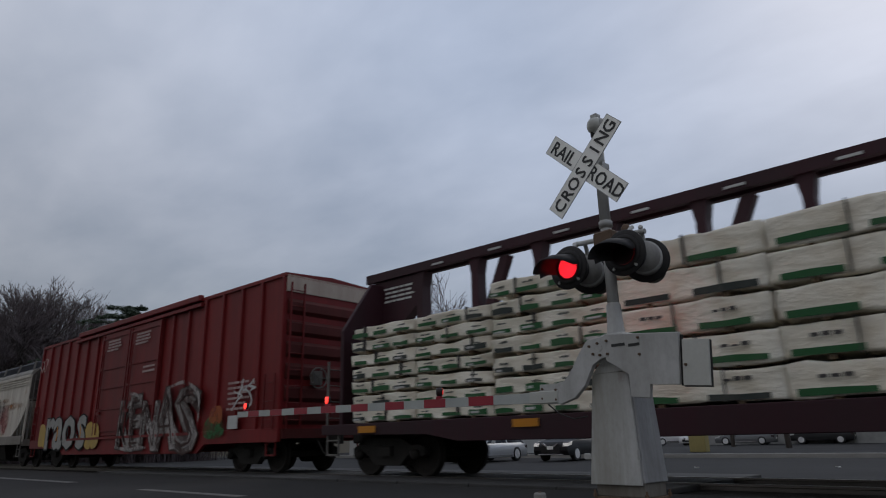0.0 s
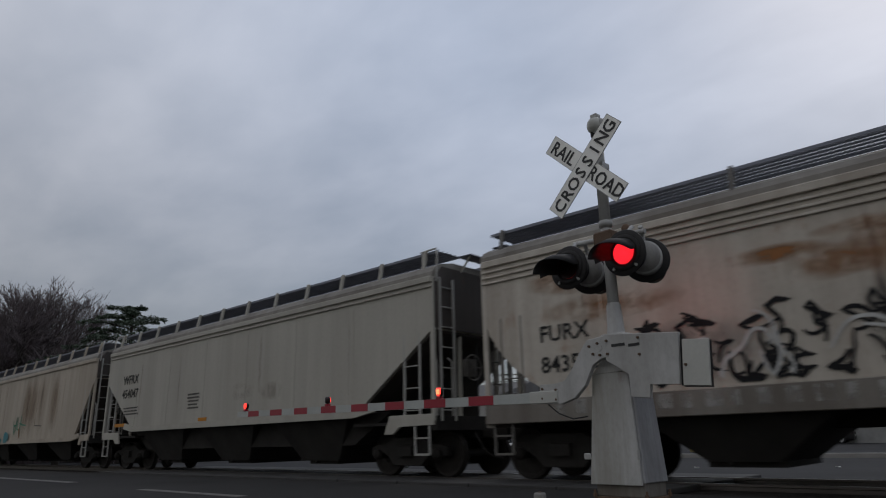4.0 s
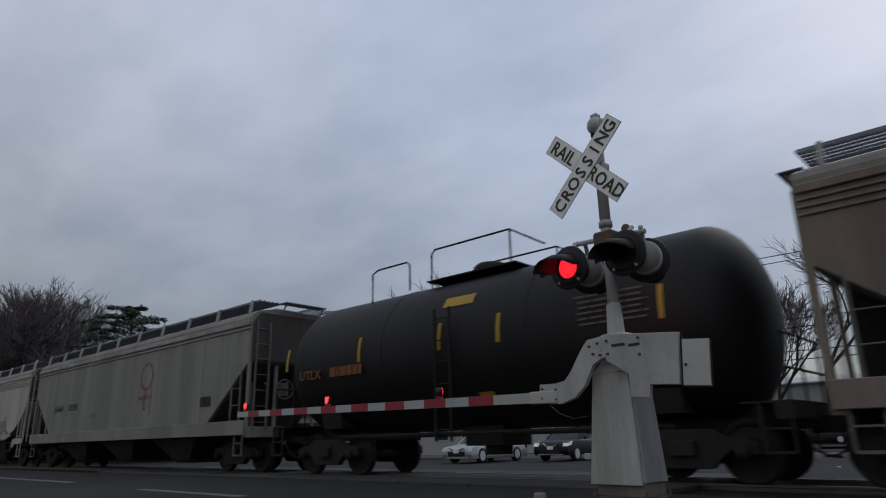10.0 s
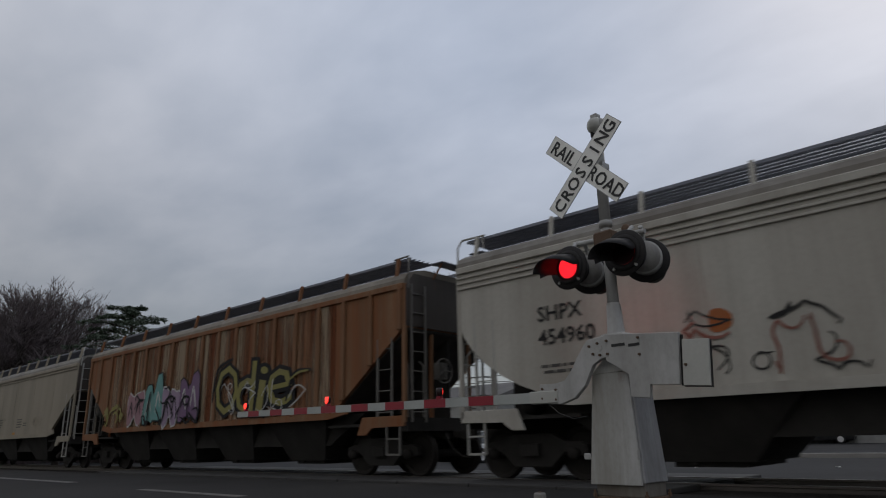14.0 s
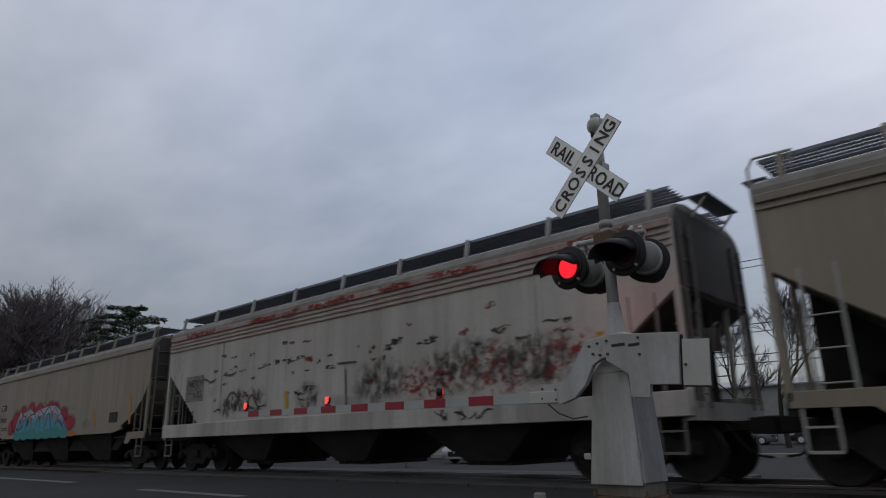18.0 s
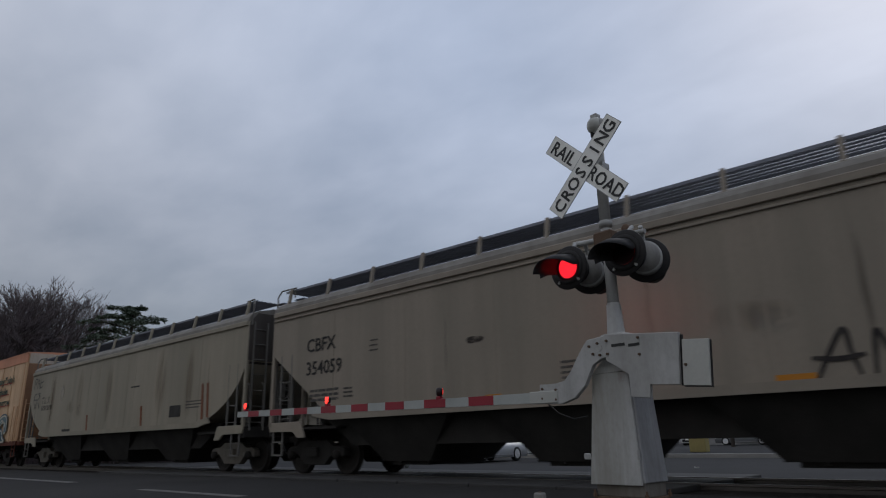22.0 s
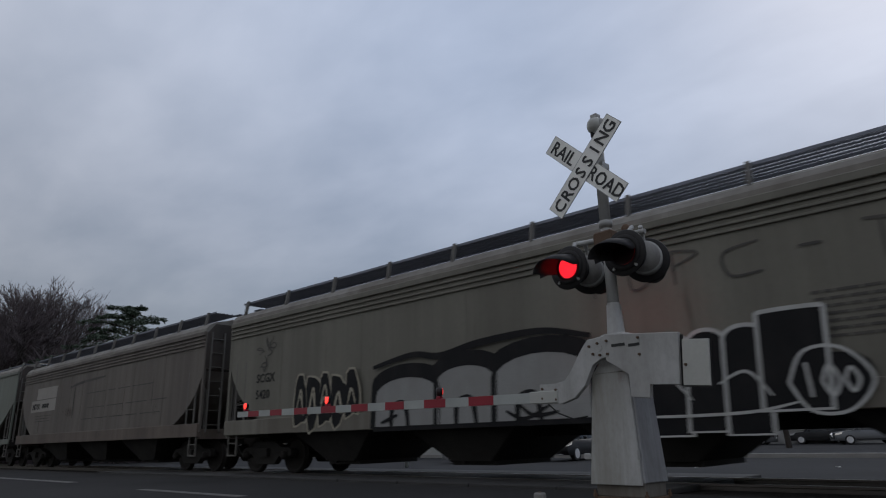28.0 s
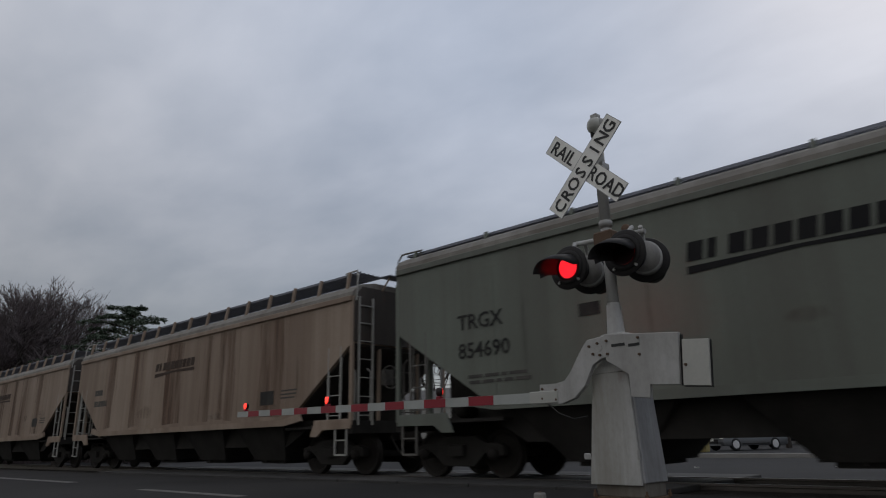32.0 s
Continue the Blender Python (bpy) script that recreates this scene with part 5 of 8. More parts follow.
    CR = spray("cream_graffiti", (0.58, 0.55, 0.45), 0.5, 0.2)
    TEAL = spray("teal_graffiti", (0.1, 0.2, 0.23), 0.5, 0.2)
    patch(car, -10.1, 1.06, 1.7, 1.12, spray("buff_white_patch", (0.62, 0.56, 0.46)), 3, y + 0.004)
    rng = random.Random(17)
    HAZE = stain("blue_overspray", (0.2, 0.36, 0.44), 0.75, 33, (1.4, 1.4, 0.9), 0.25, 0.55)
    shape(car, [(-8.5, 1.1), (-8.55, 2.4), (-7.6, 2.25), (-6.6, 2.35), (-5.85, 2.55), (-5.0, 2.3), (-4.3, 2.4), (-3.55, 2.55), (-2.8, 2.4), (-2.5, 2.1), (-2.2, 1.2), (-5.0, 1.16)], HAZE, y - 0.003, "thin pale blue overspray")
    for k in range(44):
        xk = -8.4 + 6.0 * k / 43
        zt = 2.0 + 0.42 * math.sin(k * 1.3) * rng.uniform(0.3, 1.0) + 0.008 * k
        z0 = 1.16 + rng.uniform(0, 0.6)
        strokes(car, [[(xk, z0), (xk + rng.uniform(-0.25, 0.25), 0.5 * (z0 + zt)), (xk + rng.uniform(-0.2, 0.3), zt)]], (LB, HAZE, TEAL, LB, NV)[k % 5] if k % 7 else CR, rng.uniform(0.06, 0.17), y - 0.004 - 0.0004 * k, "pale blue sprayed streak")
    strokes(car, [[(-8.2, 1.6), (-7.7, 2.2), (-7.4, 1.5)], [(-6.9, 1.2), (-6.6, 2.2), (-6.2, 1.5), (-5.9, 2.1)], [(-5.4, 1.2), (-5.2, 2.2), (-4.7, 1.9), (-5.0, 1.5)], [(-4.2, 2.3), (-4.3, 1.5), (-3.8, 1.3)], [(-3.4, 1.3), (-3.1, 2.4), (-2.6, 1.7)]], NV, 0.025, y - 0.026)
    STEEL = spray("steel_blue_graffiti", (0.05, 0.115, 0.16), 0.5, 0.2)
    GREYB = spray("grey_blue_graffiti", (0.13, 0.2, 0.23), 0.5, 0.3)
    FORMS = (
        ([(2.72, 1.14), (3.0, 1.45), (2.8, 1.9), (2.84, 2.42), (3.1, 2.64), (3.42, 2.66), (3.62, 2.42), (3.5, 1.8), (3.36, 1.5), (4.2, 1.14), (3.8, 1.14), (3.25, 1.4), (3.1, 1.14)], STEEL),
        ([(3.95, 1.14), (4.3, 1.75), (4.58, 2.4), (4.8, 2.62), (5.0, 2.5), (5.0, 2.2), (5.3, 1.7), (5.2, 1.16), (4.9, 1.2), (4.85, 1.7), (4.7, 2.1), (4.5, 1.6), (4.3, 1.14)], NV),
        ([(5.2, 1.75), (5.4, 2.2), (5.7, 2.52), (6.25, 2.58), (6.4, 2.48), (6.75, 2.62), (6.88, 2.32), (7.2, 2.2), (7.56, 2.02), (7.4, 1.7), (7.0, 1.5), (6.7, 1.9), (6.4, 2.15), (6.1, 2.2), (5.9, 1.9), (5.75, 1.6), (5.5, 1.5)], STEEL),
        ([(5.9, 1.5), (6.2, 1.85), (6.5, 1.9), (6.75, 1.5), (7.3, 1.4), (7.72, 1.14), (7.1, 1.16), (6.6, 1.3), (6.2, 1.16), (5.8, 1.16)], GREYB),
        ([(7.62, 1.7), (7.78, 2.08), (8.3, 2.24), (8.58, 2.1), (8.8, 2.16), (9.3, 2.3), (9.75, 2.3), (10.0, 2.16), (10.1, 1.8), (10.06, 1.54), (9.8, 1.56), (9.8, 1.9), (9.55, 2.02), (9.2, 1.9), (8.9, 1.62), (8.5, 1.7), (8.3, 1.95), (8.0, 1.9), (7.9, 1.6)], GREYB),
        ([(7.75, 1.6), (8.1, 1.5), (8.5, 1.55), (8.85, 1.4), (8.82, 1.16), (8.4, 1.14), (8.0, 1.2), (7.8, 1.35)], NV),
        ([(8.95, 1.5), (9.3, 1.65), (9.6, 1.55), (9.75, 1.3), (10.05, 1.14), (9.5, 1.14), (9.25, 1.3), (9.05, 1.14)], STEEL))
    for k, (pts, fill) in enumerate(FORMS):
        yk = y - 0.006 - 0.006 * k
        ring = pts + pts[:1]
        strokes(car, [[(px + 0.02, pz + 0.05) for px, pz in ring]], NV, 0.06, yk, "dark sprayed outline", taper=False)
        shape(car, pts, fill, yk - 0.002)
        strokes(car, [ring], CR, 0.04, yk - 0.004, "cream sprayed outline", taper=False)
    strokes(car, [[(5.5, 1.8), (5.9, 2.05), (6.2, 1.95)], [(6.9, 1.6), (7.1, 1.9), (7.0, 2.15)], [(8.0, 1.75), (8.25, 1.65), (8.6, 1.85)], [(3.0, 2.3), (3.2, 2.45), (3.35, 2.3)], [(9.0, 1.9), (9.4, 2.1), (9.7, 2.05)]], CR, 0.03, y - 0.06)
    strokes(car, [[(3.0, 2.35), (3.1, 1.9), (3.2, 1.6)], [(5.6, 2.3), (6.0, 2.42), (6.4, 2.3)], [(7.9, 1.95), (8.2, 2.08), (8.5, 1.95)]], TEAL, 0.1, y - 0.056)
    strokes(car, [[(2.2, 1.9), (2.35, 2.2), (2.5, 1.95), (2.3, 1.8), (2.6, 1.7)], [(2.25, 1.6), (2.45, 1.75), (2.6, 1.55)]], NV, 0.03, y - 0.006)
    for x in (1.7, 5.0, 8.4):
        bm = bmesh.new(); bx(bm, x, x + 0.1, y - 0.004, y + 0.004, 1.18, 1.55)
        part("reflector", bm, ORANGE, car, "orange reflective stripe")
    return car


# ---- the string of cars ----
lumber_car(-12.7, 8.4)
boxcar(-33.05, -14.45)

# white hopper with rust stains, black tag and red paint
c, L = hopper(-50.5, -34.2, weathered("rust_stained_white_paint", (0.68, 0.64, 0.56), (0.27, 0.2, 0.15), 0.4, 0.3, 0.25, 0.6, 21, (0.3, 0.13, 0.05)), "white covered hopper with rust stains and red graffiti", 3, True, arc=True, sill_mat=weathered("grey_stained_sill", (0.27, 0.25, 0.22), seed=22), post_n=8)
marks(c, L, "FURX", "843583", 0.4, 1.25, 2.35)
REDF, GRYF, BRNF = stain("red_graffiti_fade", (0.36, 0.06, 0.06), 0.85, 3, (0.8, 0.8, 1.6), 0.25, 0.6, True), stain("grey_smudge", (0.17, 0.17, 0.165), 0.7, 5, (2.4, 2.4, 0.6), 0.36, 0.64, True), stain("brown_smudge", (0.36, 0.16, 0.06), 0.85, 6, (1.6, 1.6, 2.4), 0.36, 0.64, True)
PALEF = stain("pale_smear", (0.55, 0.55, 0.5), 0.6, 8, (2.2, 2.2, 0.5), 0.4, 0.66, True)
rng = random.Random(12)
for i, (x, z, w, h, mat) in enumerate(((0.1, 1.25, 3.0, 1.25, REDF), (1.5, 1.2, 3.6, 1.2, REDF), (-0.4, 1.4, 1.6, 1.9, GRYF), (0.9, 1.9, 1.8, 1.4, GRYF), (3.2, 1.8, 2.4, 1.3, GRYF), (-1.9, 1.2, 1.4, 1.8, GRYF), (-1.2, 1.2, 1.2, 1.6, PALEF), (2.2, 2.1, 2.6, 1.0, PALEF), (4.4, 1.4, 1.5, 1.5, REDF))):
    patch(c, x, z, w, h, mat, 8 + i, -HALF_W - 0.005 - 0.0007 * i, "graffiti", "faded red and grey overspray")
for i in range(16):
    w = rng.uniform(1.2, 3.4)
    patch(c, rng.uniform(-7.6, 5.2), rng.uniform(2.4, 3.35), w, rng.uniform(0.25, 0.6), BRNF, 30 + i, -HALF_W - 0.004 - 0.0001 * i, "rust_stain", "brown rust stain under the roof edge")
scrawl(c, BLK, -5.3, 1.45, 2.4, 1.1, 18, 0.032, 41)
scrawl(c, WHT, -5.2, 1.5, 3.6, 0.9, 8, 0.03, 47, y=-HALF_W - 0.024)
scrawl(c, BLK, -3.4, 1.45, 2.0, 1.1, 14, 0.032, 44)
patch(c, -5.3, 1.45, 2.2, 1.0, GRYF, 71, -HALF_W - 0.009, "graffiti", "grey overspray behind the tag")
scrawl(c, GRYF, -1.4, 1.5, 2.6, 1.0, 6, 0.09, 45)
scrawl(c, REDF, 0.2, 1.5, 5.2, 0.9, 8, 0.1, 46, y=-HALF_W - 0.022)
for k in range(14):
    bm = bmesh.new(); xx = -6.6 + 0.36 * k; bx(bm, xx, xx + rng.uniform(0.12, 0.3), -HALF_W - 0.07, -HALF_W - 0.064, 1.1, 1.32)
    part("graffiti", bm, stain("pale_sill_graffiti", (0.5, 0.49, 0.46), 0.7, 40 + k, (5, 5, 3), 0.35, 0.55), c, "pale worn graffiti on the sill")
for k in range(5):
    patch(c, rng.uniform(-2.0, 1.4), 1.5, rng.uniform(0.5, 1.0), rng.uniform(0.9, 1.3), GRYF, 70 + k, -HALF_W - 0.0045 - 0.0003 * k, "graffiti", "faded grey overspray")

# clean cream hopper
c, L = hopper(-68.1, -51.85, weathered("clean_cream_paint", (0.5, 0.48, 0.42), (0.3, 0.27, 0.23), 0.3, 0.15, 0, 0.5, 23), "clean cream covered hopper with black stencils", 3, False, ribs=1, ladder=LADDER_W, post_n=12, low=1.34)
marks(c, L, "WFRX", "454047", 0.42, 1.33, 2.85, gap=0.48)
bars(c, -6.6, 2.0, 1.2, 3, INK_FADE, 3, 0.05)
bars(c, -2.05, 2.2, 0.7, 5, INK_FADE, 4, 0.05, 0.05)
reflector(c, -7.14, 1.42, 0.9, 0.11)
reflector(c, -1.3, 1.42, 0.48, 0.1)

# long cream hopper, brown streaks and blue graffiti
c, L = hopper(-88.2, -69.4, weathered("streaked_cream_paint", (0.54, 0.48, 0.395), (0.22, 0.16, 0.115), 0.3, 0.25, 0, 0.55, 24), "long cream covered hopper with brown streaks and blue graffiti", 4, False, cut=1.5, zk=3.3, ribs=0, ladder=LADDER_W, post_n=13)
BRB = stain("brown_bands", (0.26, 0.155, 0.085), 0.55, 21, (1.3, 1.3, 0.25), 0.35, 0.65, True)
for k, (x, w) in enumerate(((-2.6, 0.3), (1.7, 0.5), (2.6, 0.8), (3.7, 0.5), (5.4, 0.6))):
    bm = bmesh.new(); ribbon(bm, [(x + 0.05 * math.sin(q * 1.7 + k), 3.9 - 2.6 * q / 6) for q in range(7)], w, -HALF_W - 0.0045 - 0.0002 * k, False)
    part("run_off_stain", bm, BRB, c, "wide brown run-off stain")
marks(c, L, "SAMX", "11272", 0.33, 1.2, 2.28, gap=0.38)
TEALG, GRN = spray("teal_side_graffiti", (0.06, 0.26, 0.3)), spray("sea_green_graffiti", (0.1, 0.3, 0.2), 0.6, 0.5)
DBLUE = spray("deep_blue_graffiti", (0.022, 0.06, 0.17), 0.5, 0.15)
strokes(c, [[(-3.62, 2.22), (-3.95, 2.05), (-4.3, 1.78), (-4.22, 1.55), (-4.0, 1.38)], [(-3.66, 2.2), (-3.72, 1.85), (-3.86, 1.64), (-3.48, 1.56)], [(-3.3, 1.98), (-3.32, 1.7), (-3.36, 1.36)], [(-3.2, 2.06), (-2.75, 2.06), (-2.15, 2.18)], [(-3.02, 2.02), (-2.82, 1.78), (-2.5, 1.62)], [(-2.3, 2.1), (-2.58, 1.75), (-2.72, 1.36)]], DBLUE, 0.105, -HALF_W - 0.02, "deep blue sprayed letter stroke", taper=False)
patch(c, -3.5, 2.0, 0.48, 0.36, DBLUE, 3, -HALF_W - 0.024, "graffiti", "deep blue sprayed dot")
strokes(c, [[(-4.35, 1.5), (-4.0, 1.28), (-3.5, 1.4)], [(-3.1, 1.6), (-2.8, 1.45), (-2.4, 1.5)], [(-2.3, 1.9), (-2.0, 1.5), (-1.8, 1.35)]], TEALG, 0.06, -HALF_W - 0.016)
for k, (x, w, h) in enumerate(((-4.1, 0.9, 0.22), (-3.3, 0.8, 0.16), (-2.7, 1.1, 0.2), (-1.8, 0.8, 0.24), (-0.75, 0.7, 0.5))):
    patch(c, x, 1.06, w, h, TEALG, 4 + k, -HALF_W - 0.05 - 0.001 * k, "graffiti", "teal paint along the sill")
strokes(c, [[(-5.7, 2.12), (-5.58, 1.85), (-5.42, 1.55)], [(-5.28, 2.18), (-5.5, 1.8), (-5.15, 1.5)], [(-5.4, 2.2), (-5.0, 2.16)], [(-5.14, 2.15), (-5.1, 1.55)], [(-4.94, 2.2), (-5.0, 1.9), (-4.95, 1.58)], [(-4.85, 1.8), (-4.6, 1.72)]], GRN, 0.034, -HALF_W - 0.018)
strokes(c, [[(0.35, 2.05), (0.45, 1.75), (0.6, 1.4)], [(0.78, 2.2), (0.72, 1.5)], [(0.45, 1.8), (0.85, 1.84)], [(0.98, 2.2), (0.95, 1.7), (1.2, 1.62)], [(1.38, 2.25), (1.32, 1.65)], [(1.2, 1.92), (1.6, 1.84), (2.15, 1.78)]], GRN, 0.04, -HALF_W - 0.018)
strokes(c, [[(1.22, 1.7), (1.3, 1.5), (1.36, 1.25)], [(-4.55, 1.72), (-4.5, 1.45)]], spray("rust_orange_bar", (0.3, 0.13, 0.04)), 0.055, -HALF_W - 0.019)
strokes(c, [[(3.2, 1.75), (4.2, 1.7)], [(-7.2, 2.1), (-7.0, 2.3), (-6.8, 2.1), (-7.0, 1.9), (-6.7, 1.8)], [(-7.1, 2.0), (-6.9, 1.7), (-6.6, 2.0)]], INK_FADE, 0.02)
scrawl(c, INK_FADE, -7.0, 1.6, 0.9, 0.6, 4, 0.03, 25)
bars(c, -6.2, 2.0, 0.3, 4, INK_FADE, 3, 0.03, 0.06)

# long brown-grey hopper
c, L = hopper(-109.0, -89.28, weathered("brown_grey_paint", (0.3, 0.245, 0.195), (0.12, 0.085, 0.075), 0.65, 0.45, 0.05, 0.6, 26), "long brown-grey covered hopper streaked with dirt", 4, True, cut=2.4, sill_mat=weathered("pinkish_sill", (0.3, 0.25, 0.215), seed=27), post_n=11)
marks(c, L, "CRDX", "15077", 0.34, 1.3, 2.3, INK, gap=0.46)
bars(c, -3.3, 2.4, 0.4, 4, INK_FADE, 5, 0.04, 0.07)
patch(c, -5.5, 2.3, 0.5, 0.55, stain("pale_scuff", (0.5, 0.47, 0.42), 0.6, 15, (3, 3, 3), 0.3, 0.6, True), 3)
for x in (-4.6, 3.2, 4.4):
    patch(c, x, 1.45, 0.35, 1.0, stain("rust_run", (0.2, 0.09, 0.05), 0.8, 16, (4, 4, 0.8), 0.3, 0.6, True), int(x * 3) + 90)

tank_car(-121.4, -109.9)

# grey hopper with a faded red sign
c, L = hopper(-139.92, -122.9, weathered("dull_grey_paint", (0.32, 0.315, 0.28), (0.15, 0.14, 0.125), 0.45, 0.3, 0, 0.6, 28), "dull grey covered hopper with a faded red sprayed sign", 3, True, ribs=1, post_n=10, topline=weathered("pale_grey_trim", (0.46, 0.45, 0.42), seed=29))
lettering("ADMX", 0.32, INK_FADE, c, -6.1, SIDE, 2.2, bold=0.006, space=1.2)
lettering("52293", 0.32, INK, c, -4.55, SIDE, 2.2, bold=0.006, space=1.2)
PINK = spray("faded_red_spray", (0.32, 0.13, 0.1), 0.6, 0.5)
bm = bmesh.new()
ribbon(bm, [(2.3 + 0.42 * math.sin(a * 0.42), 3.0 + 0.42 * math.cos(a * 0.42)) for a in range(16)], 0.05, -HALF_W - 0.012, False)
ribbon(bm, [(2.3, 2.6), (2.3, 1.9)], 0.12, -HALF_W - 0.013, False)
ribbon(bm, [(1.85, 2.3), (2.75, 2.32)], 0.06, -HALF_W - 0.014, False)
part("graffiti", bm, stain("thin_red_spray", (0.36, 0.12, 0.1), 0.6, 9, (3, 3, 3), 0.3, 0.6), c, "faded red sprayed sign")
bm = bmesh.new(); bx(bm, 6.0, 6.6, SIDE - 0.004, SIDE + 0.004, 1.82, 2.1)
part("placard", bm, INK, c, "small dark placard")

# white hopper with red and grey line graffiti
c, L = hopper(-158.1, -141.16, weathered("off_white_paint", (0.55, 0.53, 0.47), (0.26, 0.22, 0.18), 0.38, 0.2, 0, 0.55, 30), "off-white covered hopper with thin red and grey graffiti", 3, False, arc=True, ladder=LADDER_W, post_n=10, low=1.34)
marks(c, L, "SHPX", "454960", 0.38, 1.87, 2.72, gap=0.42)
bars(c, -6.6, 1.9, 1.1, 2, INK_FADE, 3)
bars(c, -0.4, 2.5, 2.2, 1, PINK, 4, 0.08)
bars(c, 0.0, 2.1, 1.1, 5, INK_FADE, 4, 0.04, 0.06)
scrawl(c, INK, -5.4, 1.5, 3.7, 1.0, 8, 0.022, 33)
scrawl(c, PINK, -5.3, 1.5, 3.7, 1.0, 5, 0.03, 34, y=-HALF_W - 0.02)
scrawl(c, INK, 0.9, 1.5, 4.4, 1.2, 10, 0.026, 35)
scrawl(c, PINK, 1.1, 1.5, 4.4, 1.2, 7, 0.04, 36, y=-HALF_W - 0.02)
scrawl(c, GRN, 1.2, 1.5, 1.6, 0.7, 4, 0.05, 37, y=-HALF_W - 0.016)
patch(c, -3.6, 2.15, 0.35, 0.35, spray("orange_dab", (0.45, 0.14, 0.04)), 7)
reflector(c, 5.2, 1.2, 1.0, 0.1)

# rust-orange ribbed hopper
c, L = hopper(-176.9, -159.65, weathered("rust_orange_paint", (0.29, 0.175, 0.1), (0.19, 0.075, 0.032), 0.75, 0.45, 0.98, 0.75, 38, (0.25, 0.085, 0.03), (2.0, 2.0, 0.16)), "rust-orange covered hopper with ribbed sides and graffiti", 4, False, ribs=0, posts=19, cut=2.4, zk=3.1, ladder=LADDER_D, roofmat=weathered("grey_rust_roof", (0.3, 0.27, 0.22), seed=39, rust=0.3), post_n=10, low=1.34)
def veil(c, x0, x1, z0, z1, mat, label, y=-HALF_W - 0.0045):
    """A thin sheet of run-off over a whole side."""
    bm = bmesh.new()
    bm.faces.new([bm.verts.new(p) for p in ((x0, y, z0), (x1, y, z0), (x1, y, z1), (x0, y, z1))])
    part("run_off_stain", bm, mat, c, label)


veil(c, -L / 2 + 2.3, L / 2 - 2.3, 1.4, 3.98, stain("rust_bands", (0.17, 0.05, 0.018), 0.9, 61, (3.2, 3.2, 0.14), 0.4, 0.58), "streaks of dark rust")
veil(c, -L / 2 + 2.3, L / 2 - 2.3, 1.4, 3.98, stain("pale_rust_bands", (0.42, 0.33, 0.23), 0.8, 67, (3.5, 3.5, 0.16), 0.44, 0.6), "pale worn streaks", -HALF_W - 0.0055)
TQ, VIO, OLV = spray("turquoise_graffiti", (0.16, 0.38, 0.36)), spray("violet_graffiti", (0.22, 0.13, 0.24)), spray("olive_gold_graffiti", (0.3, 0.27, 0.085))
LAV = spray("lavender_graffiti", (0.4, 0.3, 0.42), 0.6, 0.35, 2)
PNK = spray("pink_graffiti", (0.42, 0.24, 0.28), 0.6, 0.35, 3)
for i, (x, w, h, mat) in enumerate(((-4.8, 1.2, 1.15, PNK), (-3.5, 1.3, 1.45, TQ), (-2.2, 1.1, 1.2, LAV), (-1.1, 1.2, 1.45, VIO))):
    bubble(c, x, 1.38, w, h, 2, mat, (WHT, BLK)[i % 2], 42 + i, -HALF_W - 0.06 - 0.004 * i, 0.05, True, (BLK, WHT)[i % 2])
scrawl(c, BLK, -4.2, 1.4, 4.2, 1.3, 9, 0.035, 49, y=-HALF_W - 0.1)
scrawl(c, OLV, -6.9, 1.5, 1.8, 0.7, 6, 0.05, 50, y=-HALF_W - 0.066)
scrawl(c, WHT, 1.3, 1.55, 3.6, 1.0, 8, 0.018, 51, y=-HALF_W - 0.074)
for i, (ch, x0, x1, z0, z1, tl) in enumerate((("O", 0.98, 2.15, 1.6, 2.95, -6), ("d", 2.1, 3.0, 1.58, 2.95, -4), ("i", 3.1, 3.45, 1.55, 2.75, -10), ("e", 3.65, 4.75, 1.6, 2.55, 4))):
    fat_letter(c, ch, x0, x1, z0, z1, ((OLV, 0.0, -HALF_W - 0.069 - 0.001 * i), (BLK, 0.05, -HALF_W - 0.064 - 0.001 * i)), tl)
strokes(c, [[(4.5, 1.75), (4.8, 2.4), (5.5, 2.45)], [(0.9, 1.9), (1.1, 2.8), (1.9, 3.05)], [(2.2, 1.5), (3.4, 1.45), (4.6, 1.55)]], BLK, 0.05, -HALF_W - 0.08)
strokes(c, [[(4.65, 2.28), (5.0, 2.42), (5.4, 2.44)]], OLV, 0.028, -HALF_W - 0.084)

# tan hopper with large stencils
c, L = hopper(-195.1, -178.3, weathered("light_tan_paint", (0.365, 0.315, 0.245), (0.2, 0.185, 0.145), 0.32, 0.2, 0, 0.55, 43), "light tan covered hopper with large black stencils", 3, False, ribs=1, post_n=13, ladder=LADDER_W, low=1.34)
marks(c, L, "MWCX", "481639", 0.46, 1.55, 2.92, gap=0.56)
bars(c, -6.7, 1.9, 0.9, 2, INK_FADE, 3)
bars(c, -1.6, 2.1, 1.2, 4, INK_FADE, 5, 0.05, 0.06)
bars(c, 1.7, 2.05, 0.7, 4, INK_FADE, 6, 0.05, 0.06)
bars(c, 2.6, 1.87, 0.45, 2, INK_FADE, 7, 0.04, 0.06)
reflector(c, -3.98, 1.42, 0.38, 0.1)
reflector(c, 1.3, 1.42, 0.35, 0.1)

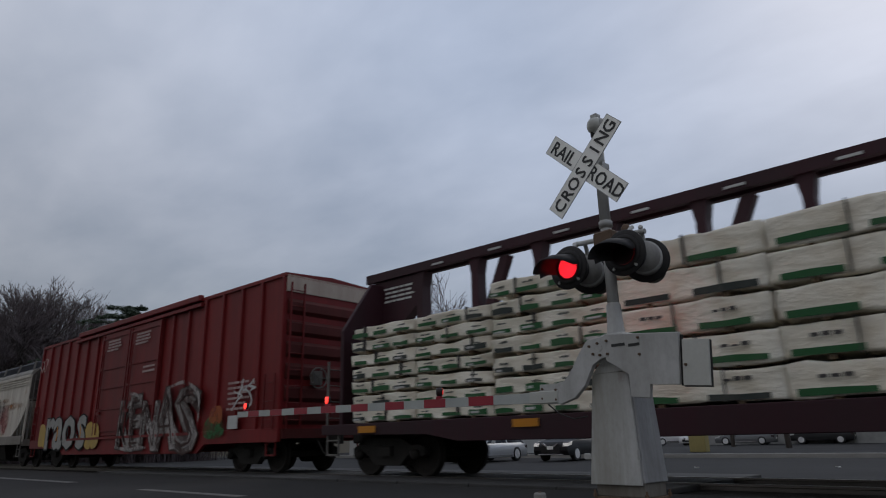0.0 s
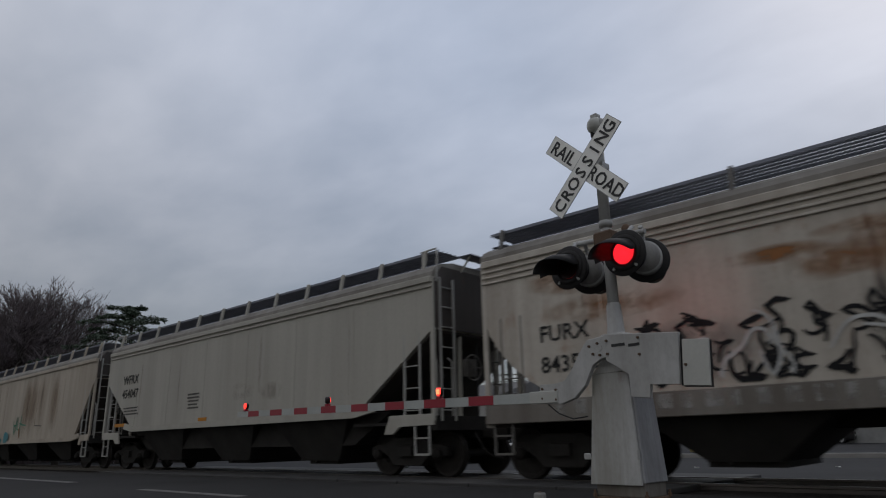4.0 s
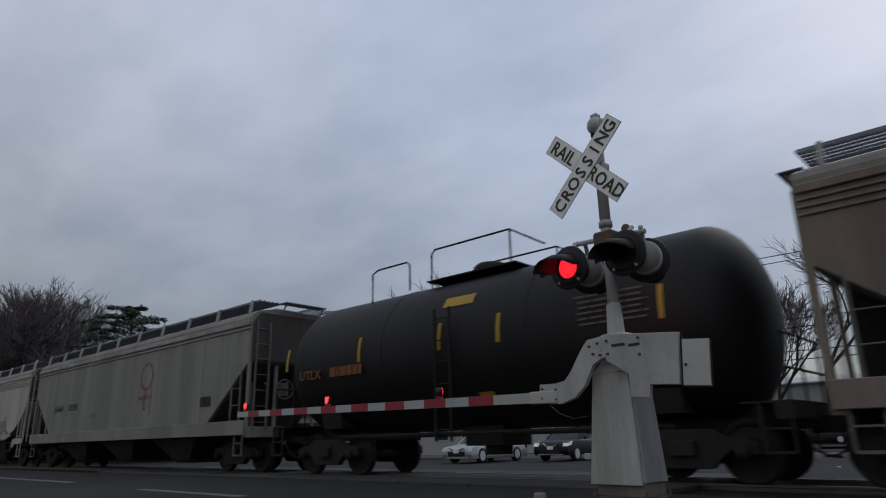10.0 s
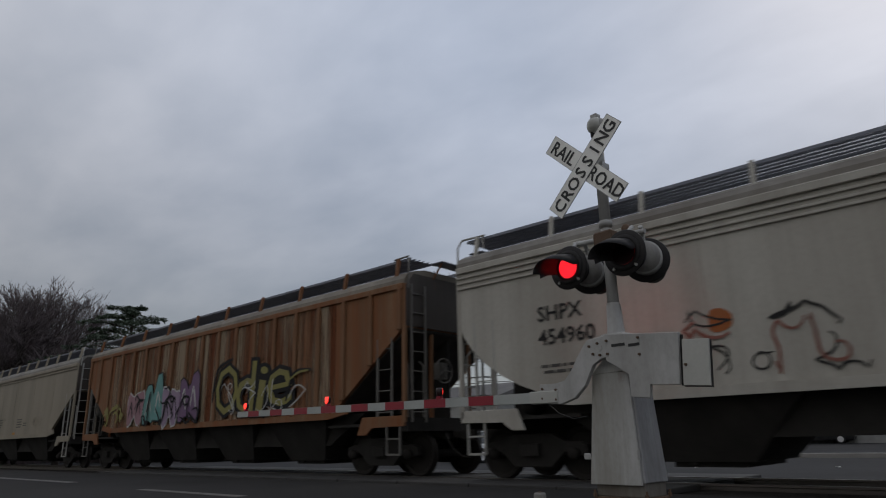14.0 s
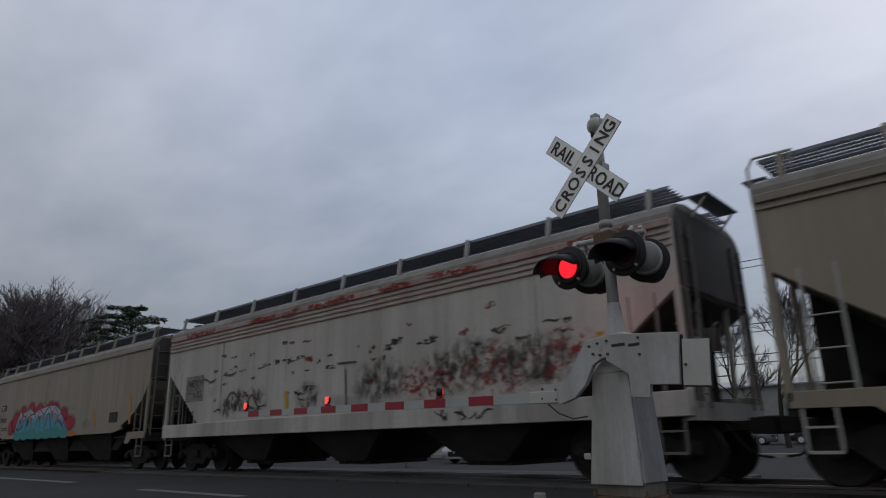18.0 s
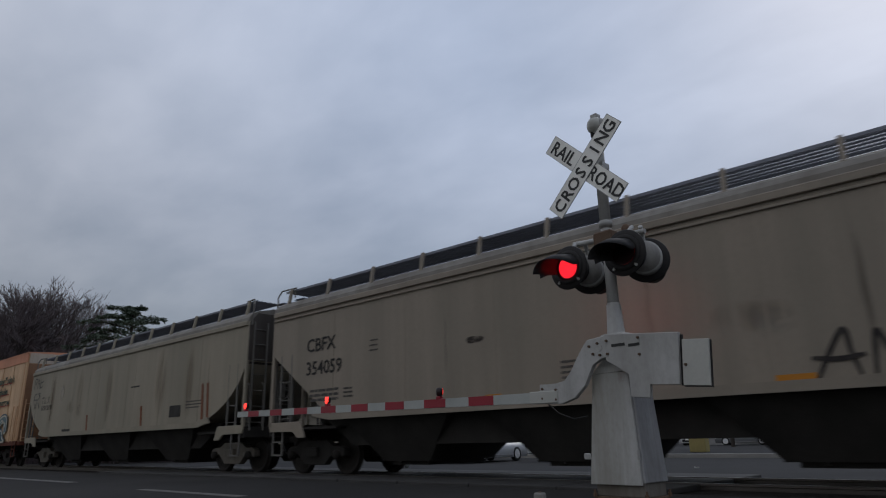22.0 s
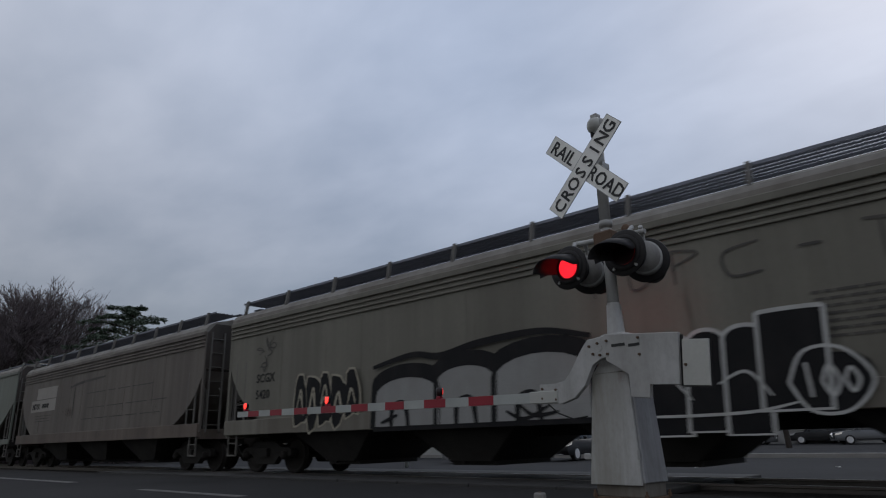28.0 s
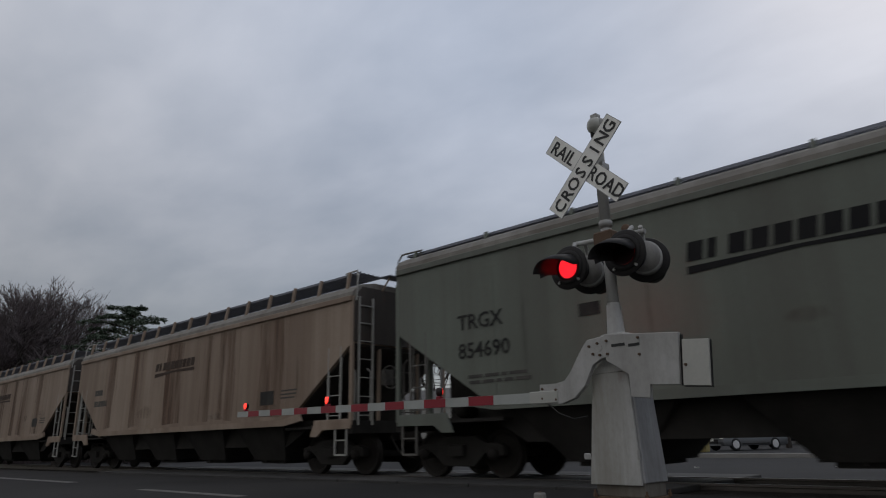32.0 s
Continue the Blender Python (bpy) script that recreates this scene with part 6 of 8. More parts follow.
# patched white hopper
c, L = hopper(-213.1, -196.4, weathered("patched_white_paint", (0.6, 0.58, 0.53), (0.26, 0.22, 0.19), 0.35, 0.25, 0.05, 0.6, 45, (0.28, 0.09, 0.06)), "white covered hopper with patched paint and scraped marks", 3, True, sill_mat=weathered("white_sill_paint", (0.58, 0.56, 0.52), (0.16, 0.13, 0.11), 0.45, 0.3, 0.1, seed=46), topline=weathered("white_red_trim", (0.5, 0.43, 0.39), (0.3, 0.09, 0.07), 0.6, 0.6, seed=47), post_n=9)
rng = random.Random(5)
RSC, GSC = stain("red_scrape", (0.3, 0.06, 0.045), 0.9, 11, (9, 9, 16), 0.4, 0.55), stain("dark_scrape", (0.06, 0.055, 0.05), 0.9, 12, (9, 9, 16), 0.4, 0.55)
for k in range(90):
    zc = rng.choice((2.75, 2.78, 2.72, 2.45, 2.0, 1.7, 3.2)) + rng.gauss(0, 0.05)
    xc = rng.uniform(-7.0, 6.6) if k % 2 else rng.choice((-4.6, -1.5, 2.2, 4.6)) + rng.gauss(0, 0.7)
    bm = bmesh.new()
    bw = rng.uniform(0.06, 0.38)
    ribbon(bm, [(xc + bw * q / 4, zc + rng.gauss(0, 0.018)) for q in range(5)], rng.uniform(0.015, 0.06), -HALF_W - 0.006 - 0.00005 * k)
    part("paint_scrape", bm, (RSC, GSC, GSC)[k % 3], c, "scraped dark or red mark")
for k in range(16):
    bm = bmesh.new()
    xc = rng.uniform(-7.6, 7.0)
    ribbon(bm, [(xc + 0.25 * q, 4.0 + rng.gauss(0, 0.03)) for q in range(4)], 0.07, -HALF_W - 0.06 - 0.0001 * k)
    part("paint_scrape", bm, RSC, c, "red primer showing at the roof edge")
bm = bmesh.new(); bx(bm, -7.15, -6.1, SIDE - 0.002, SIDE + 0.004, 2.0, 2.75)
part("number_patch", bm, stain("grey_number_patch", (0.3, 0.29, 0.27), 0.8, 13, (2, 2, 2), 0.3, 0.5), c, "worn grey patch behind the number")
bars(c, -7.0, 2.08, 0.9, 1, INK_FADE, 8, 0.22)
lettering("NEX", 0.3, INK, c, -7.0, SIDE - 0.006, 2.42, bold=0.004)
DSM, RSM = stain("dark_smudge", (0.07, 0.065, 0.06), 0.85, 17, (5, 5, 3), 0.42, 0.6, True), stain("red_specks", (0.36, 0.05, 0.04), 0.9, 18, (9, 9, 9), 0.5, 0.62, True)
for k, (x, z, w, h, mat) in enumerate(((-5.2, 1.4, 1.4, 0.7, DSM), (-3.9, 1.4, 1.2, 0.9, DSM), (-4.6, 1.6, 0.9, 0.7, DSM), (0.6, 1.4, 2.0, 1.2, DSM), (2.0, 1.4, 2.2, 1.0, RSM), (2.6, 1.5, 2.6, 1.2, DSM), (3.8, 1.4, 2.4, 1.2, RSM), (4.6, 1.5, 2.2, 1.1, DSM), (5.6, 1.4, 1.4, 1.3, RSM), (-1.6, 1.4, 1.2, 0.8, DSM))):
    patch(c, x, z, w, h, mat, 20 + k, -HALF_W - 0.012 - 0.0006 * k, "paint_smudge", "dark and red smudge")
strokes(c, [[(-4.9, 1.5), (-4.6, 2.1), (-4.2, 2.0), (-4.0, 1.5)], [(-3.8, 1.5), (-3.5, 2.0), (-3.1, 1.6)], [(0.4, 2.4), (0.45, 1.5)], [(0.1, 2.5), (0.8, 2.48)], [(-6.4, 2.55), (-6.0, 2.6), (-5.7, 2.5), (-5.4, 2.58)], [(-5.0, 2.65), (-4.6, 2.62), (-4.3, 2.68)]], INK_FADE, 0.03)
scrawl(c, INK, 3.2, 1.1, 1.3, 0.2, 6, 0.018, 51, y=-HALF_W - 0.075)
reflector(c, 7.0, 1.4, 0.14, 1.0, YELLOW, -0.12)
reflector(c, -1.9, 1.4, 0.14, 0.6, YELLOW, -0.08)

# tan hopper with bright red, blue and teal graffiti
c, L = hopper(-231.73, -214.5, weathered("warm_grey_paint", (0.355, 0.31, 0.25), (0.19, 0.165, 0.13), 0.35, 0.2, 0, 0.55, 52), "warm grey covered hopper with red and blue graffiti", 3, False, ribs=0, arc=True, post_n=11, low=1.34)
CYAN, NAVY2 = spray("sky_blue_graffiti", (0.1, 0.36, 0.48), 0.5, 0.1), spray("navy_line_graffiti", (0.02, 0.035, 0.07), 0.5, 0.1)
PALEB, ORG = spray("pale_lilac_graffiti", (0.5, 0.52, 0.62), 0.5, 0.1), spray("orange_graffiti", (0.55, 0.16, 0.04), 0.5, 0.1)
REDFZ = stain("crimson_overspray", (0.45, 0.05, 0.075), 1.0, 33, (1.2, 1.2, 1.2), 0.15, 0.35, True)
for k, (x, z, w, h) in enumerate(((-5.75, 1.4, 0.7, 0.6), (-5.35, 1.5, 1.0, 0.95), (-4.4, 2.0, 0.9, 0.65), (-3.3, 2.1, 0.9, 0.6), (-2.3, 2.0, 1.1, 0.65), (-1.1, 2.05, 1.2, 0.6), (-0.3, 2.0, 0.9, 0.6), (0.6, 1.75, 1.0, 0.6), (1.3, 1.45, 1.2, 0.5))):
    patch(c, x - 0.15, z - 0.12, w + 0.3, h + 0.24, REDFZ, 50 + k, -HALF_W - 0.009 - 0.0008 * k, "graffiti", "crimson sprayed cloud")
TOPS = [(-4.75, 1.5), (-4.45, 2.15), (-4.2, 2.5), (-3.9, 2.25), (-3.45, 2.15), (-3.05, 2.5), (-2.85, 2.2), (-2.3, 2.25), (-1.95, 1.95), (-1.6, 2.4), (-1.15, 2.15), (-0.55, 2.5), (-0.15, 2.15), (0.3, 2.45), (0.55, 2.0), (0.95, 2.15), (1.35, 1.75), (1.9, 1.4)]
outlined(c, TOPS, PALEB, NAVY2, -HALF_W - 0.022, 0.035)
shape(c, [(x * 0.985, 1.45 + (z - 1.45) * 0.72) for x, z in TOPS], stain("sky_blue_fade", (0.17, 0.4, 0.55), 1.0, 35, (1.4, 1.4, 2.0), 0.25, 0.5), -HALF_W - 0.03, "sky blue graffiti fill")
shape(c, [(x * 0.97, 1.42 + (z - 1.42) * 0.55) for x, z in TOPS], CYAN, -HALF_W - 0.034, "deep sky blue graffiti fill")
strokes(c, [[(-4.4, 1.5), (-4.1, 2.0), (-3.7, 1.6)], [(-3.3, 1.5), (-3.0, 2.1), (-2.6, 2.0), (-2.5, 1.5)], [(-2.0, 1.45), (-1.7, 2.1), (-1.3, 1.6)], [(-0.9, 1.5), (-0.5, 2.2), (-0.1, 1.7), (0.1, 1.45)], [(0.3, 1.5), (0.6, 1.85), (1.1, 1.7), (1.5, 1.45)], [(-4.6, 1.75), (-4.2, 1.6), (-3.6, 1.8)]], NAVY2, 0.032, -HALF_W - 0.038)
strokes(c, [[(-3.9, 2.3), (-3.75, 2.0)], [(-2.85, 2.2), (-2.7, 1.9)], [(-1.15, 2.2), (-1.05, 1.9)], [(-0.15, 2.25), (0.0, 1.95)], [(0.5, 2.1), (0.65, 1.85)]], ORG, 0.1, -HALF_W - 0.042)
patch(c, -3.2, 1.75, 0.3, 0.3, NAVY2, 3, -HALF_W - 0.044, "graffiti", "dark sprayed star")
for k in range(7):
    patch(c, -4.7 + 0.95 * k, 1.16, 1.05, 0.34 + 0.05 * (k % 3), spray("teal_base_graffiti", (0.05, 0.3, 0.3), 0.5, 0.15, k), 56 + k, -HALF_W - 0.046 - 0.001 * k, "graffiti", "teal base of the graffiti")
patch(c, 1.9, 1.2, 0.9, 0.2, ORG, 9, -HALF_W - 0.05, "graffiti", "orange paint on the sill")
bm = bmesh.new(); bx(bm, -7.25, -6.5, SIDE - 0.002, SIDE + 0.004, 2.55, 2.82)
part("placard", bm, INK, c)
lettering("TILX", 0.24, WHT, c, -7.2, SIDE - 0.004, 2.6, bold=0.004)
lettering("311219", 0.29, INK, c, -7.18, SIDE, 2.02, bold=0.004)
bars(c, -6.9, 1.72, 0.9, 2, INK_FADE, 4, 0.04)
for x, z, h in ((-7.4, 1.5, 0.98), (-4.2, 1.52, 0.55), (1.45, 1.55, 0.45), (4.4, 1.5, 0.6), (7.35, 1.5, 1.0)):
    reflector(c, x, z, 0.13, h, ORANGE, -0.1)
bm = bmesh.new(); bx(bm, 5.7, 6.4, SIDE - 0.002, SIDE + 0.004, 1.6, 1.95)
part("placard", bm, INK, c, "small dark placard")

# plain grey-tan hopper with large stencils
c, L = hopper(-250.1, -233.07, weathered("plain_grey_tan_paint", (0.36, 0.305, 0.245), (0.2, 0.185, 0.15), 0.3, 0.2, 0, 0.55, 57), "grey-tan covered hopper with large black stencils", 3, False, ribs=1, post_n=11, low=1.34)
marks(c, L, "CBFX", "354059", 0.46, 1.45, 2.88, gap=0.56)
bars(c, -6.9, 1.9, 1.1, 3, INK_FADE, 4, 0.06)
bars(c, -5.64, 1.9, 0.36, 3, INK_FADE, 5, 0.04)
bars(c, -4.74, 2.9, 0.28, 3, INK_FADE, 6, 0.03, 0.08)
bars(c, 0.2, 1.95, 0.36, 4, INK_FADE, 7, 0.04)
patch(c, -1.9, 2.52, 0.42, 0.13, stain("small_dark_smudge", (0.06, 0.05, 0.045), 0.9, 57, (4, 4, 8), 0.3, 0.5), 8)
TAG = spray("black_marker_tag", (0.035, 0.03, 0.03), 0.5, 0.3)
strokes(c, [[(4.12, 1.38), (4.3, 1.72), (4.5, 2.0), (4.55, 1.7), (4.62, 1.4)], [(4.08, 1.66), (4.4, 1.62), (4.7, 1.66)], [(4.78, 1.4), (4.86, 1.95), (5.0, 1.65), (5.16, 1.98), (5.26, 1.42)], [(5.36, 1.4), (5.54, 1.96), (5.72, 1.42)], [(5.4, 1.62), (5.72, 1.6)], [(5.88, 1.94), (5.9, 1.45)], [(6.06, 1.95), (6.04, 1.45), (6.4, 1.44)]], TAG, 0.036)
reflector(c, -6.9, 1.42, 0.9, 0.1)
reflector(c, -1.46, 1.42, 0.36, 0.1)
reflector(c, 3.6, 1.38, 0.5, 0.09)

# cream-tan hopper
c, L = hopper(-269.1, -251.4, weathered("cream_tan_paint", (0.385, 0.335, 0.26), (0.22, 0.215, 0.165), 0.35, 0.22, 0, 0.55, 59), "plain cream-tan covered hopper with rust-brown bars", 3, False, ribs=0, arc=True, post_n=12, low=1.34, truck=weathered("pale_dusty_truck", (0.2, 0.18, 0.15), (0.06, 0.05, 0.04), 0.5, 0.6, seed=98))
strokes(c, [[(-8.55, 3.3), (-8.5, 3.75), (-8.2, 3.7), (-8.45, 3.5)], [(-8.15, 3.3), (-8.05, 3.72), (-7.9, 3.3)], [(-7.8, 3.72), (-7.75, 3.35), (-7.45, 3.42)], [(-7.75, 3.55), (-7.4, 3.62)], [(-8.05, 3.1), (-8.3, 3.05), (-8.3, 2.85), (-8.0, 2.85)], [(-7.6, 3.1), (-7.85, 3.08), (-7.65, 2.95), (-7.9, 2.82)], [(-8.2, 2.7), (-8.0, 2.45)], [(-8.0, 2.7), (-8.2, 2.45)], [(-7.75, 2.7), (-7.55, 2.45)]], INK_FADE, 0.028)
FAINT = stain("worn_off_stencil", (0.14, 0.125, 0.11), 0.5, 83, (9, 9, 9), 0.4, 0.65)
lettering("TILX", 0.4, FAINT, c, -7.3, SIDE, 2.62, bold=0.004, space=1.2)
bars(c, -7.3, 2.34, 1.35, 1, FAINT, 12, 0.2)
patch(c, -5.2, 2.6, 0.5, 0.7, stain("pale_scuff_spot", (0.55, 0.5, 0.42), 0.6, 84, (2, 2, 2), 0.25, 0.55, True), 5)
for k, (x, w) in enumerate(((-6.3, 0.5), (-3.4, 0.7), (-0.6, 0.6), (3.4, 0.8), (5.4, 0.6))):
    patch(c, x, 1.5, w, 2.4, stain("soft_brown_run_off", (0.22, 0.15, 0.09), 0.4, 85 + k, (1.6, 1.6, 0.25), 0.35, 0.65, True), 85 + k, -HALF_W - 0.0045 - 0.0003 * k, "run_off_stain", "soft brown run-off stain")
RB = spray("red_brown_bar", (0.25, 0.085, 0.04))
for x, z, h in ((-2.0, 1.35, 0.6), (2.6, 1.4, 0.65), (6.6, 1.4, 1.1), (6.9, 1.5, 1.0)):
    reflector(c, x, z, 0.12, h, RB, -0.1)
bm = bmesh.new(); bx(bm, 4.6, 5.3, SIDE - 0.002, SIDE + 0.004, 1.6, 1.95)
part("placard", bm, INK, c, "small dark placard")
bars(c, 5.6, 2.0, 1.0, 3, INK_FADE, 7, 0.04)
bars(c, 1.6, 2.7, 0.7, 1, INK, 8, 0.05)
bars(c, -4.5, 1.4, 0.9, 1, INK, 8, 0.1)

reefer(-293.65, -270.42)

# dark grey-green hopper covered in silver and black graffiti
c, L = hopper(-316.4, -295.8, weathered("grey_green_paint", (0.24, 0.23, 0.19), (0.13, 0.12, 0.1), 0.4, 0.3, 0, 0.6, 61), "grey-green covered hopper with silver and black graffiti", 4, True, arc=True, sill_mat=weathered("grey_green_sill", (0.27, 0.26, 0.22), seed=62), post_n=11)
marks(c, L, "SCGX", "5420", 0.32, 1.4, 2.3, INK, gap=0.42)
SIL = spray("silver_throwup", (0.36, 0.36, 0.35), 0.5, 0.35)
YW = spray("pale_outline", (0.5, 0.46, 0.36), 0.6, 0.3)
bubble(c, -7.05, 1.12, 2.4, 1.2, 5, BLK, YW, 63, -HALF_W - 0.075, 0.05, True, YW)
for k, (x0, x1, z1) in enumerate(((-4.15, -2.25, 2.05), (-2.35, -0.85, 2.15), (-0.9, 1.15, 2.22))):
    yk = -HALF_W - 0.075 - 0.004 * k
    shape(c, arch(x0 - 0.12, x1 + 0.12, 1.0, z1 + 0.24, 0.05, 0.35), BLK, yk, "black shadow of a graffiti form")
    outlined(c, arch(x0, x1, 0.98, z1, 0.03, 0.4), SIL, BLK, yk - 0.008, 0.05)
    strokes(c, [[(x0 + 0.55, 1.0), (x0 + 0.6, 1.4), (x0 + 0.95, 1.45), (x0 + 1.05, 1.0)]], BLK, 0.07, yk - 0.016)
strokes(c, [[(-4.2, 2.28), (-3.0, 2.45), (-2.2, 2.35), (-1.2, 2.5), (0.2, 2.55), (1.2, 2.35)]], BLK, 0.07, -HALF_W - 0.07)
strokes(c, [[(-0.6, 1.2), (-0.2, 1.05), (0.3, 1.25)], [(-0.3, 1.3), (0.0, 1.1), (0.5, 1.15)], [(-3.9, 1.1), (-3.4, 1.25)]], BLK, 0.035, -HALF_W - 0.1)
for k, (x0, x1, z0, z1, fl) in enumerate(((1.5, 2.15, 1.3, 2.12, 0.06), (2.1, 2.75, 1.0, 2.2, 0.7), (2.7, 3.3, 1.05, 2.2, 0.8), (3.25, 3.85, 1.0, 2.2, 0.6), (3.75, 4.6, 1.3, 2.35, 0.05))):
    outlined(c, arch(x0, x1, z0 - 0.3, z1, 0.08, fl), BLK, WHT, -HALF_W - 0.09 - 0.005 * k, 0.03)
strokes(c, [[(2.0, 1.45), (2.4, 1.6), (2.8, 1.2)], [(3.2, 1.4), (3.6, 1.55), (3.9, 1.2)], [(1.7, 1.0), (2.6, 0.98), (3.6, 1.0), (4.2, 1.1)]], WHT, 0.022, -HALF_W - 0.118)
patch(c, 4.1, 0.98, 1.0, 0.75, BLK, 66, -HALF_W - 0.105, "graffiti", "black round graffiti form")
strokes(c, [[(4.12, 1.35), (4.35, 1.75), (4.8, 1.75), (5.1, 1.35), (4.8, 0.98), (4.35, 0.98), (4.12, 1.35)], [(4.35, 1.6), (4.38, 1.15)], [(4.52, 1.35), (4.62, 1.55), (4.72, 1.35), (4.62, 1.15), (4.52, 1.35)], [(4.78, 1.35), (4.86, 1.5), (4.94, 1.35), (4.86, 1.2), (4.78, 1.35)]], WHT, 0.022, -HALF_W - 0.118, taper=False)
MUD = stain("brown_grey_graffiti_fill", (0.2, 0.17, 0.15), 0.8, 71, (1.2, 1.2, 1.2), 0.25, 0.5)
shape(c, [(5.45, 1.4), (5.5, 2.3), (5.9, 2.6), (6.6, 2.5), (7.6, 2.25), (8.8, 2.2), (9.2, 1.9), (9.3, 1.0), (5.6, 1.0)], MUD, -HALF_W - 0.066, "brown-grey graffiti fill")
strokes(c, [[(5.5, 1.7), (5.55, 2.4), (6.0, 2.75), (6.7, 2.55), (6.8, 2.0)], [(6.9, 2.2), (7.7, 2.32), (8.9, 2.2), (9.3, 2.4)], [(5.7, 1.1), (6.2, 1.4), (6.5, 1.1)], [(7.0, 1.5), (7.6, 1.3), (8.2, 1.6)], [(8.4, 1.4), (8.7, 1.7), (8.5, 1.0)], [(9.0, 1.0), (9.3, 1.4), (9.2, 1.9)]], INK, 0.06, -HALF_W - 0.072)
strokes(c, [[(1.3, 3.6), (1.32, 2.95)], [(1.3, 3.58), (1.75, 3.52)], [(1.95, 3.55), (2.0, 3.0), (2.3, 3.1), (2.05, 3.35)], [(2.7, 3.5), (2.72, 2.95)], [(2.7, 3.5), (3.1, 3.4), (2.75, 3.25)], [(4.0, 3.4), (3.5, 3.3), (3.55, 2.95), (4.0, 2.95)], [(4.5, 3.2), (4.8, 3.2)], [(5.3, 3.4), (5.8, 3.35)], [(5.5, 3.4), (5.5, 2.85)], [(6.3, 3.3), (6.35, 2.8)], [(6.35, 3.1), (6.7, 3.0)]], INK_FADE, 0.022)
strokes(c, [[(9.55, 3.6), (9.8, 3.75), (10.0, 3.6), (9.7, 3.5), (10.05, 3.45)], [(9.6, 3.2), (9.75, 3.3), (9.9, 3.1)]], INK, 0.035)
bm = bmesh.new(); bx(bm, 7.75, 8.3, SIDE - 0.002, SIDE + 0.004, 1.75, 2.05)
part("placard", bm, INK, c, "small dark placard")
scrawl(c, INK_FADE, -8.9, 2.6, 0.7, 0.9, 5, 0.025, 68)
bars(c, 4.5, 2.5, 1.2, 7, INK_FADE, 9, 0.04, 0.06)
reflector(c, 8.95, 1.35, 0.15, 0.9, ORANGE, -0.13)
reflector(c, -0.2, 1.4, 0.14, 0.6, ORANGE, -0.06)

# brown-grey hopper with a pale number panel
c, L = hopper(-334.3, -317.9, weathered("dusty_grey_paint", (0.205, 0.182, 0.158), (0.1, 0.085, 0.075), 0.6, 0.35, 0, 0.6, 70), "dusty grey covered hopper with a pale number panel", 3, True, arc=True, sill_mat=weathered("dusty_sill", (0.19, 0.155, 0.13), (0.07, 0.055, 0.045), 0.5, 0.4, 0.15, seed=71), post_n=10)
PANEL = spray("dull_pale_panel", (0.4, 0.375, 0.34), 0.6, 0.3)
bm = bmesh.new(); bx(bm, -6.3, -3.9, SIDE - 0.001, SIDE + 0.004, 2.82, 3.3)
part("number_panel", bm, PANEL, c, "pale blank painted panel")
bm = bmesh.new(); bx(bm, -6.88, -3.92, SIDE - 0.001, SIDE + 0.004, 2.3, 2.79)
part("number_panel", bm, PANEL, c, "pale panel behind the stencils")
lettering("NDYX", 0.32, INK, c, -6.7, SIDE - 0.006, 2.42, bold=0.012)
lettering("850848", 0.26, INK, c, -5.5, SIDE - 0.006, 2.44, bold=0.008)
bars(c, -6.3, 2.1, 2.0, 3, INK_FADE, 9, 0.03, 0.08)
strokes(c, [[(-2.43, 3.1), (-1.4, 3.22), (1.0, 3.3)], [(-1.9, 3.1), (-1.9, 1.9)]], INK_FADE, 0.05)
for z in (2.75, 2.2, 1.8):
    bars(c, -1.0, z, 7.0, 1, INK_FADE, int(z * 10), 0.03)
for x in (-2.5, 2.0, 5.8):
    reflector(c, x, 1.12, 0.7, 0.12, ORANGE)

# dull green hopper with a dark company wordmark drawn as plain blocks
def wordmark(c, x, z, w, mat, seed):
    """A painted wordmark as plain leaning blocks over a tapering swoosh."""
    n, h = 10, w * 0.095
    for k in range(n):
        xx = x + w * k / n
        ww = w / n * (0.4 if k == 1 else 0.78)
        bm = bmesh.new(); prism_y(bm, [(xx, z), (xx + ww, z), (xx + ww + 0.05, z + h), (xx + 0.05, z + h)], SIDE - 0.002, SIDE + 0.004)
        part("wordmark_block", bm, mat, c, "dark block of the wordmark")
    bm = bmesh.new()
    prism_y(bm, [(x, z - 0.2), (x + w * 0.5, z - 0.1), (x + w, z - 0.14), (x + w, z - 0.05), (x + w * 0.5, z - 0.05), (x, z - 0.08)], SIDE - 0.003, SIDE + 0.003)
    part("underline", bm, mat, c)


c, L = hopper(-352.4, -335.6, weathered("dull_green_paint", (0.2, 0.225, 0.19), (0.13, 0.12, 0.105), 0.4, 0.3, 0, 0.55, 72), "dull green covered hopper with a dark wordmark", 3, False, cut=2.5, ribs=0, post_n=9, boardz=4.72, eave=4.36, ladder=LADDER_D, low=1.34)
wordmark(c, -1.95, 3.28, 3.15, BLK, 3)
marks(c, L, "TRGX", "854690", 0.42, 1.75, 2.8, gap=0.56)
bars(c, -6.5, 1.85, 1.6, 2, INK_FADE, 5, 0.06)
bm = bmesh.new(); bx(bm, -3.9, -3.5, SIDE - 0.002, SIDE + 0.004, 2.7, 2.92)
part("placard", bm, INK, c)
bars(c, 3.4, 1.9, 1.0, 3, INK_FADE, 6, 0.05)
bm = bmesh.new(); bx(bm, 4.2, 4.7, SIDE - 0.002, SIDE + 0.004, 1.8, 2.1)
part("placard", bm, INK, c)

